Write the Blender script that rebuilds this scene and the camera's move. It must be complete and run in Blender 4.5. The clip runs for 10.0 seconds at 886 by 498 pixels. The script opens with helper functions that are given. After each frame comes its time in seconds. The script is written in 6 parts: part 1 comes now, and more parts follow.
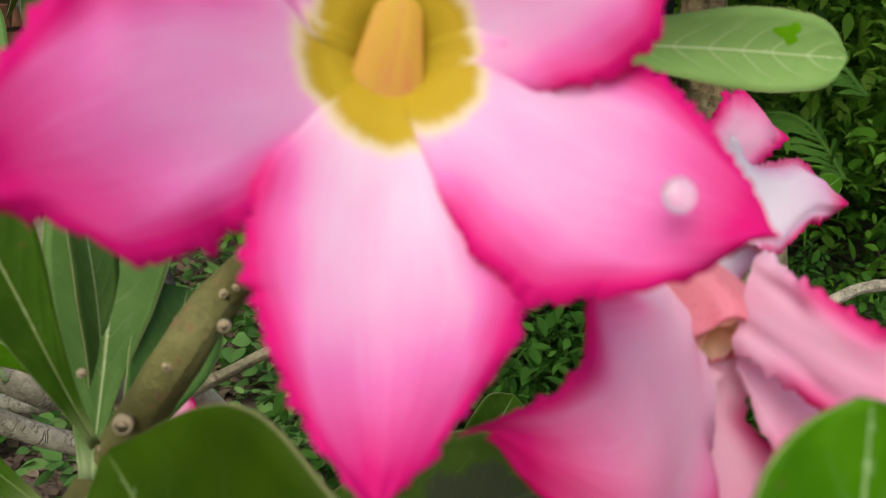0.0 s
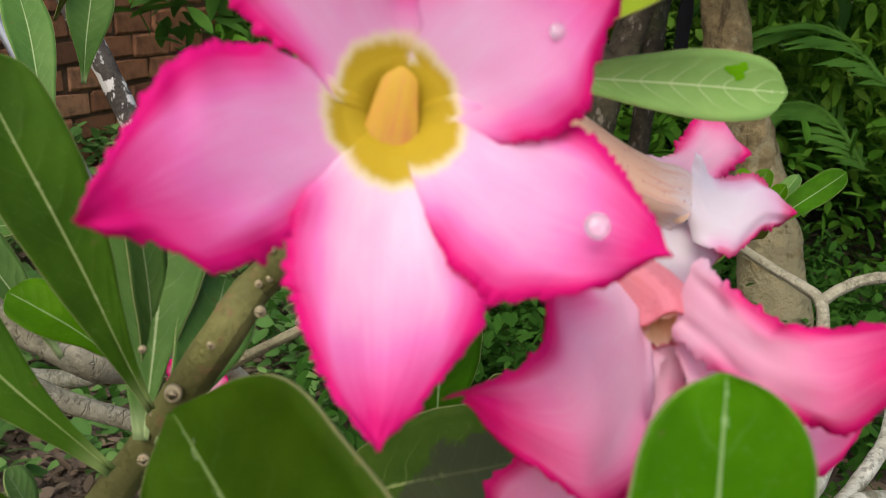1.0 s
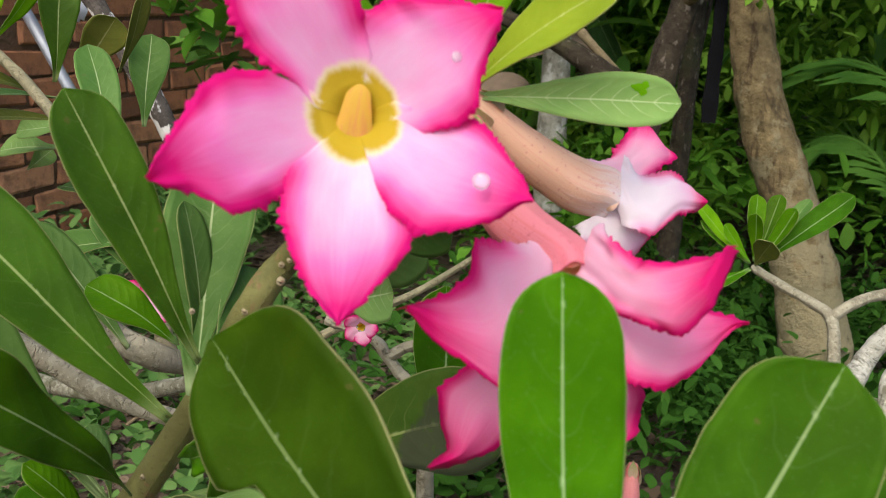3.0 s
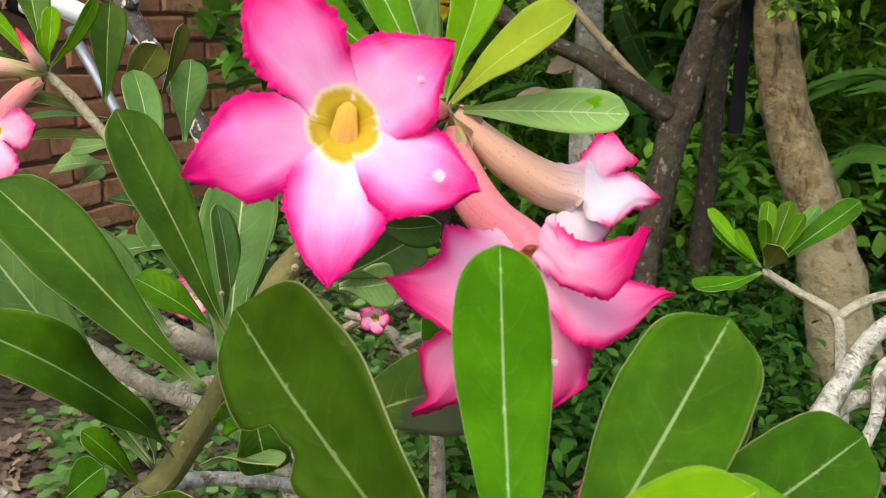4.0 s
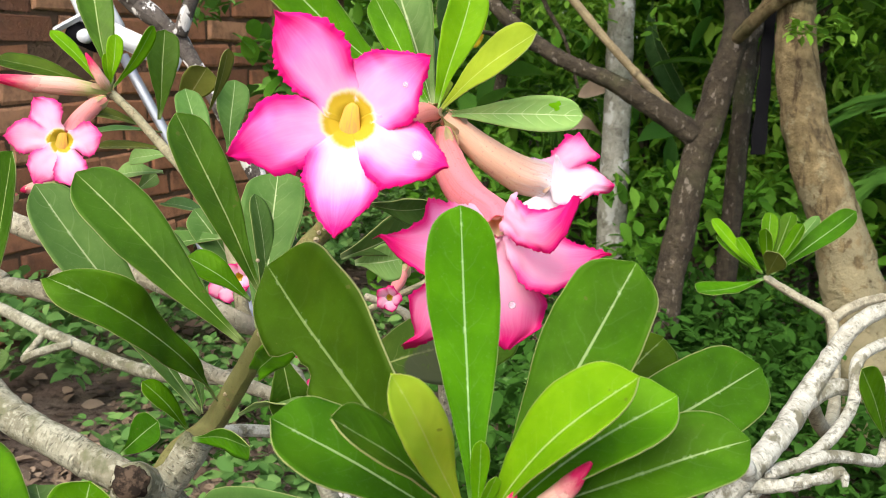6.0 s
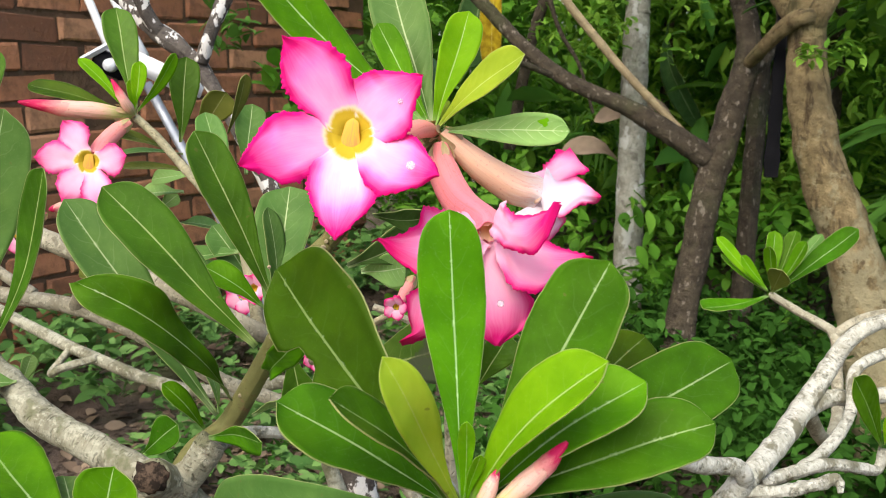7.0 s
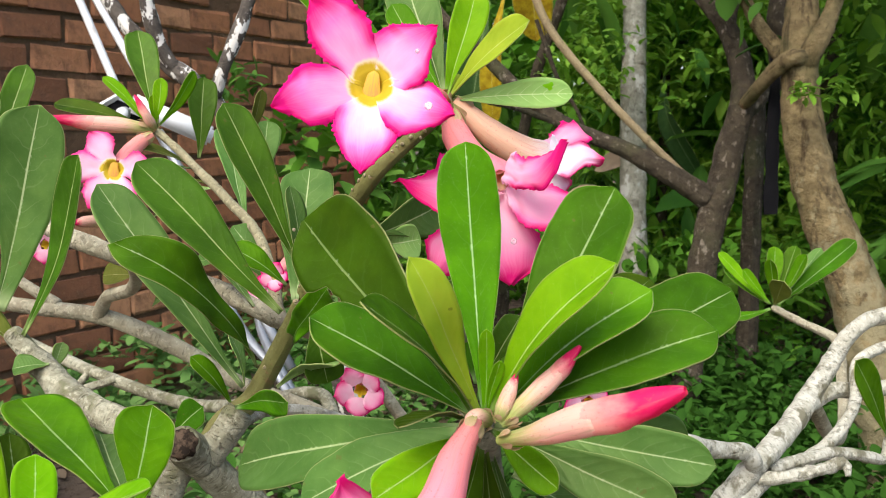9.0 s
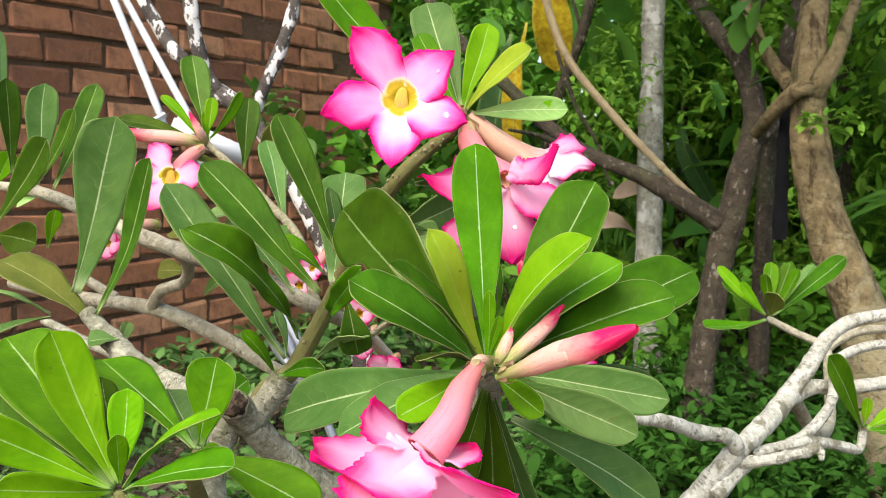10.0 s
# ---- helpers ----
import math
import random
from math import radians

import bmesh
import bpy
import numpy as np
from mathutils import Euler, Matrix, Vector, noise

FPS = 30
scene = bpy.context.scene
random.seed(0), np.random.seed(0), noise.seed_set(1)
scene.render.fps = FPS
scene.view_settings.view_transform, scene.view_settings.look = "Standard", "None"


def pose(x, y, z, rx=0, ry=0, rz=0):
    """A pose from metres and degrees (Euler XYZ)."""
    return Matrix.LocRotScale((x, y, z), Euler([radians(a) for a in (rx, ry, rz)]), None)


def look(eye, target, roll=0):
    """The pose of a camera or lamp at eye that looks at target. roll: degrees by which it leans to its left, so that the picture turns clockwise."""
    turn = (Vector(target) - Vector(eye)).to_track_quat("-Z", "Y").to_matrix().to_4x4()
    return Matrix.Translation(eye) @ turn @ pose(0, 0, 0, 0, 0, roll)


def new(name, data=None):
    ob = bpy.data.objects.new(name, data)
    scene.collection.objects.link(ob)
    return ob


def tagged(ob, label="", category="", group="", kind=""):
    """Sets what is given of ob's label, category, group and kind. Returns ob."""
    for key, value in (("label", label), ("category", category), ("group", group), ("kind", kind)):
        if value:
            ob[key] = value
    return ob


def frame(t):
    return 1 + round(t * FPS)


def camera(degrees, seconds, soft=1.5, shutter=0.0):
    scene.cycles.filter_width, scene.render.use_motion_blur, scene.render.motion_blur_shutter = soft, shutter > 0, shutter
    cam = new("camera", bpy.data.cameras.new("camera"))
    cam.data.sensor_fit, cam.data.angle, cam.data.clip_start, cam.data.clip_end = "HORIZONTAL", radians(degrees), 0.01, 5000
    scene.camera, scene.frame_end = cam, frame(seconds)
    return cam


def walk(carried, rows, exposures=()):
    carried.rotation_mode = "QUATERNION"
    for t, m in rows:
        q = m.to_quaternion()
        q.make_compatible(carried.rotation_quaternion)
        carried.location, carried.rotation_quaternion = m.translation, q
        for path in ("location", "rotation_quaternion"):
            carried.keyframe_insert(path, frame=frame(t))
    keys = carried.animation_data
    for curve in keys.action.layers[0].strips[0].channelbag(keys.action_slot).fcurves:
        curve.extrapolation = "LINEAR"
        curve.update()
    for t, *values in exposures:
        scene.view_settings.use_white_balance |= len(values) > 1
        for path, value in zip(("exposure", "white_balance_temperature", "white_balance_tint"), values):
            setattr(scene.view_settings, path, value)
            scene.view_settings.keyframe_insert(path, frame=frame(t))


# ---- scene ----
cam = camera(49.00, 10.0, soft=0.9)
PATH = [
    (0, (-0.00022, -0.00679, 0.80470), (0.00468, 0.95382, 0.52686), 4.10),
    (0.5, (0.00258, -0.02068, 0.81138), (-0.00915, 0.93532, 0.51827), 4.25),
    (1, (0.00388, -0.03814, 0.81794), (-0.01208, 0.91710, 0.52254), 4.44),
    (1.5, (0.00762, -0.06134, 0.82176), (-0.02027, 0.89727, 0.53842), 3.87),
    (2, (0.01933, -0.07634, 0.81996), (-0.04158, 0.88492, 0.55114), 2.86),
    (2.5, (0.02111, -0.08463, 0.81870), (-0.04034, 0.87894, 0.55838), 2.83),
    (4, (0.04913, -0.15207, 0.82563), (-0.06535, 0.81223, 0.58686), 1.31),
    (4.5, (0.05621, -0.17285, 0.82588), (-0.06902, 0.79173, 0.59371), 1.28),
    (5, (0.06073, -0.19274, 0.82443), (-0.06937, 0.77326, 0.60103), 1.26),
    (5.5, (0.06800, -0.21042, 0.82459), (-0.07335, 0.75550, 0.60774), 1.17),
    (7, (0.09490, -0.25936, 0.82232), (-0.08428, 0.70655, 0.63547), 0.52),
    (7.5, (0.09117, -0.26227, 0.80979), (-0.08703, 0.70907, 0.65249), 0.34),
    (8, (0.09208, -0.26727, 0.79823), (-0.09130, 0.70411, 0.64723), 0.09),
    (8.5, (0.09428, -0.28257, 0.78801), (-0.08993, 0.69200, 0.66043), -0.32),
    (9, (0.09583, -0.29458, 0.77664), (-0.08865, 0.68102, 0.65755), -0.73),
    (9.5, (0.10537, -0.33475, 0.77058), (-0.08311, 0.64272, 0.67550), -0.02),
    (10, (0.11684, -0.38363, 0.76434), (-0.09025, 0.59065, 0.67545), -0.00),
]
walk(cam, [(t, look(eye, target, roll)) for t, eye, target, roll in PATH], [(0.0, -0.52), (1.0, -0.42), (2.5, -0.28), (4.5, 0.18), (5.5, 0.44), (7.5, 0.30), (8.5, 0.30), (9.0, 0.30), (9.5, 0.54), (10.0, 0.46)])
cam.data.dof.use_dof = True
cam.data.dof.focus_distance = 0.50
cam.data.dof.aperture_fstop = 38.0

# World and light: a bright, hazy sky under garden trees, one wide soft sun.
world = bpy.data.worlds.new("sky")
scene.world = world
world.use_nodes = True
wn = world.node_tree
sky = wn.nodes.new("ShaderNodeTexSky")
sky.sky_type = "NISHITA"
sky.sun_disc = False
sky.sun_elevation = radians(50)
sky.sun_rotation = radians(196)
sky.air_density, sky.dust_density, sky.ozone_density = 1.0, 3.0, 1.0
wn.links.new(sky.outputs["Color"], wn.nodes["Background"].inputs["Color"])
wn.nodes["Background"].inputs["Strength"].default_value = 0.255
sun = new("sun", bpy.data.lights.new("sun", "SUN"))
sun.data.energy = 3.0
sun.data.angle = radians(50)
sun.data.color = (1.0, 0.95, 0.84)
sun.matrix_world = look((-0.6, -2.1, 2.6), (0, 0, 0))


# ---- materials ----
class Mat:
    """A small node builder for one principled material."""

    def __init__(self, name, rough=0.6, spec=0.4):
        self.m = bpy.data.materials.new(name)
        self.m.use_nodes = True
        self.t = self.m.node_tree
        self.b = self.t.nodes["Principled BSDF"]
        self.b.inputs["Roughness"].default_value = rough
        self.b.inputs["Specular IOR Level"].default_value = spec
        self.out = self.t.nodes["Material Output"]

    def node(self, kind, **values):
        n = self.t.nodes.new(kind)
        for k, v in values.items():
            if k in n.inputs:
                n.inputs[k].default_value = v
        return n

    def link(self, a, b):
        self.t.links.new(a, b)

    def coords(self, kind="Object"):
        return self.t.nodes.new("ShaderNodeTexCoord").outputs[kind]

    def mapped(self, source, scale):
        n = self.t.nodes.new("ShaderNodeMapping")
        n.inputs["Scale"].default_value = scale
        self.link(source, n.inputs["Vector"])
        return n.outputs["Vector"]

    def noise(self, source, scale, detail=4.0, rough=0.6, distortion=0.0):
        n = self.node("ShaderNodeTexNoise", Scale=scale, Detail=detail, Roughness=rough, Distortion=distortion)
        if source:
            self.link(source, n.inputs["Vector"])
        return n.outputs["Fac"]

    def math(self, op, a, b=0.0, c=0.0):
        n = self.t.nodes.new("ShaderNodeMath")
        n.operation = op
        for i, v in enumerate((a, b, c)):
            if isinstance(v, (int, float)):
                n.inputs[i].default_value = v
            else:
                self.link(v, n.inputs[i])
        return n.outputs[0]

    def ramp(self, fac, stops):
        n = self.t.nodes.new("ShaderNodeValToRGB")
        e = n.color_ramp.elements
        while len(e) < len(stops):
            e.new(0.5)
        for el, (p, c) in zip(e, stops):
            el.position = p
            el.color = (*c, 1) if len(c) == 3 else c
        self.link(fac, n.inputs["Fac"])
        return n.outputs["Color"]

    def step(self, fac, lo, hi):
        n = self.t.nodes.new("ShaderNodeMapRange")
        n.interpolation_type = "SMOOTHSTEP"
        n.inputs["From Min"].default_value, n.inputs["From Max"].default_value = lo, hi
        self.link(fac, n.inputs["Value"])
        return n.outputs["Result"]

    def mix(self, fac, a, b, blend="MIX"):
        n = self.t.nodes.new("ShaderNodeMix")
        n.data_type, n.blend_type = "RGBA", blend
        for i, v in ((0, fac), (6, a), (7, b)):
            if isinstance(v, (int, float)):
                n.inputs[i].default_value = v
            elif isinstance(v, tuple):
                n.inputs[i].default_value = (*v, 1)
            else:
                self.link(v, n.inputs[i])
        return n.outputs[2]

    def colour(self, c):
        self.link(c, self.b.inputs["Base Color"])

    def hsv(self, colour, random_out, hue=0.02, value=0.25):
        n = self.t.nodes.new("ShaderNodeHueSaturation")
        self.link(colour, n.inputs["Color"])
        self.link(self.math("MULTIPLY_ADD", random_out, hue, 0.5 - hue / 2), n.inputs["Hue"])
        self.link(self.math("MULTIPLY_ADD", random_out, value, 1 - value / 2), n.inputs["Value"])
        return n.outputs["Color"]

    def bump(self, height, strength=0.3, distance=0.002):
        n = self.t.nodes.new("ShaderNodeBump")
        n.inputs["Strength"].default_value, n.inputs["Distance"].default_value = strength, distance
        self.link(height, n.inputs["Height"])
        self.link(n.outputs["Normal"], self.b.inputs["Normal"])

    def translucent(self, colour, amount):
        tr = self.t.nodes.new("ShaderNodeBsdfTranslucent")
        if isinstance(colour, tuple):
            tr.inputs["Color"].default_value = (*colour, 1)
        else:
            self.link(colour, tr.inputs["Color"])
        mx = self.t.nodes.new("ShaderNodeMixShader")
        mx.inputs["Fac"].default_value = amount
        self.link(self.b.outputs[0], mx.inputs[1])
        self.link(tr.outputs[0], mx.inputs[2])
        self.link(mx.outputs[0], self.out.inputs["Surface"])

    def random(self):
        return self.t.nodes.new("ShaderNodeObjectInfo").outputs["Random"]

    def island(self):
        return self.t.nodes.new("ShaderNodeNewGeometry").outputs["Random Per Island"]

    def uv(self):
        n = self.t.nodes.new("ShaderNodeSeparateXYZ")
        self.link(self.coords("UV"), n.inputs[0])
        return n.outputs[0], n.outputs[1]


def leaf_material(name, deep, fresh, vein, rough=0.46, glow=0.22, veins=0.05, stain=0.0, gloss=0.15, tint=(0.85, 1.0, 0.32, 1)):
    """A leathery leaf blade: pale midrib and side veins, a pale rim, mottled green."""
    k = Mat(name, rough, gloss)
    k.b.inputs["Specular Tint"].default_value = tint
    u, v = k.uv()
    a = k.math("ABSOLUTE", k.math("MULTIPLY_ADD", u, 2.0, -1.0))
    pos = k.coords()
    base = k.mix(k.step(k.noise(pos, 60, 3), 0.3, 0.75), deep, fresh)
    base = k.mix(k.math("MULTIPLY", k.step(k.noise(pos, 900, 2), 0.55, 0.8), 0.07), base, vein)
    base = k.mix(k.math("MULTIPLY", k.step(k.noise(pos, 330, 4, 0.7), 0.45, 0.75), 0.3), base, deep)
    # side veins sweep forward from the midrib
    wave = k.math("FRACT", k.math("ADD", k.math("MULTIPLY_ADD", v, 10.0, k.math("MULTIPLY", k.math("POWER", a, 1.5), -1.9)), k.math("MULTIPLY", k.noise(pos, 75, 2), 1.1)))
    line = k.math("SUBTRACT", 1.0, k.step(k.math("ABSOLUTE", k.math("SUBTRACT", wave, 0.5)), 0.0, 0.07))
    line = k.math("MULTIPLY", line, k.step(k.math("SUBTRACT", 1.0, a), 0.05, 0.5))
    base = k.mix(k.math("MULTIPLY", k.math("MULTIPLY", line, k.step(k.math("SUBTRACT", 1.0, a), 0.15, 0.8)), veins), base, vein)
    pillow = k.math("MULTIPLY", k.step(k.math("ABSOLUTE", k.math("SUBTRACT", wave, 0.5)), 0.0, 0.42), k.step(k.math("SUBTRACT", 1.0, a), 0.02, 0.35))
    base = k.mix(k.math("MULTIPLY", pillow, 0.06), base, deep)
    ribw = k.math("MULTIPLY_ADD", v, -0.042, 0.062)
    rib = k.math("SUBTRACT", 1.0, k.step(k.math("DIVIDE", a, ribw), 0.5, 1.1))
    base = k.mix(k.math("MULTIPLY", rib, 0.72), base, vein)
    # the stalk end is pale
    base = k.mix(k.math("MULTIPLY", k.step(k.math("SUBTRACT", 1.0, v), 0.86, 0.98), 0.6), base, vein)
    # broken pale flecks along the midrib
    fleck = k.math("MULTIPLY", k.step(k.noise(pos, 420, 2), 0.58, 0.66), k.math("SUBTRACT", 1.0, k.step(a, 0.02, 0.085)))
    base = k.mix(k.math("MULTIPLY", fleck, 0.32), base, tuple(min(0.8, 0.12 + 1.15 * x) for x in vein))
    # yellower clouds across the blade
    base = k.mix(k.math("MULTIPLY", k.step(k.noise(pos, 24, 3, 0.6), 0.5, 0.72), 0.28), base, tuple(1.25 * x + y for x, y in zip(fresh, (0.03, 0.03, 0.0))))
    rim = k.step(a, 0.968, 0.998)
    base = k.mix(k.math("MULTIPLY", rim, 0.62), base, (0.42, 0.42, 0.18))
    # small brown flecks
    spot = k.step(k.noise(pos, 240, 2, 0.4), 0.74, 0.77)
    base = k.mix(k.math("MULTIPLY", spot, 0.5), base, (0.12, 0.1, 0.03))
    if stain:
        soot = k.step(k.math("ADD", k.noise(pos, 42, 4, 0.6), k.math("MULTIPLY", k.math("SUBTRACT", 0.5, u), 0.25)), 0.50, 0.56)
        base = k.mix(k.math("MULTIPLY", soot, stain), base, (0.045, 0.048, 0.036))
    base = k.hsv(base, k.random(), 0.016, 0.26)
    k.colour(base)
    k.link(k.math("MULTIPLY_ADD", k.noise(pos, 150, 2), 0.25, rough - 0.1), k.b.inputs["Roughness"])
    h = k.math("ADD", k.math("MULTIPLY", pillow, 0.45), k.math("ADD", k.math("MULTIPLY", k.noise(pos, 420, 3), 0.22), k.math("MULTIPLY", k.noise(pos, 90, 2), 0.9)))
    k.bump(h, 0.26, 0.0008)
    k.translucent(k.mix(0.5, base, (0.17, 0.40, 0.01)), glow)
    return k.m


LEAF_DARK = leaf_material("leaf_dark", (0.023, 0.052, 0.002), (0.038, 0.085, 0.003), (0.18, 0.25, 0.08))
LEAF_MID = leaf_material("leaf_mid", (0.047, 0.148, 0.002), (0.080, 0.226, 0.003), (0.36, 0.50, 0.20))
LEAF_DEEP = leaf_material("leaf_deep", (0.034, 0.092, 0.005), (0.058, 0.148, 0.008), (0.40, 0.50, 0.18), gloss=0.25, tint=(0.85, 1.0, 0.5, 1))
LEAF_RICH = leaf_material("leaf_rich", (0.028, 0.090, 0.003), (0.049, 0.150, 0.004), (0.33, 0.46, 0.18))
LEAF_FRESH = leaf_material("leaf_fresh", (0.130, 0.345, 0.003), (0.200, 0.450, 0.006), (0.48, 0.66, 0.22), glow=0.34)
LEAF_LIME = leaf_material("leaf_lime", (0.24, 0.33, 0.02), (0.33, 0.42, 0.03), (0.48, 0.54, 0.16), glow=0.3)
LEAF_YELLOW = leaf_material("leaf_yellow", (0.37, 0.57, 0.03), (0.45, 0.65, 0.05), (0.54, 0.66, 0.18), glow=0.45)
LEAF_GREY = leaf_material("leaf_grey", (0.058, 0.132, 0.026), (0.090, 0.182, 0.040), (0.44, 0.53, 0.26), 0.40, veins=0.10, gloss=0.25, tint=(0.85, 1.0, 0.5, 1))
LEAF_PALE = leaf_material("leaf_pale", (0.21, 0.37, 0.10), (0.28, 0.45, 0.13), (0.60, 0.70, 0.38), 0.45, veins=0.45)
LEAF_SOOTY = leaf_material("leaf_sooty", (0.036, 0.085, 0.010), (0.06, 0.12, 0.016), (0.34, 0.42, 0.14), 0.5, veins=0.18, stain=0.85)
LEAF_OLIVE = leaf_material("leaf_olive", (0.10, 0.12, 0.02), (0.15, 0.16, 0.03), (0.3, 0.32, 0.12), 0.5)


def petal_material(name, pale, mid, edge, flush=0.0, heart=False):
    """Petal: near white towards the throat, pink blade, narrow deep magenta margin, fine rays; heart: its foot is yellow."""
    k = Mat(name, 0.55, 0.16)
    u, v = k.uv()
    a = k.math("ABSOLUTE", k.math("MULTIPLY_ADD", u, 2.0, -1.0))
    pos = k.coords("UV")
    rays = k.noise(k.mapped(pos, (30.0, 1.6, 1.0)), 1.0, 4, 0.55)
    fine = k.noise(k.mapped(pos, (90.0, 5.0, 1.0)), 1.0, 3, 0.6)
    soft = k.noise(k.mapped(pos, (2.6, 2.2, 1.0)), 1.0, 3, 0.5)
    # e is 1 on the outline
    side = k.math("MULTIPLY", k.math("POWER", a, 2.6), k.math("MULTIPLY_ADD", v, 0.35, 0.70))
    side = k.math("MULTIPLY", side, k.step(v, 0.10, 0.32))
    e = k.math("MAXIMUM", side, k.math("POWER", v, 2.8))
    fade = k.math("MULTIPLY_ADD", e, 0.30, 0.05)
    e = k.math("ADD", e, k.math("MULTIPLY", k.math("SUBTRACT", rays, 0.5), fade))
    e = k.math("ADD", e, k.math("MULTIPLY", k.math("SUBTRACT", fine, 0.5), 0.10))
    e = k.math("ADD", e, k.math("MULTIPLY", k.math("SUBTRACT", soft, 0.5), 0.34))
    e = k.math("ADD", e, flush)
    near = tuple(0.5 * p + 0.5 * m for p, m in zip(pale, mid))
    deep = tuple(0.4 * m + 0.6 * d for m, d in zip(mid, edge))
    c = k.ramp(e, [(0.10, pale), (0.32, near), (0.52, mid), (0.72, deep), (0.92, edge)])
    if heart:
        reach = k.math("MULTIPLY_ADD", k.math("POWER", a, 1.5), 0.095, v)
        reach = k.math("ADD", reach, k.math("MULTIPLY", k.math("SUBTRACT", rays, 0.5), 0.03))
        c = k.mix(k.math("SUBTRACT", 1.0, k.step(reach, 0.192, 0.232)), c, (0.95, 0.88, 0.64))
        c = k.mix(k.math("SUBTRACT", 1.0, k.step(reach, 0.165, 0.210)), c, (0.68, 0.51, 0.035))
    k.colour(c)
    k.bump(k.math("ADD", rays, k.math("MULTIPLY", fine, 0.5)), 0.12, 0.0004)
    k.translucent(c, 0.47)
    return k.m


PINK = ((0.95, 0.71, 0.90), (0.93, 0.25, 0.62), (0.82, 0.009, 0.25))
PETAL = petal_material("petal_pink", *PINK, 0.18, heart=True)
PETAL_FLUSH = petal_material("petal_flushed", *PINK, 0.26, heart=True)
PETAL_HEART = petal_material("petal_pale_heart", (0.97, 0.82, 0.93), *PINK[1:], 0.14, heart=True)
# whiter petal copy: bright light on the bloom in profile is in the colour
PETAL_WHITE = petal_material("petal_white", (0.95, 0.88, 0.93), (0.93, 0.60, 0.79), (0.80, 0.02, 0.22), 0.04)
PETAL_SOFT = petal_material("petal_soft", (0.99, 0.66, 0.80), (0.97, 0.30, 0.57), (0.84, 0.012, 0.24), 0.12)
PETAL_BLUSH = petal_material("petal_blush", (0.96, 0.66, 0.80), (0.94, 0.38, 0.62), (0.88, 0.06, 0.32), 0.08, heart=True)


def tube_material(name, low, high, ridges=30.0, span=(0.05, 0.95)):
    k = Mat(name, 0.55, 0.3)
    u, v = k.uv()
    pos = k.coords("UV")
    n = k.noise(k.mapped(pos, (ridges, 3.0, 1.0)), 1.0, 3, 0.6)
    c = k.mix(k.step(k.math("ADD", v, k.math("MULTIPLY", k.math("SUBTRACT", n, 0.5), 0.5)), *span), low, high)
    vein = k.noise(k.mapped(pos, (ridges * 1.6, 2.2, 1.0)), 1.0, 3, 0.55, 0.4)
    c = k.mix(k.math("MULTIPLY", k.step(vein, 0.5, 0.66), 0.34), c, (low[0] * 0.88, low[1] * 0.62, low[2] * 0.62))
    speck = k.step(k.noise(k.coords(), 700, 2), 0.62, 0.7)
    c = k.mix(k.math("MULTIPLY", speck, 0.36), c, (0.60, 0.10, 0.11))
    k.colour(c)
    k.bump(k.math("ADD", n, k.math("MULTIPLY", k.noise(k.coords(), 1500, 2), 0.5)), 0.5, 0.0006)
    k.translucent(c, 0.36)
    return k.m


TUBE_PINK = tube_material("tube_pink", (0.90, 0.38, 0.31), (0.90, 0.36, 0.36))
TUBE_ROSE = tube_material("tube_rose", (0.90, 0.33, 0.32), (0.90, 0.32, 0.40))
TUBE_PEACH = tube_material("tube_peach", (0.98, 0.66, 0.46), (0.98, 0.88, 0.88), 30.0, (0.35, 1.0))
BUD_TIP = tube_material("bud_tip", (0.91, 0.44, 0.38), (0.74, 0.010, 0.12), 5, (0.08, 0.62))
BUD_BASE = tube_material("bud_base", (0.42, 0.50, 0.14), (0.92, 0.57, 0.47), 18, (0.15, 0.75))
SEPAL = tube_material("sepal", (0.42, 0.44, 0.14), (0.60, 0.42, 0.26), 10)


def throat_material(name, stops):
    k = Mat(name, 0.5, 0.3)
    u, v = k.uv()
    pos = k.coords("UV")
    lines = k.noise(k.mapped(pos, (26.0, 1.2, 1.0)), 1.0, 3, 0.5)
    c = k.ramp(v, stops)
    c = k.mix(k.math("MULTIPLY", k.step(lines, 0.55, 0.7), 0.14), c, (0.60, 0.26, 0.04))
    k.colour(c)
    k.translucent(c, 0.3)
    return k.m


THROAT = throat_material("throat_yellow", [(0.0, (0.56, 0.38, 0.02)), (0.5, (0.66, 0.48, 0.03)), (1.0, (0.74, 0.55, 0.05))])
THROAT_PEACH = throat_material("throat_peach", [(0.0, (0.74, 0.46, 0.12)), (0.5, (0.88, 0.60, 0.30)), (1.0, (0.92, 0.66, 0.52))])
k = Mat("anther_orange", 0.6, 0.3)
au, av = k.uv()
fine = k.noise(k.mapped(k.coords("UV"), (26.0, 2.0, 1.0)), 1.0, 3)
k.colour(k.mix(k.math("MULTIPLY", k.step(fine, 0.50, 0.62), 0.55), k.ramp(av, [(0.0, (0.70, 0.46, 0.05)), (0.6, (0.71, 0.42, 0.06)), (1.0, (0.72, 0.46, 0.08))]), (0.70, 0.22, 0.11)))
k.translucent((0.8, 0.45, 0.06), 0.3)
ANTHER = k.m


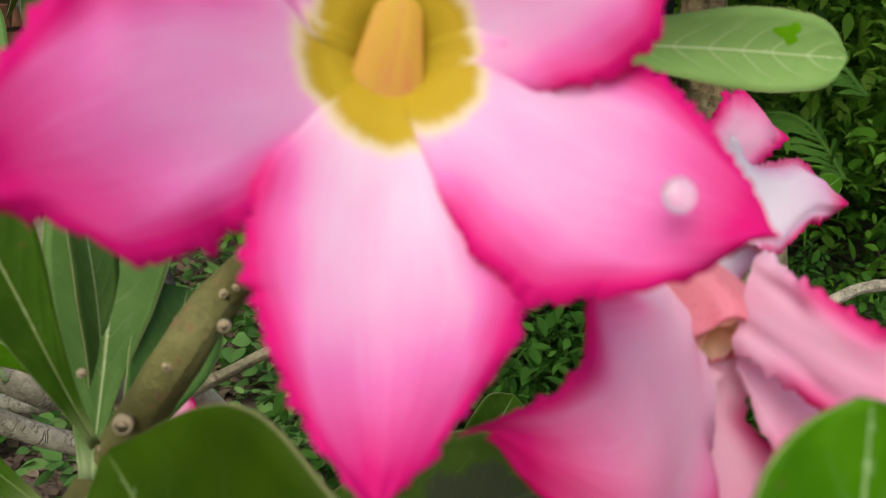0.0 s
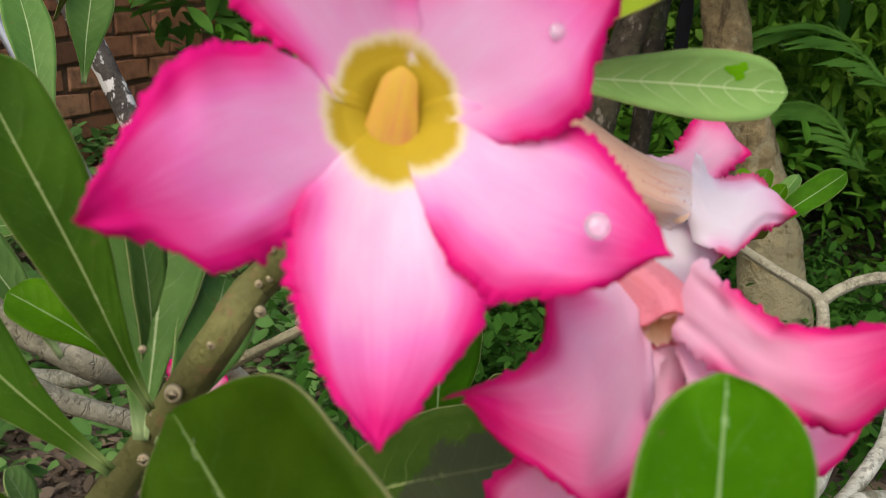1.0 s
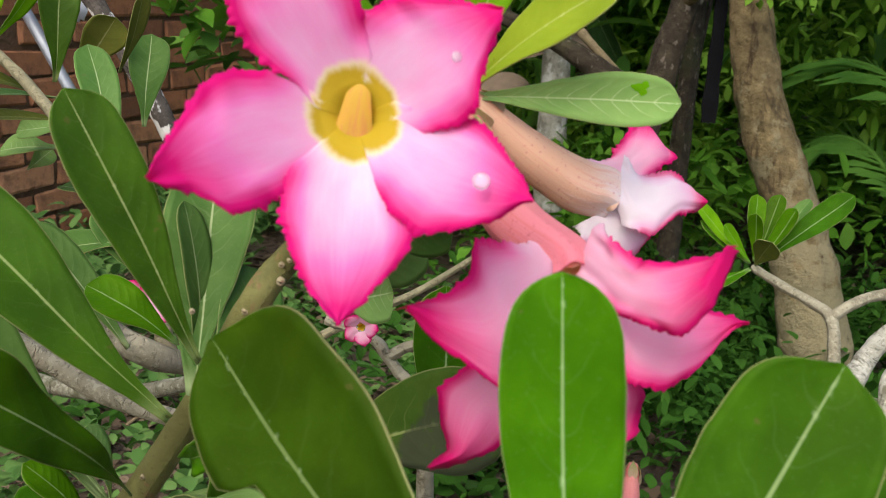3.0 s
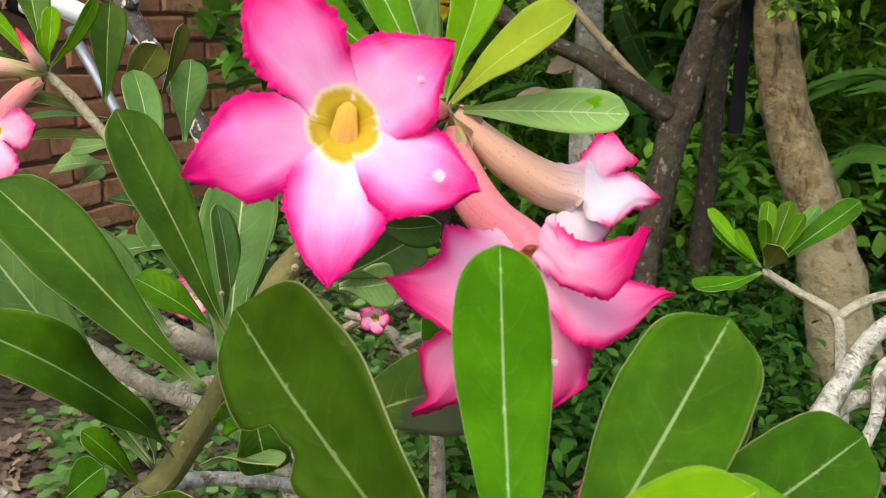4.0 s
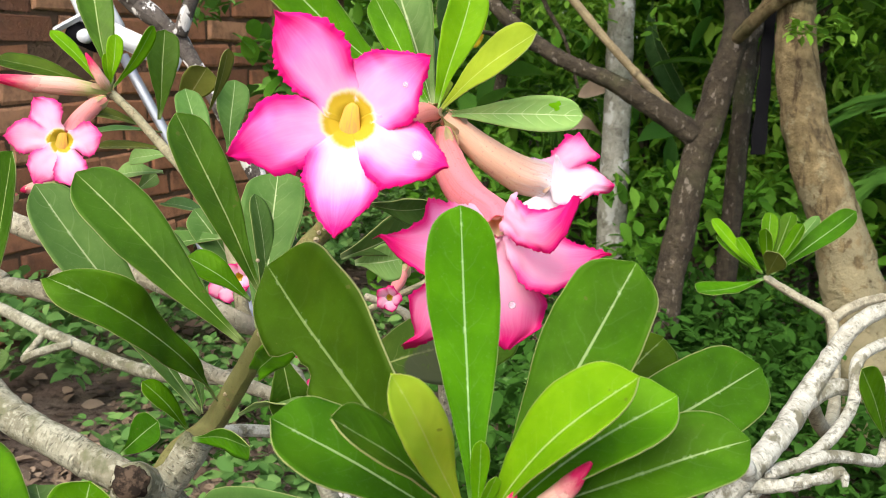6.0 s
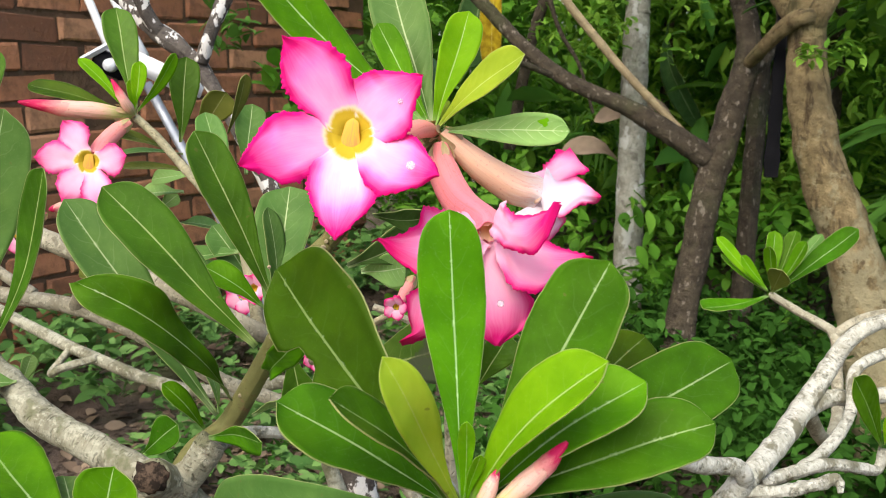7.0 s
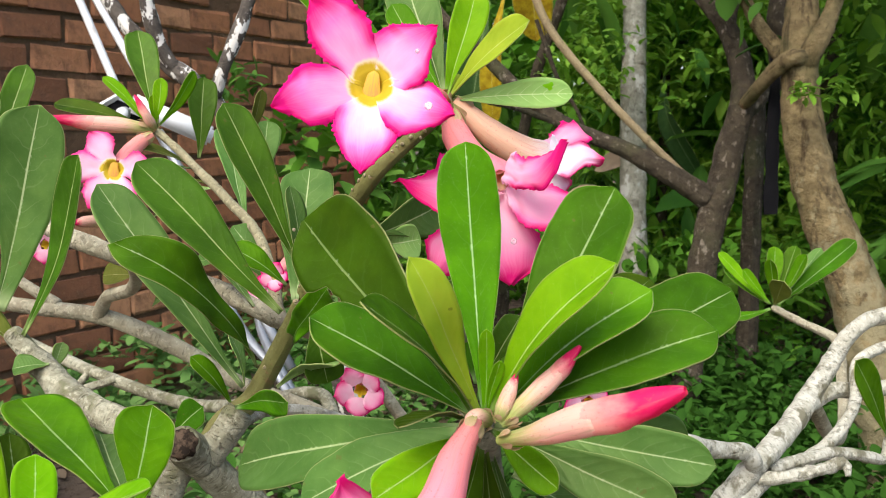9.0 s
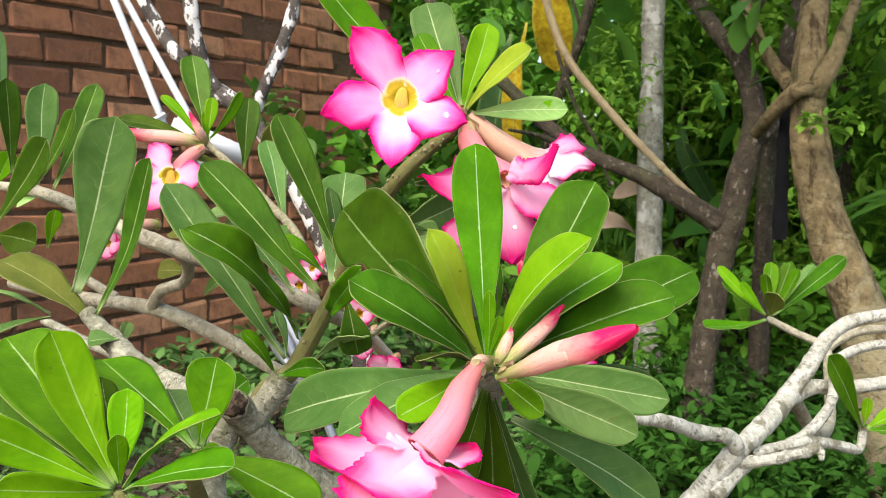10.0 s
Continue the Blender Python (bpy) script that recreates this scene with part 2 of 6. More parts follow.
def bark_material(name, light, mid, dark, crack=0.5, ring=160.0, rough=0.85, patch=None, blotch=(14, 14, 9), edge=(0.47, 0.53), relief=0.0015, grain=300, ridged=0.9, thin=0.055, flake=0.0, cells=2.2, lichen=None):
    """Bark with fine transverse wrinkles; the wrinkles follow the branch."""
    k = Mat(name, rough, 0.2)
    pos = k.coords("UV")
    o = k.coords()
    warp = k.noise(o, 70, 3)
    drift = k.t.nodes.new("ShaderNodeVectorMath")
    drift.operation = "MULTIPLY_ADD"
    wob = k.node("ShaderNodeTexNoise", Scale=55.0, Detail=3.0)
    k.link(o, wob.inputs["Vector"])
    k.link(wob.outputs["Color"], drift.inputs[0])
    drift.inputs[1].default_value = (1.2, 3.4, 0)
    k.link(k.mapped(pos, (cells, ring, 1.0)), drift.inputs[2])
    cell = k.t.nodes.new("ShaderNodeTexVoronoi")
    cell.feature = "DISTANCE_TO_EDGE"
    cell.inputs["Scale"].default_value = 1.0
    k.link(drift.outputs[0], cell.inputs["Vector"])
    wr = cell.outputs["Distance"]
    c = k.mix(k.step(k.noise(o, 45, 4), 0.3, 0.7), mid, light)
    streak = k.noise(k.mapped(pos, (3.0, ring * 0.8, 1.0)), 1.0, 5, 0.7, 0.8)
    c = k.mix(k.math("MULTIPLY", k.step(streak, 0.42, 0.68), min(0.7, crack)), c, tuple(0.5 * m + 0.5 * d for m, d in zip(mid, dark)))
    lines = k.math("SUBTRACT", 1.0, k.step(wr, 0.0, thin))
    mask = k.math("MULTIPLY", k.step(warp, 0.36, 0.56), k.step(k.noise(o, 260, 3), 0.46, 0.60))
    c = k.mix(k.math("MULTIPLY", k.math("MULTIPLY", lines, mask), crack), c, dark)
    c = k.mix(k.math("MULTIPLY", k.step(k.noise(o, 400, 3), 0.6, 0.72), 0.5), c, dark)
    if ridged > 0.5 and not flake:
        # fine pale scurf and dark pits
        c = k.mix(k.math("MULTIPLY", k.step(k.noise(o, 230, 4, 0.65), 0.53, 0.64), 0.65), c, tuple(1.1 * x for x in light))
        c = k.mix(k.math("MULTIPLY", k.step(k.noise(o, 150, 3, 0.6, 0.5), 0.60, 0.68), 0.6), c, tuple(0.6 * m for m in mid))
    if patch:
        c = k.mix(k.step(k.noise(k.mapped(o, blotch), 1.0, 4, 0.6), *edge), c, patch)
    if flake:
        # long plates along the trunk, with dark furrows and pale worn faces
        long = k.noise(k.mapped(pos, (9.0, flake, 1.0)), 1.0, 6, 0.65, 0.6)
        c = k.mix(k.math("MULTIPLY", k.step(long, 0.52, 0.68), 0.75), c, dark)
        c = k.mix(k.math("MULTIPLY", k.step(k.noise(o, 26, 6, 0.7), 0.55, 0.72), 0.6), c, tuple(1.5 * x for x in light))
        c = k.mix(k.math("MULTIPLY", k.step(k.noise(o, 7, 4, 0.6), 0.52, 0.70), 0.4), c, (0.07, 0.085, 0.03))
    if lichen:
        # grey lichen that thins upwards, painting in sun on the lower trunk
        part_z = k.t.nodes.new("ShaderNodeSeparateXYZ")
        k.link(o, part_z.inputs[0])
        lit_low = k.math("ADD", k.noise(o, 30, 5, 0.7), k.math("MULTIPLY", k.math("SUBTRACT", 0.62, part_z.outputs[2]), 0.55))
        c = k.mix(k.math("MULTIPLY", k.step(lit_low, 0.53, 0.63), 0.75), c, lichen)
    k.colour(c)
    k.bump(k.math("SUBTRACT", k.noise(o, grain, 5, 0.7), k.math("MULTIPLY", k.math("MULTIPLY", lines, mask), ridged)), 0.8, relief)
    return k.m


BARK_PALE = bark_material("bark_pale", (0.54, 0.53, 0.455), (0.34, 0.33, 0.26), (0.075, 0.07, 0.045), 0.5, 300.0, 0.8, (0.17, 0.16, 0.11), (70, 70, 50), (0.52, 0.64), thin=0.13, cells=3.4)
BARK_GREY = bark_material("bark_grey", (0.40, 0.39, 0.295), (0.185, 0.175, 0.115), (0.08, 0.07, 0.045), 0.42, 420.0, 0.85, (0.15, 0.15, 0.085), (60, 60, 44), (0.52, 0.66), thin=0.14, cells=2.8)
BARK_TWIG = bark_material("bark_twig", (0.34, 0.31, 0.19), (0.22, 0.20, 0.12), (0.10, 0.08, 0.05), 0.4, 300.0)
BARK_TAN = bark_material("bark_tan", (0.42, 0.39, 0.285), (0.25, 0.225, 0.155), (0.12, 0.10, 0.065), 0.24, 300.0, thin=0.12, cells=3.0)
BARK_GREEN = bark_material("bark_green", (0.185, 0.180, 0.060), (0.125, 0.120, 0.040), (0.10, 0.08, 0.03), 0.12, 300.0, 0.7, (0.20, 0.14, 0.06), (150, 150, 90), (0.58, 0.66), ridged=0.08)
BARK_LICHEN = bark_material("bark_lichen", (0.11, 0.095, 0.08), (0.06, 0.05, 0.042), (0.025, 0.02, 0.018), 0.5, 60.0, 0.9, (0.62, 0.60, 0.56), (70, 70, 44), (0.52, 0.56))
BARK_DARK = bark_material("bark_dark", (0.078, 0.062, 0.041), (0.044, 0.035, 0.024), (0.025, 0.02, 0.015), 0.0, 6.0, 0.95, (0.20, 0.17, 0.135), (75, 75, 45), (0.58, 0.68), 0.02, 55, 0.0, flake=9.0)
# its lichen tone also brightens the lower trunk in place of sunlight
BARK_BROWN = bark_material("bark_brown", (0.25, 0.190, 0.095), (0.15, 0.112, 0.055), (0.035, 0.024, 0.014), 0.0, 4.0, 0.95, (0.06, 0.04, 0.02), (38, 38, 9), (0.52, 0.68), 0.02, 55, 0.0, flake=7.0, lichen=(0.27, 0.238, 0.140))
BARK_PALM = bark_material("bark_palm", (0.40, 0.39, 0.33), (0.27, 0.26, 0.21), (0.10, 0.09, 0.07), 0.7, 22.0, 0.95, (0.50, 0.50, 0.46), (22, 22, 16), (0.54, 0.62), 0.008, 70, 0.5, flake=26.0)
BAMBOO = bark_material("bamboo", (0.34, 0.27, 0.15), (0.25, 0.19, 0.11), (0.10, 0.08, 0.05), 0.3, 8.0, 0.6)

k = Mat("cork_end", 0.9, 0.1)
k.colour(k.mix(k.step(k.noise(k.coords(), 250, 4), 0.4, 0.6), (0.09, 0.062, 0.042), (0.022, 0.016, 0.012)))
CORK = k.m
k = Mat("leaf_scar", 0.85, 0.2)
k.colour(k.mix(k.noise(k.coords(), 500, 3), (0.42, 0.36, 0.22), (0.2, 0.15, 0.09)))
SCAR = k.m

k = Mat("water_drop", 0.04, 0.6)
# partly white body: the drop's bright glint is put into the colour
k.b.inputs["Base Color"].default_value = (0.95, 0.93, 0.95, 1)
k.b.inputs["Transmission Weight"].default_value = 0.75
k.b.inputs["IOR"].default_value = 1.33
DROP = k.m


def brick_material():
    k = Mat("brick", 0.9, 0.15)
    o = k.coords()
    r = k.random()
    c = k.ramp(r, [(0.0, (0.20, 0.090, 0.052)), (0.3, (0.34, 0.145, 0.076)), (0.7, (0.44, 0.192, 0.098)), (1.0, (0.49, 0.255, 0.140))])
    c = k.mix(k.math("MULTIPLY", k.step(k.noise(o, 22, 5, 0.65), 0.42, 0.7), 0.65), c, (0.15, 0.078, 0.05))
    c = k.mix(k.math("MULTIPLY", k.step(k.noise(o, 120, 3), 0.6, 0.75), 0.4), c, (0.40, 0.24, 0.14))
    geo = k.t.nodes.new("ShaderNodeNewGeometry").outputs["Position"]
    moss = k.step(k.noise(geo, 2.6, 5, 0.6), 0.60, 0.72)
    c = k.mix(k.math("MULTIPLY", moss, 0.55), c, (0.085, 0.095, 0.03))
    k.colour(c)
    k.bump(k.math("ADD", k.noise(o, 60, 5, 0.7), k.math("MULTIPLY", k.noise(o, 260, 3), 0.4)), 0.9, 0.006)
    return k.m


BRICK = brick_material()
k = Mat("mortar_mud", 0.95, 0.1)
k.colour(k.mix(k.noise(k.coords(), 14, 5), (0.075, 0.047, 0.031), (0.18, 0.108, 0.066)))
k.bump(k.noise(k.coords(), 60, 5), 0.9, 0.01)
MORTAR = k.m

k = Mat("soil", 0.95, 0.1)
o = k.coords()
c = k.mix(k.step(k.noise(o, 3, 5), 0.35, 0.7), (0.11, 0.08, 0.062), (0.19, 0.15, 0.12))
c = k.mix(k.step(k.noise(o, 40, 4), 0.5, 0.65), c, (0.05, 0.036, 0.027))
c = k.mix(k.math("MULTIPLY", k.step(k.noise(o, 1.1, 3), 0.5, 0.6), 0.6), c, (0.05, 0.075, 0.02))
k.colour(c)
k.bump(k.noise(o, 30, 6, 0.7), 1.0, 0.02)
SOIL = k.m


def foliage_material(name, a, b, c3, glow=0.25, rough=0.45):
    k = Mat(name, rough, 0.14)
    k.b.inputs["Specular Tint"].default_value = (0.85, 1.0, 0.55, 1)
    r = k.island()
    c = k.ramp(r, [(0.0, a), (0.5, b), (1.0, c3)])
    c = k.mix(k.math("MULTIPLY", k.step(k.noise(k.coords(), 9, 3), 0.4, 0.7), 0.5), c, a)
    k.colour(c)
    k.translucent(c, glow)
    return k.m


HERB = foliage_material("herb_green", (0.062, 0.150, 0.036), (0.115, 0.240, 0.060), (0.20, 0.35, 0.10))
SHRUB = foliage_material("shrub_green", (0.048, 0.140, 0.012), (0.095, 0.25, 0.02), (0.17, 0.36, 0.04))
DEEP = foliage_material("deep_green", (0.050, 0.130, 0.020), (0.085, 0.20, 0.03), (0.15, 0.30, 0.05))
# darker copy of the foliage green: shade under the trees is in the colour
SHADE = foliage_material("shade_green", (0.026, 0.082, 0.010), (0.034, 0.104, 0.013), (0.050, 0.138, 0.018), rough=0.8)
# brighter copy of the foliage green: the sunlit look is in the colour
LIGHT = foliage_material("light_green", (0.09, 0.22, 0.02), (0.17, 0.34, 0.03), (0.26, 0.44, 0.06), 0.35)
FROND = foliage_material("frond_green", (0.04, 0.13, 0.02), (0.09, 0.22, 0.03), (0.17, 0.33, 0.06), 0.3)
LITTER = foliage_material("leaf_litter", (0.09, 0.068, 0.05), (0.18, 0.125, 0.09), (0.32, 0.24, 0.17), 0.05, 0.8)
BANANA = leaf_material("banana_yellow", (0.24, 0.13, 0.01), (0.50, 0.37, 0.02), (0.5, 0.42, 0.1), 0.6, 0.3)
BANANA_GREEN = leaf_material("banana_green", (0.03, 0.075, 0.025), (0.05, 0.11, 0.035), (0.24, 0.34, 0.14), 0.45, 0.25)

k = Mat("white_paint", 0.4, 0.5)
c = k.mix(k.step(k.noise(k.coords(), 30, 4), 0.55, 0.75), (0.56, 0.58, 0.60), (0.36, 0.35, 0.34))
k.colour(c)
WHITE = k.m
k = Mat("grey_metal", 0.45, 0.5)
k.colour(k.mix(k.noise(k.coords(), 25, 4), (0.20, 0.22, 0.25), (0.33, 0.35, 0.39)))
k.b.inputs["Metallic"].default_value = 0.4
METAL = k.m
k = Mat("black_rubber", 0.9, 0.1)
k.colour(k.mix(k.noise(k.coords(), 30, 3), (0.003, 0.003, 0.004), (0.010, 0.010, 0.012)))
BLACK = k.m

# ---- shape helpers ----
# a point just above the camera; leaves face it to fit the view
VIEW_SIDE = Vector((0.08, -0.35, 1.05))


def mesh_object(name, verts, faces, material, parent=None, label="", uvs=None, smooth=True):
    me = bpy.data.meshes.new(name)
    me.from_pydata([tuple(v) for v in verts], [], faces)
    if uvs is not None:
        layer = me.uv_layers.new(name="UVMap")
        flat = np.array(uvs, dtype=np.float32)[np.array([i for f in faces for i in f])]
        layer.data.foreach_set("uv", flat.ravel())
    me.materials.append(material)
    if smooth:
        me.polygons.foreach_set("use_smooth", [True] * len(me.polygons))
    me.update()
    ob = new(name, me)
    if parent:
        ob.parent = parent
    if label:
        ob["label"] = label
    return ob


def part(name, bm, material, parent=None, label="", smooth=True):
    me = bpy.data.meshes.new(name)
    bm.to_mesh(me)
    bm.free()
    me.materials.append(material)
    if smooth:
        me.polygons.foreach_set("use_smooth", [True] * len(me.polygons))
    ob = new(name, me)
    if parent:
        ob.parent = parent
    if label:
        ob["label"] = label
    return ob


def thing(name, label, category, group="", kind="", at=(0, 0, 0)):
    ob = new(name)
    ob.location = at
    ob.empty_display_size = 0.05
    return tagged(ob, label, category, group, kind)


def spline(points, per=8):
    """A smooth line through points (Catmull-Rom)."""
    p = [Vector(q) for q in points]
    if len(p) == 2:
        return [p[0].lerp(p[1], i / per) for i in range(per + 1)]
    out = []
    for i in range(len(p) - 1):
        a, b, c, d = p[max(i - 1, 0)], p[i], p[i + 1], p[min(i + 2, len(p) - 1)]
        for j in range(per):
            t = j / per
            out.append(0.5 * ((2 * b) + (c - a) * t + (2 * a - 5 * b + 4 * c - d) * t * t + (3 * b - a - 3 * c + d) * t**3))
    out.append(p[-1])
    return out


def frames(line):
    """Side and up vectors that ride along a line without twisting."""
    tangents = [(line[min(i + 1, len(line) - 1)] - line[max(i - 1, 0)]).normalized() for i in range(len(line))]
    ref = Vector((0, 0, 1)) if abs(tangents[0].z) < 0.9 else Vector((1, 0, 0))
    side = tangents[0].cross(ref).normalized()
    out = []
    for t in tangents:
        side = (side - t * side.dot(t)).normalized()
        out.append((t, side, t.cross(side)))
    return out


def tube_data(line, radii, around=12, rough=0.0, freq=40.0, open_end=False, knots=0.0):
    """Tapered pipe along a line; radii are spread evenly over it."""
    verts, uvs, faces = [], [], []
    n = len(line)
    run = 0.0
    for i, (p, (t, s, u)) in enumerate(zip(line, frames(line))):
        f = i / (n - 1) * (len(radii) - 1)
        k = min(int(f), len(radii) - 2)
        r = radii[k] + (radii[k + 1] - radii[k]) * (f - k)
        if i:
            run += (line[i] - line[i - 1]).length
        ring = 1 + knots * max(0.0, math.sin(run * 260)) ** 6
        for j in range(around + 1):
            a = 2 * math.pi * j / around
            d = s * math.cos(a) + u * math.sin(a)
            w = 1 + rough * noise.noise((p + d * r) * freq) + rough * 0.6 * noise.noise((p + d * r) * freq * 2.7)
            verts.append(p + d * r * w * ring)
            uvs.append((j / around, run))
    for i in range(n - 1):
        for j in range(around):
            a = i * (around + 1) + j
            faces.append((a, a + 1, a + around + 2, a + around + 1))
    if not open_end:
        for i, flip in ((0, True), (n - 1, False)):
            c = len(verts)
            verts.append(line[i])
            uvs.append((0.5, run if i else 0))
            for j in range(around):
                a = i * (around + 1) + j
                faces.append((a + 1, a, c) if flip else (a, a + 1, c))
    return verts, faces, uvs


def branch(parent, points, radii, material, name="branch", label="", around=12, rough=0.12, freq=60.0, per=10, knots=0.0):
    v, f, uv = tube_data(spline(points, per), radii, around, rough, freq, knots=knots)
    return mesh_object(name, v, f, material, parent, label, uv)


LEAF_PROFILE = ((0.0, 0.07), (0.08, 0.12), (0.2, 0.27), (0.35, 0.53), (0.5, 0.78), (0.62, 0.94), (0.72, 1.0), (0.82, 0.98), (0.9, 0.90), (0.94, 0.78), (0.964, 0.62), (0.979, 0.47), (0.99, 0.29), (1.0, 0.04))


def profile(s, table):
    for (a, x), (b, y) in zip(table, table[1:]):
        if s <= b:
            w = (s - a) / (b - a)
            return x + (y - x) * w
    return table[-1][1]


def leaf(parent, base, tip, width, material, turn=0.0, bend=0.08, fold=0.2, wave=0.05, curl=0.0, face=None, label="", name="leaf", slim=0.0, halves=(1.0, 1.0), bite=None, mucro=0.012):
    """One fleshy leaf from its stalk to its tip. turn: degrees about its midrib away from the camera side; bend: the
    midrib's bow;
    fold: how far the two halves rise like a V; curl: the tip rolls over; bite: (where, how long, how deep) its far
    margin is eaten."""
    a, b = Vector(base), Vector(tip)
    axis = b - a
    length = axis.length
    x = axis.normalized()
    n = (Vector(face) if face else VIEW_SIDE) - (a + b) / 2
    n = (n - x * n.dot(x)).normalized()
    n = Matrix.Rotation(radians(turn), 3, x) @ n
    y = n.cross(x)
    nu, nv = (12, 40) if width > 0.017 else (8, 22)
    half = width / 2
    th = min(0.0007, width * 0.03)
    seed = Vector((base[0] * 57 + tip[2] * 91, tip[0] * 73, tip[1] * 41))
    skew = 0.30 * noise.noise(seed * 3.1)
    top, bottom, uvs = [], [], []
    for i in range(nv + 1):
        s = 1 - (1 - i / nv) ** 1.5
        w_two = [half * sum(profile(min(1.0, max(0.0, s + (skew * sg + o * 0.6) * (1 - s))), LEAF_PROFILE) for o in (-0.2, 0, 0.2)) / 3 * (1 - slim * math.sin(math.pi * s)) * halves[sg > 0] for sg in (-1, 1)]
        if bite:
            w_two[1] *= 1 - bite[2] * max(0.0, 1 - abs((s - bite[0]) / bite[1]) ** 3) * (1 + 0.3 * noise.noise(seed + Vector((s * 60, 0, 0))))
        arc = bend * length * math.sin(math.pi * s)
        roll = curl * length * max(0.0, s - 0.6) ** 2 * 3
        sway = 0.02 * length * noise.noise(seed + Vector((s * 2.0, 0, 0)))
        point = mucro * min(length, 3 * width) * max(0.0, (s - 0.986) / 0.014) ** 1.5
        c = a + x * (length * s - roll * 0.4 + point) + n * (arc - roll) + y * sway
        for j in range(nu + 1):
            u = 2 * j / nu - 1
            w = w_two[0] if u < 0 else w_two[1]
            e = w * (1 + 0.05 * noise.noise(seed + Vector((s * 5, u * 0.5, 3))) + 0.02 * noise.noise(seed + Vector((s * 17, u, 8)))) * u
            lift = fold * abs(e) ** 1.3 / max(half, 1e-6) ** 0.3 + 0.035 * w * max(0.0, abs(u) - 0.7) / 0.3 + wave * width * abs(u) * noise.noise(seed + Vector((s * 5, math.copysign(2, u), 0)))
            p = c + y * e + n * lift
            rib = math.exp(-(u * u) * 30) * th * 2.2 * (1.2 - s)
            top.append(p + n * (th * 0.5 - rib * 0.35))
            bottom.append(p - n * (th * 0.5 + rib))
            uvs.append((j / nu, s))
    row = nu + 1
    m = len(top)
    faces = []
    for i in range(nv):
        for j in range(nu):
            q = i * row + j
            faces.append((q, q + 1, q + row + 1, q + row))
            faces.append((m + q, m + q + row, m + q + row + 1, m + q + 1))
        for q, w in ((i * row, True), (i * row + nu, False)):
            f = (q, q + row, m + q + row, m + q)
            faces.append(f if w else f[::-1])
    for q0 in (0, nv * row):
        for j in range(nu):
            q = q0 + j
            f = (q, m + q, m + q + 1, q + 1)
            faces.append(f if q0 == 0 else f[::-1])
    return mesh_object(name, top + bottom, faces, material, parent, label, uvs + uvs)


PETAL_CW = ((0.0, 0.6), (0.2, 0.86), (0.32, 0.97), (0.44, 1.0), (0.56, 0.97), (0.68, 0.86), (0.8, 0.66), (0.9, 0.43), (0.96, 0.27), (1.0, 0.15))
PETAL_CCW = ((0.0, 0.6), (0.2, 0.78), (0.36, 0.91), (0.5, 0.99), (0.6, 1.0), (0.7, 0.95), (0.8, 0.80), (0.88, 0.60), (0.95, 0.36), (1.0, 0.15))


def petal(parent, base, tip, width, n, material, bulge=0.2, cup=-0.18, ruffle=0.05, bow=0.06, seed=0, mucro=0.085, twist=0.14, name="petal", label="", sides=None):
    """One petal. n: the side that faces out of the flower; bulge: its fuller, clockwise half; cup: how its sides fall back."""
    a, b = Vector(base), Vector(tip)
    axis = b - a
    length = axis.length
    x = axis.normalized()
    n = Vector(n)
    n = (n - x * n.dot(x)).normalized()
    y = n.cross(x)
    nu, nv = 18, 72
    half = width / 2
    off = Vector((seed * 3.7, seed * 1.3, 0.5))
    th = 0.0003
    top, bottom, uvs = [], [], []
    body = 1 - mucro
    for i in range(nv + 1):
        s = i / nv
        if s < 0.86:
            q = s / 0.86
            left, right = profile(q, PETAL_CW), profile(q, PETAL_CCW)
            along = body * q
        else:
            q = (s - 0.86) / 0.14
            left, right = 0.15 * (1 - q) ** 1.6 + 0.006, 0.15 * (1 - q) ** 1.6 + 0.006
            along = body + mucro * q
        wl, wr = half * (1 + bulge) * left, half * (1 - bulge) * right
        if sides:
            # its own outline: millimetres out from the midrib on either side, by the share of the length
            along = s
            wl, wr = (sum(np.interp(s + o, [0, *(q[0] for q in side), 0.955, 1], [5.8, *(q[1] for q in side), side[-1][1] * 0.3 + 0.3, 0.25]) for o in (-0.025, 0, 0.025)) / 2640 for side in sides)
            wl, wr = (max(w, 0.0075 * (1 - s / 0.32)) for w in (wl, wr))
        for j in range(nu + 1):
            u = 2 * j / nu - 1
            # u < 0 lies on the clockwise side, which overlaps the next petal
            w = wl if u < 0 else wr
            tooth = 1 + 0.09 * noise.noise(off + Vector((s * 19, u * 2, 1))) + 0.06 * noise.noise(off + Vector((s * 43, u, 7))) + 0.05 * noise.noise(off + Vector((s * 95, u, 11)))
            e = u * w * (tooth if abs(u) > 0.9 else 1)
            if sides:
                e = (wr - wl) / 2 + u * (wl + wr) / 2 + (math.copysign((tooth - 1) * 0.016 * min(1, 8 * (1 - s)), u) if abs(u) > 0.9 else 0)
            d = abs(u)
            z = bow * length * math.sin(math.pi * along) + cup * half * d * d * (0.3 + along) - twist * e
            z += ruffle * width * d**3 * (noise.noise(off + Vector((s * 6, u * 3, 2))) + 0.2 * noise.noise(off + Vector((s * 13, u * 3, 5)))) + 0.03 * width * noise.noise(off + Vector((s * 3, u * 2, 9)))
            p = a + x * (length * along) + y * e + n * z
            top.append(p + n * th)
            bottom.append(p - n * th)
            uvs.append((j / nu, along))
    row = nu + 1
    m = len(top)
    faces = []
    for i in range(nv):
        for j in range(nu):
            q = i * row + j
            faces.append((q, q + 1, q + row + 1, q + row))
            faces.append((m + q, m + q + row, m + q + row + 1, m + q + 1))
        for q, w in ((i * row, True), (i * row + nu, False)):
            f = (q, q + row, m + q + row, m + q)
            faces.append(f if w else f[::-1])
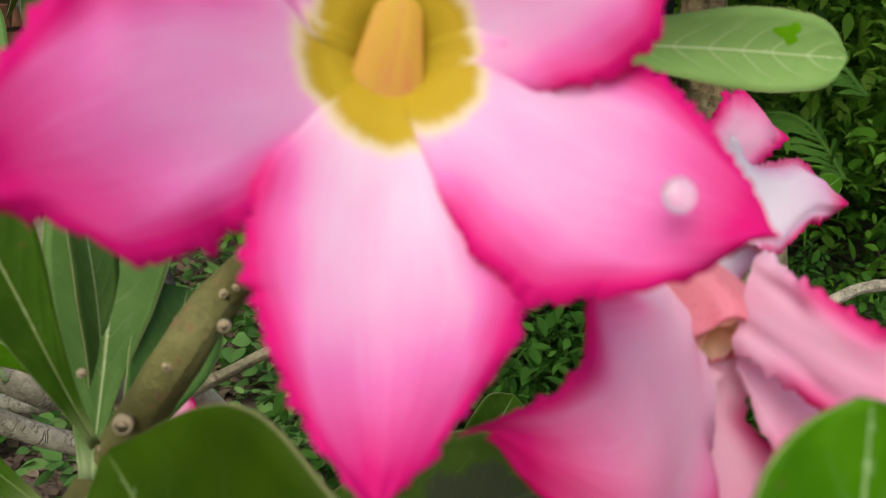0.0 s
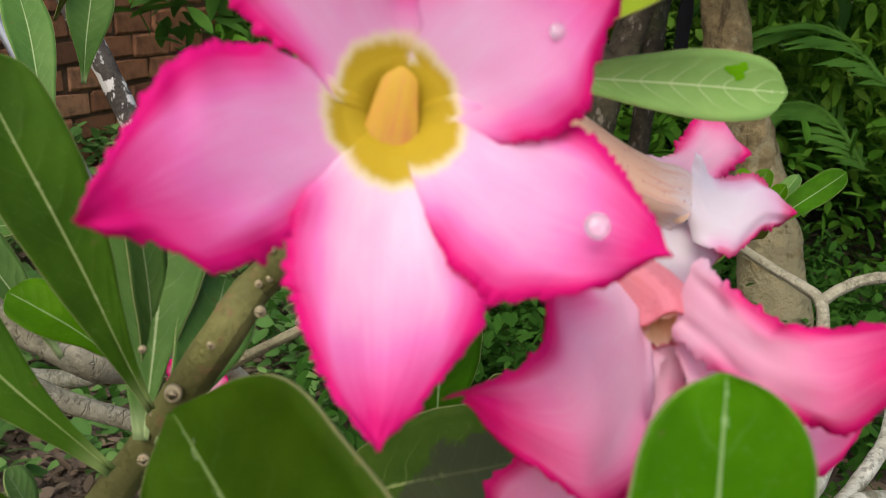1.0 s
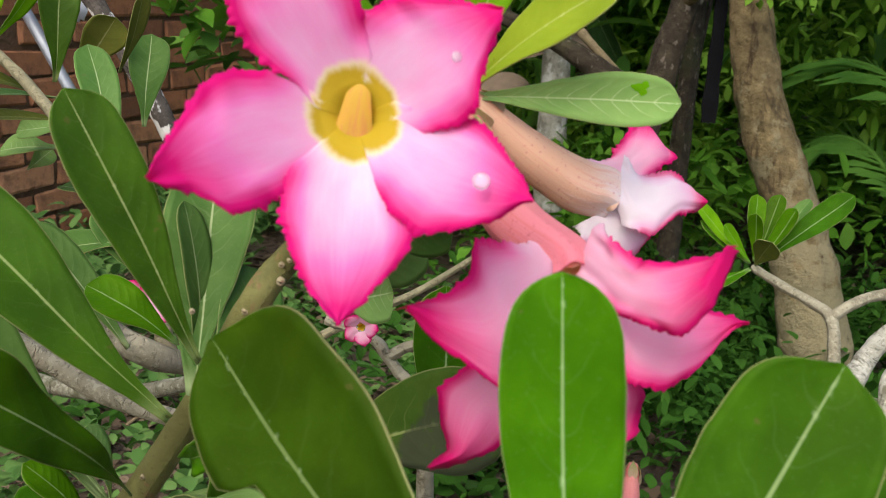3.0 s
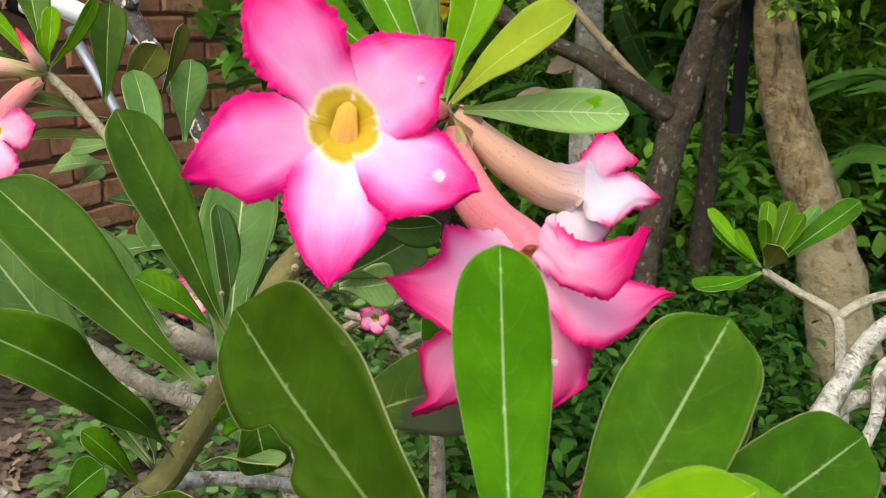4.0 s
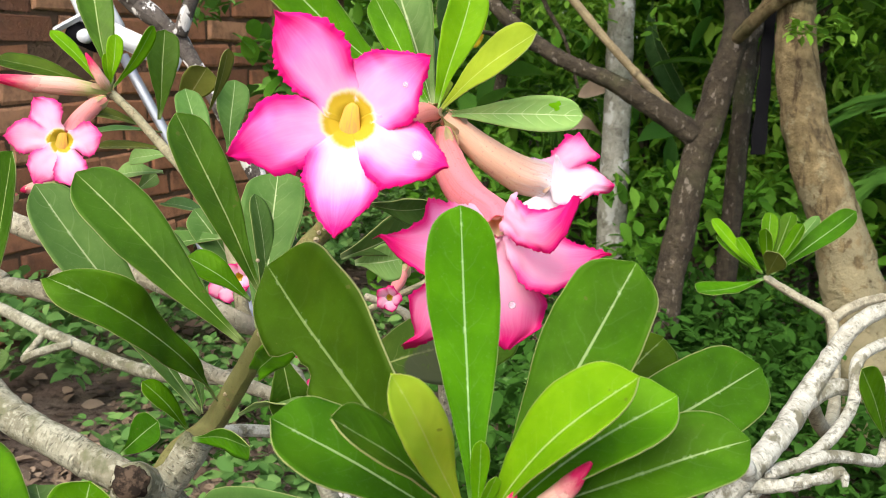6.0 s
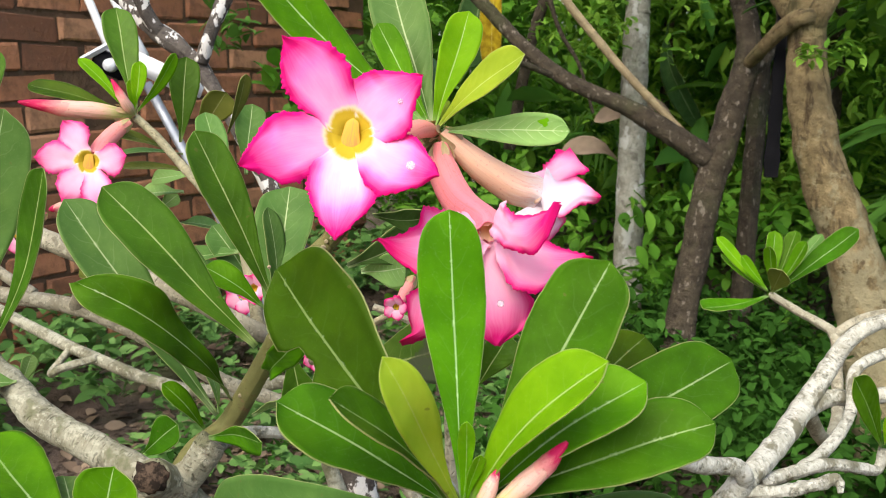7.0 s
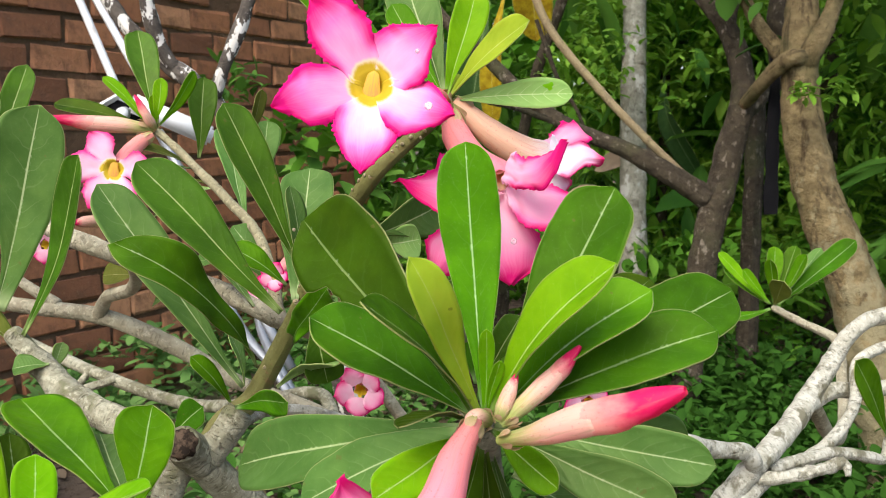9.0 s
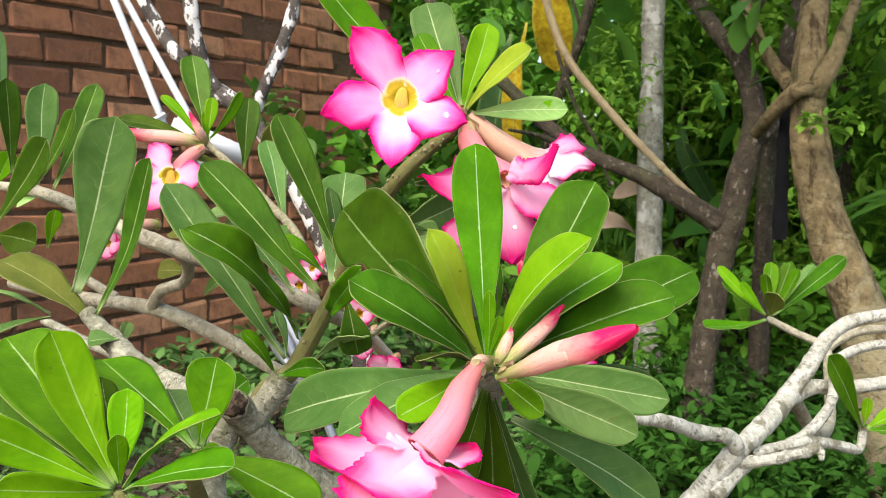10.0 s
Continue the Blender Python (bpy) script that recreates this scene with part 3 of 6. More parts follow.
    for j in range(nu):
        q = nv * row + j
        faces.append((q, q + 1, m + q + 1, m + q))
    return mesh_object(name, top + bottom, faces, material, parent, label, uvs + uvs)


def corolla(c, n, tips, throat, bow):
    """The common sheet on which the petals of an open flower lie: axes, and its height over the mouth's plane."""
    first = tips[0] - c
    ax = (first - n * first.dot(n)).normalized()
    ay = n.cross(ax)
    rays = []
    for tip in tips:
        q = tip - c
        h = q.dot(n)
        flat = q - n * h
        rays.append((math.atan2(flat.dot(ay), flat.dot(ax)), h / (flat.length - throat), flat.length))

    def height(x, y):
        a, d = math.atan2(y, x), max(0.0, math.hypot(x, y) - throat)
        if d == 0.0:
            return -0.0075 * (1 - math.hypot(x, y) / throat) ** 1.4
        w = [max(0.02, math.cos(a - b)) ** 4 for b, g, r in rays]
        g = sum(i * q[1] for i, q in zip(w, rays)) / sum(w)
        r = sum(i * q[2] for i, q in zip(w, rays)) / sum(w)
        return g * d + bow * r * math.sin(math.pi * min(1.0, d / (r - throat)))

    return ax, ay, rays, height


def sheet_petal(parent, c, n, sheet, which, throat, cw, ccw, material, seed, curl=0.10):
    """One petal on the sheet of its flower. cw, ccw: millimetres out from the midrib on either side, by the share of its length.
    Its clockwise margin lies over the next petal; the margins fall back a little and are finely toothed."""
    ax, ay, rays, height = sheet
    a, g, reach = rays[which]
    dx, dy = math.cos(a), math.sin(a)
    start, rim = throat * 0.34, throat * 0.9
    bx, by = dx * start, dy * start
    length = reach - start
    nu, nv = 20, 100
    off = Vector((seed * 3.7, seed * 1.3, 0.5))
    foot = throat * 850
    top, bottom, uvs = [], [], []
    for i in range(nv + 1):
        s = i / nv
        out = start + length * s
        q0 = (out - rim) / (reach - rim)
        wide = [sum(np.interp(q0 + o, [0, *(q[0] for q in side), 0.93, 0.965, 1.0], [max(foot, side[0][1] * 0.7), *(q[1] for q in side), 2.4, 0.7, 0.2]) for o in (-0.024, -0.012, 0, 0.012, 0.024)) / 5000 if q0 > 0 else out * max(0.94, foot / 1000 / rim) for side in (cw, ccw)]
        for j in range(nu + 1):
            u = 2 * j / nu - 1
            e = u * (wide[0] if u < 0 else wide[1])
            d = abs(u)
            if d > 0.94:
                tooth = 0.6 * noise.noise(off + Vector((s * 15, u * 2, 1))) + 0.5 * noise.noise(off + Vector((s * 38, u, 7))) + 0.25 * noise.noise(off + Vector((s * 80, u, 3)))
                e += math.copysign(tooth * 0.0025 * min(1.0, 9 * (1 - s), max(0.0, 5 * (s - 0.16))), u)
            back = 0.30 * abs(e) * max(0.0, 1 - s * length / throat)
            x, y = bx + dx * (length * s - back) - dy * e, by + dy * (length * s - back) + dx * e
            z = height(x, y) - u * 0.0008 * min(1.0, (3.2 * s) ** 2)
            z -= curl * (wide[0] + wide[1]) * 0.5 * d ** 3 * min(1.0, 2 * s)
            z += 0.0009 * min(1.0, 3 * s) * noise.noise(off + Vector((s * 3, u * 1.6, 9))) + 0.0022 * d ** 3 * min(1.0, 2 * s) * noise.noise(off + Vector((s * 8, u * 2, 2)))
            p = c + ax * x + ay * y + n * z
            top.append(p + n * 0.00022)
            bottom.append(p - n * 0.00022)
            uvs.append((j / nu, s))
    row, m = nu + 1, len(top)
    faces = []
    for i in range(nv):
        for j in range(nu):
            q = i * row + j
            faces.append((q, q + 1, q + row + 1, q + row))
            faces.append((m + q, m + q + row, m + q + row + 1, m + q + 1))
        for q, w in ((i * row, True), (i * row + nu, False)):
            f = (q, q + row, m + q + row, m + q)
            faces.append(f if w else f[::-1])
    return mesh_object("petal", top + bottom, faces, material, parent, "", uvs + uvs)


def ring_sweep(parent, name, line, radii, material, label="", lobes=0, lobe=0.0, around=40, thick=0.0004):
    """A thin-walled funnel along a line, with an optional lobed rim at its far end."""
    verts, uvs, faces = [], [], []
    fr = frames(line)
    n = len(line)
    for shell in (0, 1):
        for i, (p, (t, s, u)) in enumerate(zip(line, fr)):
            f = i / (n - 1) * (len(radii) - 1)
            k = min(int(f), len(radii) - 2)
            r = radii[k] + (radii[k + 1] - radii[k]) * (f - k) - shell * thick
            for j in range(around + 1):
                a = 2 * math.pi * j / around
                rr = r * (1 + lobe * (i / (n - 1)) ** 2 * math.cos(lobes * a)) if lobes else r
                verts.append(p + (s * math.cos(a) + u * math.sin(a)) * max(rr, 0.0002))
                uvs.append((j / around, i / (n - 1)))
    m = n * (around + 1)
    for i in range(n - 1):
        for j in range(around):
            a = i * (around + 1) + j
            faces.append((a, a + 1, a + around + 2, a + around + 1))
            faces.append((m + a, m + a + around + 1, m + a + around + 2, m + a + 1))
    for j in range(around):
        a = (n - 1) * (around + 1) + j
        faces.append((a, a + 1, m + a + 1, m + a))
    return mesh_object(name, verts, faces, material, parent, label, uvs)


def stuff_leaves(name, places, sizes, material, label, category, seed, tilt=0.6, slender=0.45, up=None, kind="stuff"):
    """Many small folded leaves in one mesh, each with its own turn."""
    rng = np.random.default_rng(seed)
    n = len(places)
    heading = rng.uniform(0, 2 * np.pi, n)
    pitch = rng.normal(0.1, tilt, n)
    x = np.stack([np.cos(heading) * np.cos(pitch), np.sin(heading) * np.cos(pitch), np.sin(pitch)], 1)
    side = np.stack([-np.sin(heading), np.cos(heading), rng.normal(0, 0.35, n)], 1)
    side /= np.linalg.norm(side, axis=1)[:, None]
    nrm = np.cross(x, side)
    L = np.asarray(sizes)[:, None]
    W = L * slender * rng.uniform(0.8, 1.2, (n, 1))
    droop = rng.uniform(0.05, 0.3, (n, 1)) * L
    rows = [places]
    for g, w, dip in ((0.16, 0.30, 0.0), (0.40, 0.50, 0.08), (0.66, 0.42, 0.32), (0.87, 0.20, 0.70)):
        mid = places + x * L * g - nrm * droop * dip
        rows += [mid + side * W * w + nrm * L * 0.055, mid, mid - side * W * w + nrm * L * 0.055]
    rows.append(places + x * L - nrm * droop)
    verts = np.stack(rows, 1).reshape(-1, 3)
    one = [[0, 1, 2], [0, 2, 3]]
    for b in (1, 4, 7):
        one += [[b, b + 3, b + 1], [b + 1, b + 3, b + 4], [b + 1, b + 4, b + 2], [b + 2, b + 4, b + 5]]
    one = np.array(one + [[10, 13, 11], [11, 13, 12]])
    tris = (one[None] + 14 * np.arange(n)[:, None, None]).reshape(-1)
    me = bpy.data.meshes.new(name)
    me.vertices.add(len(verts))
    me.vertices.foreach_set("co", verts.astype(np.float32).ravel())
    me.loops.add(len(tris))
    me.loops.foreach_set("vertex_index", tris.astype(np.int32))
    me.polygons.add(len(tris) // 3)
    me.polygons.foreach_set("loop_start", np.arange(0, len(tris), 3, dtype=np.int32))
    me.materials.append(material)
    me.polygons.foreach_set("use_smooth", [True] * len(me.polygons))
    me.update(calc_edges=True)
    me.validate()
    return tagged(new(name, me), label, category, kind=kind)


def clumps(seed, centres, radius, each, flat=0.7):
    """Leaf places gathered in loose clumps round the centres."""
    rng = np.random.default_rng(seed)
    c = np.repeat(np.asarray(centres, float), each, axis=0)
    d = rng.normal(0, 1, c.shape)
    d /= np.linalg.norm(d, axis=1)[:, None]
    r = radius * rng.uniform(0.25, 1.0, (len(c), 1)) ** 0.6
    return c + d * r * np.array([1, 1, flat])

# ---- the desert rose ----
plant = thing("desert_rose", "pink-flowered desert rose shrub with fleshy leaves and pale wrinkled branches", "shrub", at=(0.05, 0.3, 0))
plant.location = (0, 0, 0)

# trunk and main branches
TRUNK = Vector((-0.0125, 0.3723, 0.3509))
branch(plant, [(TRUNK.x + 0.02, TRUNK.y + 0.03, -0.03), (TRUNK.x + 0.01, TRUNK.y + 0.02, 0.12), (TRUNK.x, TRUNK.y, TRUNK.z - 0.1), TRUNK], [0.13, 0.11, 0.07, 0.035], BARK_PALE, "trunk", "swollen pale trunk", 28, 0.1, 18)
K_NODE = Vector((-0.2675, 0.2231, 0.6602))
JOINT = Vector((-0.1328, 0.1897, 0.5988))
branch(plant, [TRUNK, (-0.0616, 0.2721, 0.4918), (-0.1050, 0.2222, 0.5529), (-0.1257, 0.2001, 0.5833), JOINT], [0.026, 0.014, 0.0098, 0.0096, 0.0092], BARK_GREY, around=18, knots=0.05)
branch(plant, [JOINT, (-0.1778, 0.2017, 0.6103), (-0.2187, 0.2097, 0.6239), (-0.2443, 0.2181, 0.6408), K_NODE], [0.0088, 0.0090, 0.0094, 0.0079, 0.0054], BARK_GREY, around=18, knots=0.06)
branch(plant, [(-0.1452, 0.1871, 0.5988), (-0.1498, 0.1793, 0.5804), (-0.1508, 0.1721, 0.5605), (-0.1435, 0.1754, 0.5229), (-0.1126, 0.2575, 0.4512), TRUNK], [0.009, 0.0085, 0.009, 0.011, 0.014, 0.02], BARK_GREY, around=14, knots=0.05)
# sawn stub with a dark corky end
branch(plant, [JOINT, (-0.1354, 0.1769, 0.6104), (-0.1338, 0.1684, 0.6151)], [0.010, 0.0105, 0.0095], BARK_GREY, "stub", around=16, per=5)
branch(plant, [(-0.1340, 0.1689, 0.6150), (-0.1335, 0.1660, 0.6164)], [0.0088, 0.0072], CORK, "stub_end", "dark corky broken end", 24, 0.35, 420, 3)
# flowering stem
STEM = [JOINT, (-0.1230, 0.1979, 0.6178), (-0.1115, 0.2139, 0.6281), (-0.0934, 0.2073, 0.6556), (-0.0751, 0.1959, 0.6845), (-0.0499, 0.1715, 0.7272), (-0.0428, 0.1820, 0.7383), (-0.0239, 0.1689, 0.7586), (-0.0094, 0.1754, 0.7727), (0.0021, 0.1787, 0.7826), (0.0084, 0.1795, 0.7920)]
branch(plant, STEM, [0.0078, 0.0068, 0.0061, 0.0057, 0.0053, 0.0049, 0.0045, 0.0042, 0.0039, 0.0036, 0.0034], BARK_GREEN, "stem", "smooth green-brown stem with round leaf scars", 16, 0.06, 90)
branch(plant, [JOINT, (-0.1227, 0.1940, 0.6112), (-0.1131, 0.1994, 0.6252)], [0.0100, 0.0090, 0.0078], BARK_GREY, "stem_base", "", 16, 0.12, 120, 6, 0.08)


def scar(p, out, r):
    """A raised round leaf scar: a disc with a rim and a dimple."""
    o, d = Vector(p), Vector(out).normalized()
    line = [o - d * r * 0.5, o + d * r * 0.25, o + d * r * 0.45, o + d * r * 0.5, o + d * r * 0.42, o + d * r * 0.3]
    v, f, uv = tube_data(line, [r * 1.15, r * 1.05, r * 0.85, r * 0.6, r * 0.3, r * 0.12], 12, 0.1, 400)
    mesh_object("leaf_scar", v, f, SCAR, plant, "", uv)


for p, r in (((-0.0532, 0.1762, 0.7251), 0.0022), ((-0.0618, 0.1760, 0.7106), 0.0021), ((-0.0701, 0.1783, 0.6907), 0.0014), ((-0.0382, 0.1620, 0.7390), 0.0012), ((-0.0627, 0.1579, 0.7297), 0.0008)):
    scar(Vector(p) + Vector((0.0005, -0.005, 0.001)), (0.15, -1, 0.25), r)
for k in range(26):
    i = random.choice(range(1, 9))
    q = Vector(STEM[i]).lerp(Vector(STEM[i + 1]), random.random())
    a = random.uniform(-1.4, 1.4)
    scar(q + Vector((math.sin(a) * 0.0052, -math.cos(a) * 0.0052, 0.001)), (math.sin(a), -math.cos(a), 0.3), random.uniform(0.0005, 0.0011))

# branches behind, towards the wall
M_END = Vector((-0.3790, 0.3300, 0.7409))
branch(plant, [TRUNK, (-0.0250, 0.4300, 0.4700), (-0.07, 0.45, 0.532), (-0.109, 0.4, 0.613), (-0.1232, 0.2946, 0.6570), (-0.1604, 0.2885, 0.6766), (-0.2189, 0.2980, 0.6926), (-0.2758, 0.3079, 0.7082), (-0.3264, 0.3193, 0.7262), M_END, (-0.4382, 0.3384, 0.7465)], [0.006, 0.0052, 0.005, 0.0052, 0.0056, 0.0066, 0.0066, 0.0064, 0.0056, 0.0048, 0.003], BARK_TAN, around=14, rough=0.1, knots=0.07)
branch(plant, [TRUNK, (-0.0476, 0.4282, 0.4826), (-0.1291, 0.4272, 0.5500), (-0.2030, 0.4144, 0.5813), (-0.2518, 0.4165, 0.6059), (-0.3166, 0.4154, 0.6316), (-0.3983, 0.4193, 0.6395), (-0.4791, 0.4338, 0.6499)], [0.010, 0.0058, 0.0048, 0.0060, 0.0070, 0.0068, 0.0062, 0.0055], BARK_TAN, around=14, rough=0.08, knots=0.04)
branch(plant, [(-0.3216, 0.4144, 0.6331), (-0.3046, 0.3992, 0.6510), (-0.2711, 0.3765, 0.6622), (-0.2537, 0.3510, 0.6798), (-0.2442, 0.3183, 0.6923)], [0.0056, 0.0052, 0.0050, 0.0048, 0.0042], BARK_TAN, around=12, knots=0.05)
branch(plant, [(-0.3596, 0.4173, 0.6404), (-0.3935, 0.4219, 0.6578), (-0.4044, 0.4303, 0.6629)], [0.005, 0.0045, 0.003], BARK_TAN, around=10)
branch(plant, [TRUNK, (-0.1212, 0.5020, 0.4174), (-0.1572, 0.5247, 0.4907), (-0.1696, 0.5421, 0.5262), (-0.1892, 0.5450, 0.5391), (-0.2585, 0.5504, 0.5224), (-0.3343, 0.5762, 0.5154), (-0.4267, 0.6016, 0.5309), (-0.5191, 0.6376, 0.5485), (-0.6115, 0.6740, 0.5702)], [0.014, 0.0080, 0.0062, 0.0060, 0.0060, 0.0062, 0.0062, 0.0062, 0.006, 0.0052], BARK_GREY, around=14, rough=0.1, knots=0.06)
branch(plant, [(-0.4493, 0.6083, 0.5362), (-0.4637, 0.5925, 0.5129), (-0.4468, 0.5864, 0.5211), (-0.4130, 0.5940, 0.5309)], [0.0035, 0.004, 0.0042, 0.0042], BARK_GREY, around=10)
T_NODE = Vector((-0.2761, 0.4356, 0.7814))
branch(plant, [(-0.1232, 0.2946, 0.6570), (-0.1575, 0.3530, 0.7022), (-0.1954, 0.3883, 0.7275), (-0.2314, 0.4136, 0.7508), (-0.2573, 0.4302, 0.7681), T_NODE], [0.0046, 0.0040, 0.0036, 0.0034, 0.0032, 0.0030], BARK_TWIG, around=12, knots=0.08)

# a thin pale branch that runs behind the flowering stem
branch(plant, [JOINT, (-0.1230, 0.2150, 0.6100), (-0.1110, 0.2350, 0.6150), (-0.0840, 0.2500, 0.6100), (-0.0620, 0.2700, 0.5960), (-0.0360, 0.2800, 0.5830), (0.0000, 0.3050, 0.5450), TRUNK], [0.0060, 0.0046, 0.0036, 0.0034, 0.0036, 0.0040, 0.006, 0.012], BARK_PALE, around=14, knots=0.1)

# the pale forked branches towards the trees
FORK = Vector((0.1890, 0.4311, 0.5260))
branch(plant, [TRUNK, (0.1088, 0.4057, 0.4343), (0.1601, 0.4217, 0.4908), FORK, (0.2114, 0.4577, 0.5400), (0.2423, 0.5072, 0.5614), (0.2647, 0.5349, 0.5873), (0.2783, 0.5396, 0.6076), (0.2991, 0.5453, 0.6214), (0.3439, 0.5556, 0.6296)], [0.0226, 0.0130, 0.0094, 0.0085, 0.0087, 0.0089, 0.0073, 0.0064, 0.0059, 0.0054], BARK_PALE, around=20, rough=0.12, freq=50, knots=0.07)
branch(plant, [FORK, (0.1889, 0.4217, 0.5354), (0.1807, 0.4156, 0.5441), (0.1575, 0.3959, 0.5514), (0.1350, 0.3718, 0.5644), (0.1158, 0.3579, 0.5696), (0.0992, 0.3443, 0.5710)], [0.0065, 0.0066, 0.0064, 0.0059, 0.0057, 0.0050, 0.0035], BARK_PALE, around=16, rough=0.15, knots=0.08)
branch(plant, [(0.2400, 0.5063, 0.5564), (0.2635, 0.5222, 0.5641), (0.2902, 0.5378, 0.5603), (0.3477, 0.5609, 0.5662)], [0.0083, 0.0068, 0.0064, 0.0061], BARK_PALE, around=16, knots=0.06)
branch(plant, [(0.2339, 0.4632, 0.5256), (0.2534, 0.4863, 0.5306), (0.2683, 0.5008, 0.5426), (0.2790, 0.5148, 0.5589), (0.2828, 0.5284, 0.5868), (0.3145, 0.5465, 0.5990), (0.3471, 0.5636, 0.5981)], [0.0049, 0.0049, 0.0048, 0.0047, 0.0045, 0.0043, 0.0039], BARK_PALE, around=14, knots=0.06)
W_NODE = Vector((0.3028, 0.5070, 0.5308))
branch(plant, [(0.2037, 0.4441, 0.5216), (0.2326, 0.4609, 0.5258), (0.2576, 0.4765, 0.5267), (0.2832, 0.4916, 0.5199), (0.2998, 0.5049, 0.5146), W_NODE], [0.0059, 0.0052, 0.0049, 0.0045, 0.0042, 0.0035], BARK_PALE, around=14, knots=0.07)
branch(plant, [(0.1937, 0.4313, 0.5177), (0.2196, 0.4272, 0.5244), (0.2420, 0.4324, 0.5290), (0.2545, 0.4353, 0.5322), (0.2569, 0.4300, 0.5246)], [0.0052, 0.005, 0.0045, 0.004, 0.002], BARK_PALE, "dead_twig", "bare broken twig", 12, 0.3, 160)
branch(plant, [(0.1730, 0.4144, 0.4933), (0.1893, 0.4296, 0.5084), (0.2038, 0.4437, 0.5169)], [0.0078, 0.0070, 0.0052], BARK_PALE, around=12)
ROS_NODE = Vector((0.2595, 0.8275, 0.5771))
Y_FORK = Vector((0.3100, 0.7400, 0.5580))
branch(plant, [ROS_NODE, (0.2800, 0.7980, 0.5690), (0.2990, 0.7650, 0.5640), Y_FORK, (0.3110, 0.7200, 0.5280), (0.3060, 0.6800, 0.4920), (0.2760, 0.5800, 0.5050), (0.2423, 0.5072, 0.5614)], [0.0040, 0.0044, 0.0047, 0.0054, 0.0056, 0.0058, 0.006, 0.006], BARK_TAN, around=12, knots=0.06)
branch(plant, [Y_FORK, (0.3250, 0.7420, 0.5700), (0.3520, 0.7480, 0.5800), (0.4100, 0.7600, 0.5830), (0.5000, 0.7700, 0.5900)], [0.0050, 0.0050, 0.0050, 0.0048, 0.0040], BARK_TAN, around=12, knots=0.06)

# stem of the front rosette
R_NODE = Vector((0.0454, 0.0493, 0.6696))
branch(plant, [TRUNK, (0.0480, 0.2400, 0.5100), (0.0420, 0.1400, 0.5700), (0.0445, 0.0800, 0.6300), R_NODE], [0.008, 0.0056, 0.0052, 0.0052, 0.0050], BARK_GREY, around=16, knots=0.06)


def spread(node, toward, d):
    """Where a leaf stalk leaves a stem tip: a little way from the tip towards its leaf."""
    n, t = Vector(node), Vector(toward)
    return n + (t - n).normalized() * d


def rosette_leaf(node, tip, width, material, off=0.004, **more):
    return leaf(plant, spread(node, tip, off), tip, width, material, **more)


# leaves of the front rosette
rosette_leaf(R_NODE, (0.0365, 0.0674, 0.7730), 0.0238, LEAF_MID, bend=-0.03, turn=-4, fold=0.12, wave=0.08, mucro=0.0)
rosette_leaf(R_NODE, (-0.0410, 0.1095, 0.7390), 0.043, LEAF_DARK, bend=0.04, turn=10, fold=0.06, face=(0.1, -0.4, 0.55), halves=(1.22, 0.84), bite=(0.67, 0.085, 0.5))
rosette_leaf(R_NODE, (0.0914, 0.0779, 0.7540), 0.033, LEAF_RICH, bend=-0.03, turn=-8)
rosette_leaf(R_NODE, (0.0923, 0.0355, 0.7314), 0.023, LEAF_FRESH, bend=0.09, turn=-22, fold=0.4)
rosette_leaf(R_NODE, (0.1046, 0.0552, 0.7192), 0.026, LEAF_MID, bend=0.07, turn=-15, fold=0.28)
rosette_leaf(R_NODE, (0.1387, 0.1172, 0.7093), 0.032, LEAF_RICH, bend=0.02, turn=5)
rosette_leaf(R_NODE, (0.1283, 0.0632, 0.7035), 0.027, LEAF_RICH, bend=0.05, turn=-6)
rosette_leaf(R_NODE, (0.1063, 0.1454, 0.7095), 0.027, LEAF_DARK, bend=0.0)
rosette_leaf(R_NODE, (0.0345, 0.0010, 0.7362), 0.0145, LEAF_YELLOW, bend=-0.05, turn=-2, curl=0.3, fold=0.4)
rosette_leaf(R_NODE, (-0.0148, 0.0334, 0.7108), 0.028, LEAF_RICH, bend=0.04, turn=18, fold=0.2)
rosette_leaf(R_NODE, (0.0092, 0.0150, 0.7207), 0.020, LEAF_RICH, bend=0.06, turn=42, fold=0.25)
rosette_leaf(R_NODE, (-0.0786, 0.1153, 0.6231), 0.032, LEAF_GREY, bend=0.05, turn=-12)
rosette_leaf(R_NODE, (0.1214, 0.1014, 0.6513), 0.019, LEAF_GREY, bend=0.04, turn=30)
rosette_leaf(R_NODE, (0.1260, 0.0341, 0.6629), 0.019, LEAF_GREY, bend=0.06, turn=28)
rosette_leaf(R_NODE, (0.1134, 0.0253, 0.6497), 0.019, LEAF_GREY, bend=0.06, turn=25)
rosette_leaf(R_NODE, (0.0173, -0.0037, 0.6600), 0.016, LEAF_FRESH, bend=0.05, turn=-20)
rosette_leaf(R_NODE, (-0.0280, 0.0560, 0.6330), 0.024, LEAF_GREY, bend=0.05)
rosette_leaf(R_NODE, (0.0743, 0.0185, 0.6581), 0.012, LEAF_MID, bend=0.05, turn=30)
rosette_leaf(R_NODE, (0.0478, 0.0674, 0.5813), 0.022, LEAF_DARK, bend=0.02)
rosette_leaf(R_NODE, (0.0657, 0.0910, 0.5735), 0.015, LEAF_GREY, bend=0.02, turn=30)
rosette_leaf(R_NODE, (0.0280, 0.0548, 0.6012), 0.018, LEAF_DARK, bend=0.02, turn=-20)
leaf(plant, (0.0507, 0.0934, 0.6345), (0.1241, 0.1149, 0.5870), 0.026, LEAF_GREY, bend=0.05)
rosette_leaf(R_NODE, (0.0482, 0.0380, 0.7077), 0.006, LEAF_FRESH, bend=-0.05)
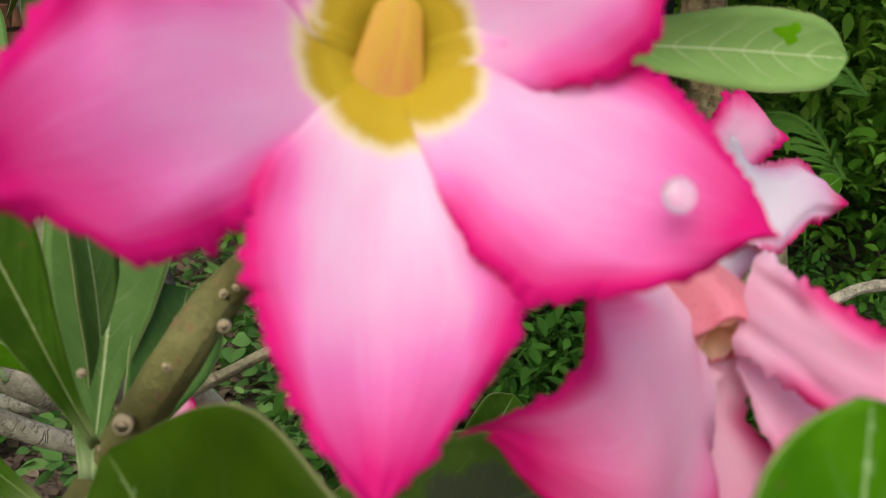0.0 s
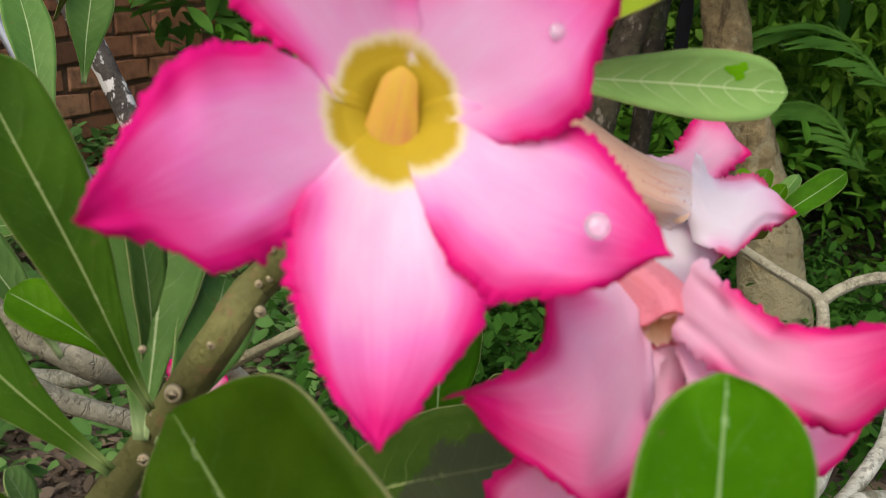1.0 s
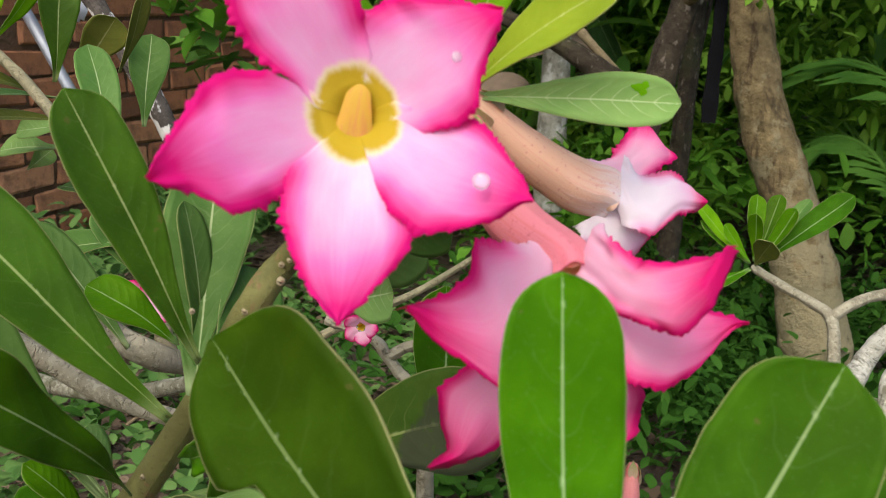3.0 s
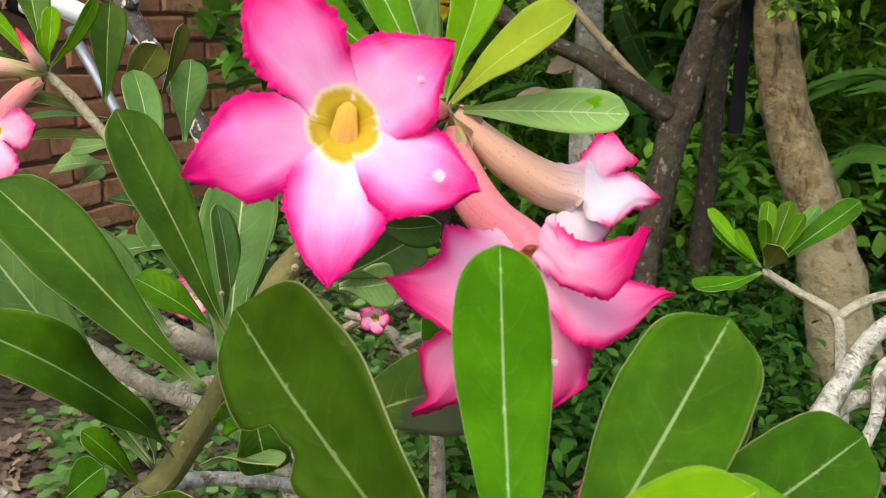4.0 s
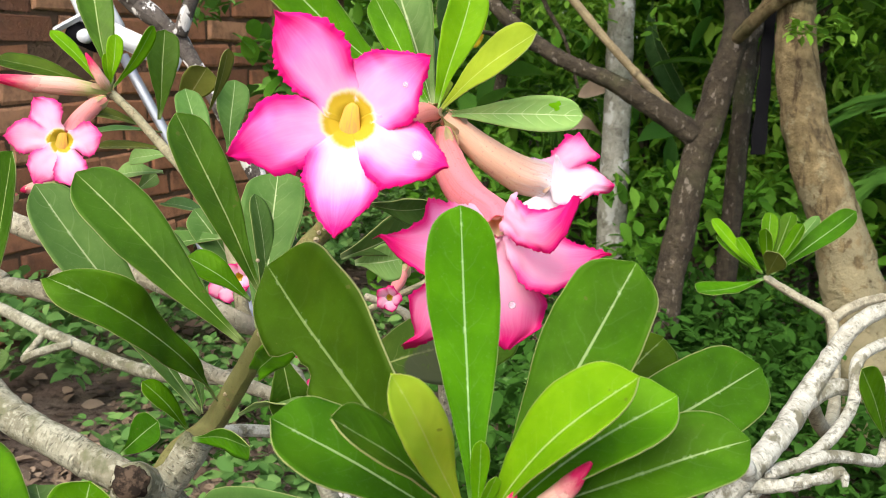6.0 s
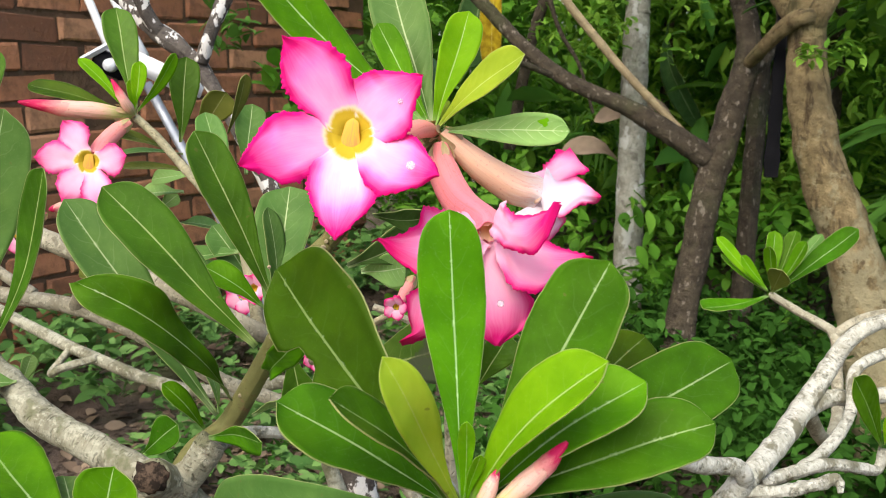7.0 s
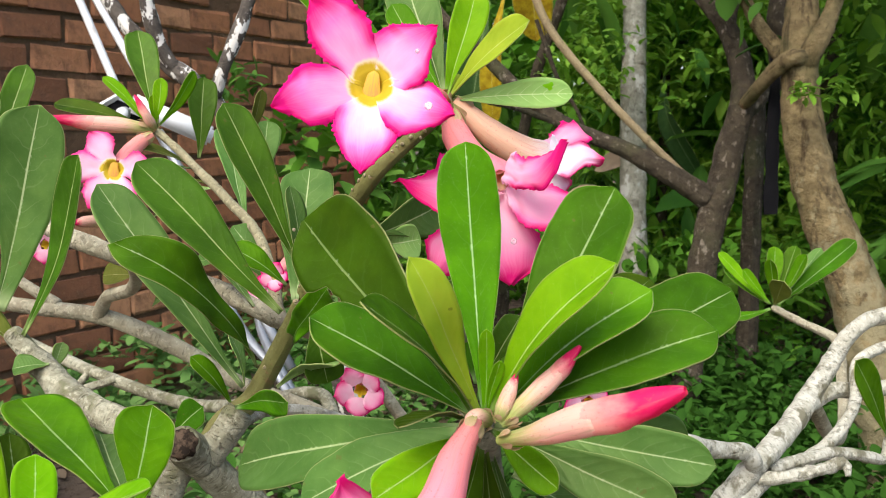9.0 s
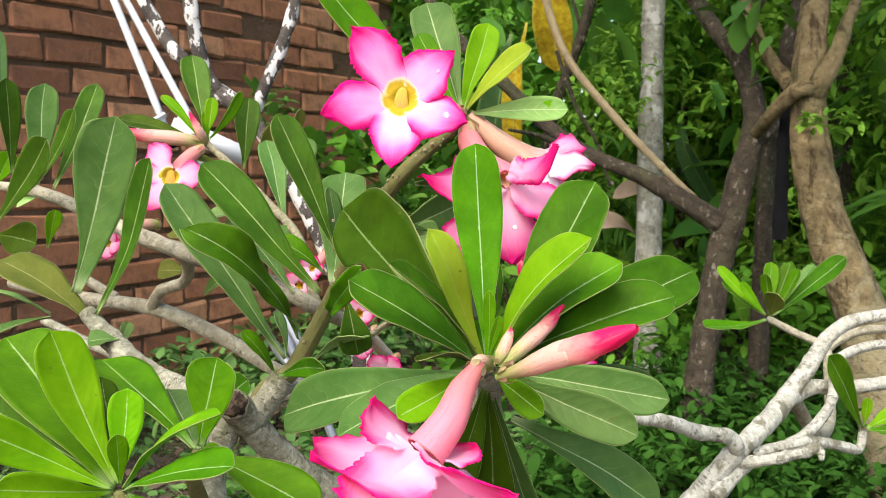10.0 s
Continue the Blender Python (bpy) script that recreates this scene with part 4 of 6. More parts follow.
rosette_leaf(R_NODE, (0.0530, 0.0380, 0.6965), 0.005, LEAF_FRESH, bend=-0.05, turn=40)
rosette_leaf(R_NODE, (0.0253, 0.0000, 0.6827), 0.012, LEAF_DARK, turn=40)

# leaves of the flowering stem
leaf(plant, (-0.0630, 0.1615, 0.7120), (-0.0950, 0.1507, 0.7912), 0.0205, LEAF_DEEP, turn=12, bend=0.04)
leaf(plant, (-0.0796, 0.1775, 0.6847), (-0.1485, 0.1629, 0.7623), 0.0285, LEAF_DEEP, turn=10, bend=0.03)
leaf(plant, (-0.1123, 0.2052, 0.6377), (-0.1949, 0.2048, 0.7492), 0.030, LEAF_GREY, turn=14, bend=0.02)
leaf(plant, (-0.0947, 0.1828, 0.6554), (-0.1280, 0.1115, 0.7318), 0.022, LEAF_RICH, turn=12, bend=0.10, fold=0.35, wave=0.45, curl=0.2)
leaf(plant, (-0.0732, 0.1851, 0.6905), (-0.0792, 0.2309, 0.7567), 0.032, LEAF_GREY, bend=0.02, turn=-8)
leaf(plant, (-0.0757, 0.1947, 0.6893), (-0.0860, 0.2150, 0.7480), 0.013, LEAF_GREY, turn=40)
leaf(plant, (-0.0698, 0.1857, 0.6888), (-0.0619, 0.2213, 0.7233), 0.022, LEAF_GREY, turn=20)
leaf(plant, (-0.1503, 0.3692, 0.6617), (-0.1817, 0.3609, 0.7110), 0.024, LEAF_GREY)
leaf(plant, (-0.0937, 0.2266, 0.6915), (-0.1249, 0.2214, 0.7133), 0.017, LEAF_MID, turn=20)
leaf(plant, (-0.1215, 0.2070, 0.6257), (-0.1382, 0.1939, 0.6558), 0.012, LEAF_MID, turn=25)
leaf(plant, (-0.1123, 0.2052, 0.6377), (-0.1183, 0.2001, 0.6684), 0.012, LEAF_PALE, turn=55)
leaf(plant, (-0.0951, 0.2098, 0.6368), (-0.0492, 0.1711, 0.6592), 0.018, LEAF_PALE, turn=-62, bend=0.05)
leaf(plant, (-0.1128, 0.1914, 0.6302), (-0.0711, 0.1598, 0.6426), 0.016, LEAF_MID, turn=60, bend=-0.05)
leaf(plant, (-0.0670, 0.1909, 0.6807), (-0.0604, 0.1948, 0.6442), 0.021, LEAF_DEEP, bend=0.1)
leaf(plant, (-0.0790, 0.1913, 0.6654), (-0.0413, 0.1382, 0.7053), 0.014, LEAF_MID, turn=55, wave=0.4)
leaf(plant, (-0.0212, 0.1845, 0.7511), (0.0086, 0.1788, 0.7526), 0.018, LEAF_GREY, turn=68)
leaf(plant, (-0.0403, 0.2060, 0.7210), (-0.0053, 0.2354, 0.7367), 0.026, LEAF_GREY, turn=45)
leaf(plant, (-0.0362, 0.2159, 0.7162), (-0.0138, 0.2198, 0.7192), 0.020, LEAF_PALE, turn=35)
leaf(plant, (-0.0405, 0.2246, 0.7205), (-0.0091, 0.2517, 0.7300), 0.02, LEAF_DARK, turn=50)
# a leaf spotted with sooty mould, a rounder one behind it, and the twigs between them
leaf(plant, (-0.0370, 0.1985, 0.6640), (0.0270, 0.1945, 0.6905), 0.036, LEAF_SOOTY, bend=0.02, fold=0.1, label="green leaf blotched with black sooty mould")
leaf(plant, (-0.183, 0.25, 0.59), (-0.159, 0.25, 0.611), 0.020, LEAF_RICH, bend=0.04)
leaf(plant, (0.0030, 0.3010, 0.6180), (-0.0010, 0.3000, 0.6975), 0.030, LEAF_RICH, bend=0.02, fold=0.12)
leaf(plant, (0.0100, 0.3080, 0.6250), (0.0300, 0.3120, 0.6600), 0.022, LEAF_DEEP, turn=20)
branch(plant, [(-0.0600, 0.3320, 0.6680), (-0.0370, 0.3300, 0.6610), (-0.0300, 0.3300, 0.6530), (-0.0240, 0.3300, 0.6450), (-0.0180, 0.3300, 0.6360), (-0.0100, 0.3400, 0.5900), TRUNK], [0.0022, 0.0026, 0.0028, 0.0028, 0.0028, 0.004, 0.010], BARK_TAN, around=12, knots=0.08)
branch(plant, [(-0.0300, 0.3300, 0.6510), (-0.0220, 0.3300, 0.6570), (-0.0140, 0.3300, 0.6610), (-0.0135, 0.3300, 0.6680)], [0.0026, 0.0026, 0.0024, 0.0018], BARK_TAN, "dead_twig", around=10, knots=0.08)
branch(plant, [(-0.1150, 0.3680, 0.6160), (-0.0680, 0.3600, 0.6490), (-0.0450, 0.3600, 0.6620), (-0.0180, 0.3600, 0.6770), (0.0060, 0.3600, 0.6940), (0.0160, 0.3600, 0.7010)], [0.0026, 0.0024, 0.0022, 0.0020, 0.0018, 0.0014], BARK_TWIG, around=10)
# leaves at the top of the flowering stem
S_NODE = Vector((0.0084, 0.1795, 0.7920))
rosette_leaf(S_NODE, (0.0515, 0.1563, 0.8262), 0.019, LEAF_LIME, turn=-22, bend=0.05, fold=0.25, off=0.002)
rosette_leaf(S_NODE, (0.0218, 0.1938, 0.8457), 0.018, LEAF_FRESH, turn=10, bend=0.02, off=0.002)
pale_leaf = rosette_leaf(S_NODE, (0.0704, 0.1721, 0.7938), 0.0150, LEAF_PALE, turn=8, bend=0.06, off=0.003)
rosette_leaf(S_NODE, (-0.0224, 0.2219, 0.8630), 0.028, LEAF_GREY, bend=0.02, off=0.002)
rosette_leaf(S_NODE, (-0.0201, 0.1895, 0.8401), 0.0145, LEAF_MID, bend=0.02, off=0.002)
rosette_leaf(S_NODE, (-0.0080, 0.2317, 0.8245), 0.014, LEAF_GREY, off=0.002)
rosette_leaf(S_NODE, (-0.0750, 0.1605, 0.8754), 0.029, LEAF_MID, turn=25, bend=-0.06, off=0.002)
rosette_leaf(S_NODE, (0.0128, 0.1933, 0.8055), 0.004, LEAF_LIME, off=0.001)

# a nibbled patch near the tip of the pale leaf, where thin bright tissue shows
mark = Vector((0.0600, 0.1810, 0.7963))
spot = min(pale_leaf.data.vertices, key=lambda v: (v.co - mark).length + (0.001 if v.normal.dot(VIEW_SIDE - v.co) < 0 else 0.0))
bite, bn = spot.co.copy(), spot.normal.copy()
bx = bn.cross(Vector((0, 0, 1))).normalized()
ring = [bite + bn * 0.0006 + (bx * math.cos(a) * 1.3 + bx.cross(bn) * math.sin(a)) * 0.0017 * (1 + 0.3 * math.sin(3 * a + 1) + 0.12 * math.sin(7 * a)) for a in [2 * math.pi * i / 24 for i in range(24)]]
mesh_object("bite_mark", [bite + bn * 0.0007, *ring], [(0, i + 1, (i + 1) % 24 + 1) for i in range(24)], LEAF_FRESH, plant, "nibbled bright green patch", [(0.3, 0.5)] * 25)
# small leaves on the far left twig
leaf(plant, spread(T_NODE, (-0.3037, 0.4677, 0.8629), 0.003), (-0.3037, 0.4677, 0.8629), 0.026, LEAF_DEEP, turn=5, bend=0.04)
leaf(plant, spread(T_NODE, (-0.3587, 0.4294, 0.8042), 0.003), (-0.3587, 0.4294, 0.8042), 0.017, LEAF_DARK, turn=25, bend=0.04)
leaf(plant, spread(T_NODE, (-0.3143, 0.4275, 0.8239), 0.003), (-0.3143, 0.4275, 0.8239), 0.012, LEAF_FRESH, turn=30, bend=0.04)
leaf(plant, spread(T_NODE, (-0.2681, 0.4356, 0.8220), 0.003), (-0.2681, 0.4356, 0.8220), 0.012, LEAF_FRESH, turn=0, bend=0.04)
leaf(plant, spread(T_NODE, (-0.2749, 0.4323, 0.8092), 0.003), (-0.2749, 0.4323, 0.8092), 0.009, LEAF_FRESH, turn=20, bend=0.04)
leaf(plant, spread(T_NODE, (-0.2515, 0.4603, 0.8282), 0.003), (-0.2515, 0.4603, 0.8282), 0.014, LEAF_FRESH, turn=55, bend=0.04)
leaf(plant, (-0.2639, 0.4877, 0.7575), (-0.2617, 0.4991, 0.8255), 0.025, LEAF_DEEP, turn=10, bend=0.04)
leaf(plant, (-0.2448, 0.4820, 0.7642), (-0.2207, 0.4817, 0.7985), 0.026, LEAF_OLIVE, turn=20, bend=0.04)
leaf(plant, (-0.2174, 0.4771, 0.7662), (-0.1971, 0.4678, 0.8128), 0.013, LEAF_OLIVE, turn=50, bend=0.04)
leaf(plant, (-0.2104, 0.4934, 0.7317), (-0.2069, 0.5032, 0.7882), 0.025, LEAF_GREY, turn=0, bend=0.04)
leaf(plant, (-0.2547, 0.4576, 0.7520), (-0.2822, 0.4041, 0.7707), 0.016, LEAF_OLIVE, turn=45, bend=0.04)
leaf(plant, (-0.2410, 0.4578, 0.7375), (-0.2789, 0.4208, 0.7425), 0.014, LEAF_OLIVE, turn=50, bend=0.04)
leaf(plant, (-0.2613, 0.4867, 0.7484), (-0.3110, 0.4672, 0.7479), 0.014, LEAF_GREY, turn=60, bend=0.04)
leaf(plant, (-0.2473, 0.4764, 0.7324), (-0.2857, 0.4787, 0.7266), 0.016, LEAF_PALE, turn=20, bend=0.04)
leaf(plant, (-0.2988, 0.5125, 0.6960), (-0.2825, 0.5177, 0.7096), 0.014, LEAF_PALE, turn=10, bend=0.04)
leaf(plant, (-0.2156, 0.4846, 0.6834), (-0.2681, 0.4965, 0.6894), 0.022, LEAF_GREY, turn=50, bend=0.04)
leaf(plant, (-0.2646, 0.4912, 0.7164), (-0.3112, 0.5021, 0.7092), 0.024, LEAF_PALE, turn=40, bend=0.04)
leaf(plant, (-0.1907, 0.4082, 0.7096), (-0.2243, 0.4488, 0.7834), 0.022, LEAF_GREY, turn=10, bend=0.04)
leaf(plant, (-0.1573, 0.3524, 0.6955), (-0.2120, 0.3603, 0.6844), 0.02, LEAF_GREY, turn=30, bend=0.04)
leaf(plant, (-0.1930, 0.3334, 0.6830), (-0.2356, 0.3426, 0.6580), 0.022, LEAF_GREY, turn=40, bend=0.04)
leaf(plant, (-0.1326, 0.2732, 0.6701), (-0.1816, 0.2877, 0.7174), 0.02, LEAF_GREY, turn=30, bend=0.04)

# leaves at the end of the left branch
leaf(plant, (-0.2755, 0.2227, 0.6736), (-0.2449, 0.2301, 0.7944), 0.043, LEAF_GREY, turn=-6, bend=-0.02)
leaf(plant, (-0.2578, 0.2200, 0.6598), (-0.2038, 0.2009, 0.7664), 0.022, LEAF_DEEP, turn=-35, bend=-0.06)
leaf(plant, (-0.2623, 0.2235, 0.6523), (-0.3262, 0.2139, 0.6956), 0.034, LEAF_OLIVE, turn=25, bend=0.06)
leaf(plant, (-0.2975, 0.2268, 0.6575), (-0.3343, 0.2103, 0.6748), 0.016, LEAF_PALE, turn=60, bend=0.05)
leaf(plant, (-0.2914, 0.2178, 0.6570), (-0.3242, 0.1892, 0.6449), 0.016, LEAF_GREY, turn=50, bend=0.05)
leaf(plant, (-0.2368, 0.2128, 0.6440), (-0.2547, 0.2038, 0.6430), 0.018, LEAF_GREY, turn=30, bend=0.05)
leaf(plant, (-0.2492, 0.2349, 0.6335), (-0.2432, 0.2378, 0.6515), 0.010, LEAF_PALE, turn=30, bend=0.0)
leaf(plant, (-0.3755, 0.3311, 0.7446), (-0.3716, 0.3395, 0.8280), 0.026, LEAF_GREY, turn=0, bend=0.0)
leaf(plant, (-0.3631, 0.3335, 0.7423), (-0.3409, 0.3667, 0.8296), 0.022, LEAF_DEEP, turn=-10, bend=-0.05)
leaf(plant, (-0.3782, 0.3305, 0.7446), (-0.3368, 0.3244, 0.8061), 0.016, LEAF_DEEP, turn=-30, bend=-0.06)
leaf(plant, (-0.3972, 0.3031, 0.7135), (-0.3333, 0.2818, 0.7821), 0.026, LEAF_DEEP, turn=-15, bend=-0.04)
leaf(plant, (-0.4103, 0.3450, 0.7536), (-0.4026, 0.3333, 0.8326), 0.02, LEAF_DEEP, turn=20, bend=0.0)
leaf(plant, (-0.4166, 0.3471, 0.7916), (-0.4088, 0.3356, 0.8720), 0.01, LEAF_PALE, turn=40, bend=0.0)
leaf(plant, (-0.4079, 0.3206, 0.7053), (-0.3637, 0.3090, 0.7000), 0.03, LEAF_DARK, turn=10, bend=0.05)
leaf(plant, (-0.3910, 0.3638, 0.6902), (-0.3854, 0.3681, 0.7232), 0.014, LEAF_FRESH, turn=20, bend=0.0)
leaf(plant, (-0.4241, 0.3412, 0.7441), (-0.4107, 0.3467, 0.7726), 0.018, LEAF_FRESH, turn=20, bend=0.0)
leaf(plant, (-0.3699, 0.3318, 0.7400), (-0.3924, 0.3260, 0.7284), 0.014, LEAF_PALE, turn=50, bend=0.0)
leaf(plant, (-0.2758, 0.3968, 0.6706), (-0.3024, 0.3911, 0.6696), 0.022, LEAF_OLIVE, turn=20, bend=0.0)
leaf(plant, (-0.2232, 0.3290, 0.7053), (-0.2647, 0.3514, 0.7099), 0.026, LEAF_OLIVE, turn=15, bend=0.0)

# the lower left rosette, bright and close
V_NODE = Vector((-0.1233, 0.0184, 0.6114))
branch(plant, [V_NODE, (-0.1208, 0.0219, 0.5879), (-0.1217, 0.0787, 0.5378), (-0.1058, 0.2378, 0.4444), TRUNK], [0.004, 0.006, 0.009, 0.012, 0.02], BARK_GREEN, "stem", "", 12)
for tip, w, m, tw, bd in (
    ((-0.1537, 0.0136, 0.6855), 0.026, LEAF_FRESH, 0, -0.03), ((-0.1751, -0.0247, 0.6531), 0.020, LEAF_FRESH, -25, -0.08), ((-0.1205, 0.0233, 0.6583), 0.017, LEAF_FRESH, 0, -0.05),
    ((-0.0720, 0.0175, 0.6503), 0.018, LEAF_FRESH, -48, 0.10), ((-0.1513, -0.0324, 0.6261), 0.017, LEAF_FRESH, -40, 0.05), ((-0.0614, 0.0076, 0.6298), 0.022, LEAF_MID, -20, 0.06),
    ((-0.2045, 0.0530, 0.6739), 0.040, LEAF_MID, 0, 0.02), ((-0.2005, 0.0306, 0.6441), 0.028, LEAF_RICH, -10, 0.03), ((-0.1517, 0.0523, 0.6558), 0.016, LEAF_DARK, 20, 0.0),
    ((-0.1176, 0.0069, 0.6414), 0.010, LEAF_FRESH, 10, 0.0), ((-0.1419, -0.0126, 0.5969), 0.02, LEAF_MID, 0, 0.05), ((-0.0854, 0.0094, 0.5930), 0.02, LEAF_MID, 0, 0.05),
):
    rosette_leaf(V_NODE, tip, w, m, 0.003, turn=tw, bend=bd)
V_TWO = Vector((-0.1082, 0.0682, 0.6160))
branch(plant, [V_TWO, (-0.1138, 0.0754, 0.5953), (-0.1199, 0.1401, 0.5318), (-0.0862, 0.2817, 0.4298)], [0.003, 0.004, 0.007, 0.010], BARK_GREEN, "stem", "", 12)
for tip, w, m, tw in (((-0.0979, 0.0718, 0.6644), 0.027, LEAF_MID, -10), ((-0.1533, 0.1218, 0.6338), 0.022, LEAF_GREY, 20), ((-0.1957, 0.1244, 0.6480), 0.034, LEAF_MID, 25), ((-0.0796, 0.0339, 0.6238), 0.014, LEAF_MID, 40), ((-0.0380, 0.0505, 0.5963), 0.028, LEAF_MID, -10)):
    rosette_leaf(V_TWO, tip, w, m, 0.003, turn=tw, bend=0.03)

# the far rosette by the trees, and the twig end beside it
for tip, w, m, tw in (
    ((0.1983, 0.8231, 0.6387), 0.016, LEAF_FRESH, 25), ((0.2039, 0.8226, 0.6204), 0.014, LEAF_MID, 40), ((0.2234, 0.8065, 0.6228), 0.012, LEAF_FRESH, 10), ((0.2651, 0.8683, 0.6410), 0.020, LEAF_MID, 20),
    ((0.2526, 0.8136, 0.6328), 0.016, LEAF_MID, -30), ((0.2889, 0.8734, 0.6410), 0.020, LEAF_RICH, -20), ((0.3129, 0.8580, 0.6410), 0.018, LEAF_GREY, -30), ((0.2917, 0.8223, 0.6375), 0.02, LEAF_MID, -40),
    ((0.3418, 0.8242, 0.6538), 0.026, LEAF_RICH, -15), ((0.1809, 0.7421, 0.5793), 0.028, LEAF_MID, 40), ((0.2622, 0.7831, 0.6135), 0.026, LEAF_OLIVE, 0),
):
    rosette_leaf(ROS_NODE, tip, w, m, 0.006, turn=tw, bend=-0.03)
for tip, w, m, tw in (((0.2598, 0.4332, 0.6096), 0.022, LEAF_MID, 20), ((0.3049, 0.5000, 0.5613), 0.009, LEAF_FRESH, 10), ((0.3352, 0.5055, 0.5515), 0.018, LEAF_FRESH, -20), ((0.3303, 0.4827, 0.5376), 0.016, LEAF_MID, -30)):
    rosette_leaf(W_NODE, tip, w, m, 0.004, turn=tw, bend=0.02)


# ---- flowers ----
def flower(centre, out, tips, width, line, radii, tube_mat, label, throat=0.0085, petal_mat=PETAL, bulge=0.06, cup=-0.16, depth=0.014, stamens=True, seed=0, ruffle=0.08, bow=0.05, up=Vector((0, 0, 1)), throat_lobe=0.18, throat_mat=None, sides=None, face=None, twist=None, outline=None):
    """A five-petalled trumpet: petals, yellow lobed throat, stamens, and a tube along line that ends at the mouth."""
    head = new("flower")
    head.parent = plant
    head["label"] = label
    c, n = Vector(centre), Vector(out).normalized()
    sheet = corolla(c, n, [Vector(t) for t in tips], throat, bow)
    for i, tip in enumerate(tips):
        if outline:
            cw, ccw = outline[i % len(outline)]
            sheet_petal(head, c, n, sheet, i, throat, cw, ccw, petal_mat[i] if isinstance(petal_mat, (tuple, list)) else petal_mat, seed + i * 1.7)
            continue
        t = Vector(tip)
        radial = t - c
        radial = (radial - n * radial.dot(n)).normalized()
        base = c + radial * (radii[-1] * 1.03 if sides else throat * 0.9) - n * (0.0040 if sides else -0.0003)
        w = width[i] if isinstance(width, (tuple, list)) else width
        petal(head, base, t, w, Vector(face or n), petal_mat[i] if isinstance(petal_mat, (tuple, list)) else petal_mat, bulge, cup, ruffle, bow, seed + i * 1.7, sides=sides[i] if sides else None, twist=twist[i] if twist else 0.14)
    first = Vector(tips[0]) - c
    ax = (first - n * first.dot(n)).normalized()
    ay = n.cross(ax)
    # throat: a short funnel whose rim tucks under the feet of the petals
    prof = ((0.03, -1.5), (0.15, -1.5), (0.30, -1.42), (0.40, -1.25), (0.50, -1.08), (0.56, -1.0)) if outline else ((0.03, -1.6), (0.35, -1.2), (0.55, -0.8), (0.68, -0.5), (0.76, -0.3), (0.80, -0.2))
    rings, around = [], 60
    for i, (r, h) in enumerate(prof):
        for j in range(around + 1):
            a = 2 * math.pi * j / around
            star = 1 + 0.03 * noise.noise(Vector((math.cos(a) * 3 + seed, math.sin(a) * 3, i)))
            if not outline:
                star += throat_lobe * (i / 5) ** 2 * math.cos(5 * a)
            rings.append(c + (ax * math.cos(a) + ay * math.sin(a)) * throat * r * star + n * depth * h)
    uvs = [(j / around, i / 5) for i in range(6) for j in range(around + 1)]
    faces = [(i * (around + 1) + j, i * (around + 1) + j + 1, (i + 1) * (around + 1) + j + 1, (i + 1) * (around + 1) + j) for i in range(5) for j in range(around)]
    mesh_object("throat", rings, faces, throat_mat or THROAT, head, "star-shaped throat", uvs)
    if stamens:
        # anthers lean together into one ridged cone with frayed lower tips
        side = n.cross(up).normalized()
        top_p, low_p = c - n * throat * 0.34 + up * throat * 0.92 - side * throat * 0.06, c - n * throat * 0.20 - up * throat * 0.86 + side * throat * 0.14
        verts, faces, uvs, na, nl = [], [], [], 40, 14
        for i in range(nl + 1):
            g = i / nl
            mid_p = top_p.lerp(low_p, g) + n * 0.0005 * math.sin(math.pi * g)
            for j in range(na + 1):
                a = math.pi * (j / na - 0.5) * 1.5
                ridge = 0.5 + 0.5 * math.cos(10 * (a / 1.5 + math.pi / 2))
                r = throat * min(1.0, math.sqrt((g + 0.004) / 0.14)) * (0.27 + 0.30 * g) * (1 + 0.10 * ridge)
                end = up * throat * 0.20 * g ** 5 * (1 - ridge)
                verts.append(mid_p + side * math.sin(a) * r + n * math.cos(a) * r * 0.24 + end)
                uvs.append((j / na, g))
        for i in range(nl):
            for j in range(na):
                q = i * (na + 1) + j
                faces.append((q, q + 1, q + na + 2, q + na + 1))
        mesh_object("anther_cone", verts, faces, ANTHER, head, "orange-tan ridged cone of anthers", uvs)
    if line:
        v = spline(line, 8)
        ring_sweep(head, "tube", v, radii, tube_mat, "", 5 if sides and not stamens else 0, 0.12)
        back = v[0]
        t0 = (v[1] - v[0]).normalized()
        s0 = t0.orthogonal().normalized()
        for j in range(5):
            d = Matrix.Rotation(2 * math.pi * j / 5, 3, t0) @ s0
            leaf(head, back + d * radii[0] * 0.8 - t0 * 0.001, back + d * radii[0] * 1.5 + t0 * 0.009, 0.004, SEPAL, face=back + d * 0.2, name="sepal", bend=0.1)
    return head


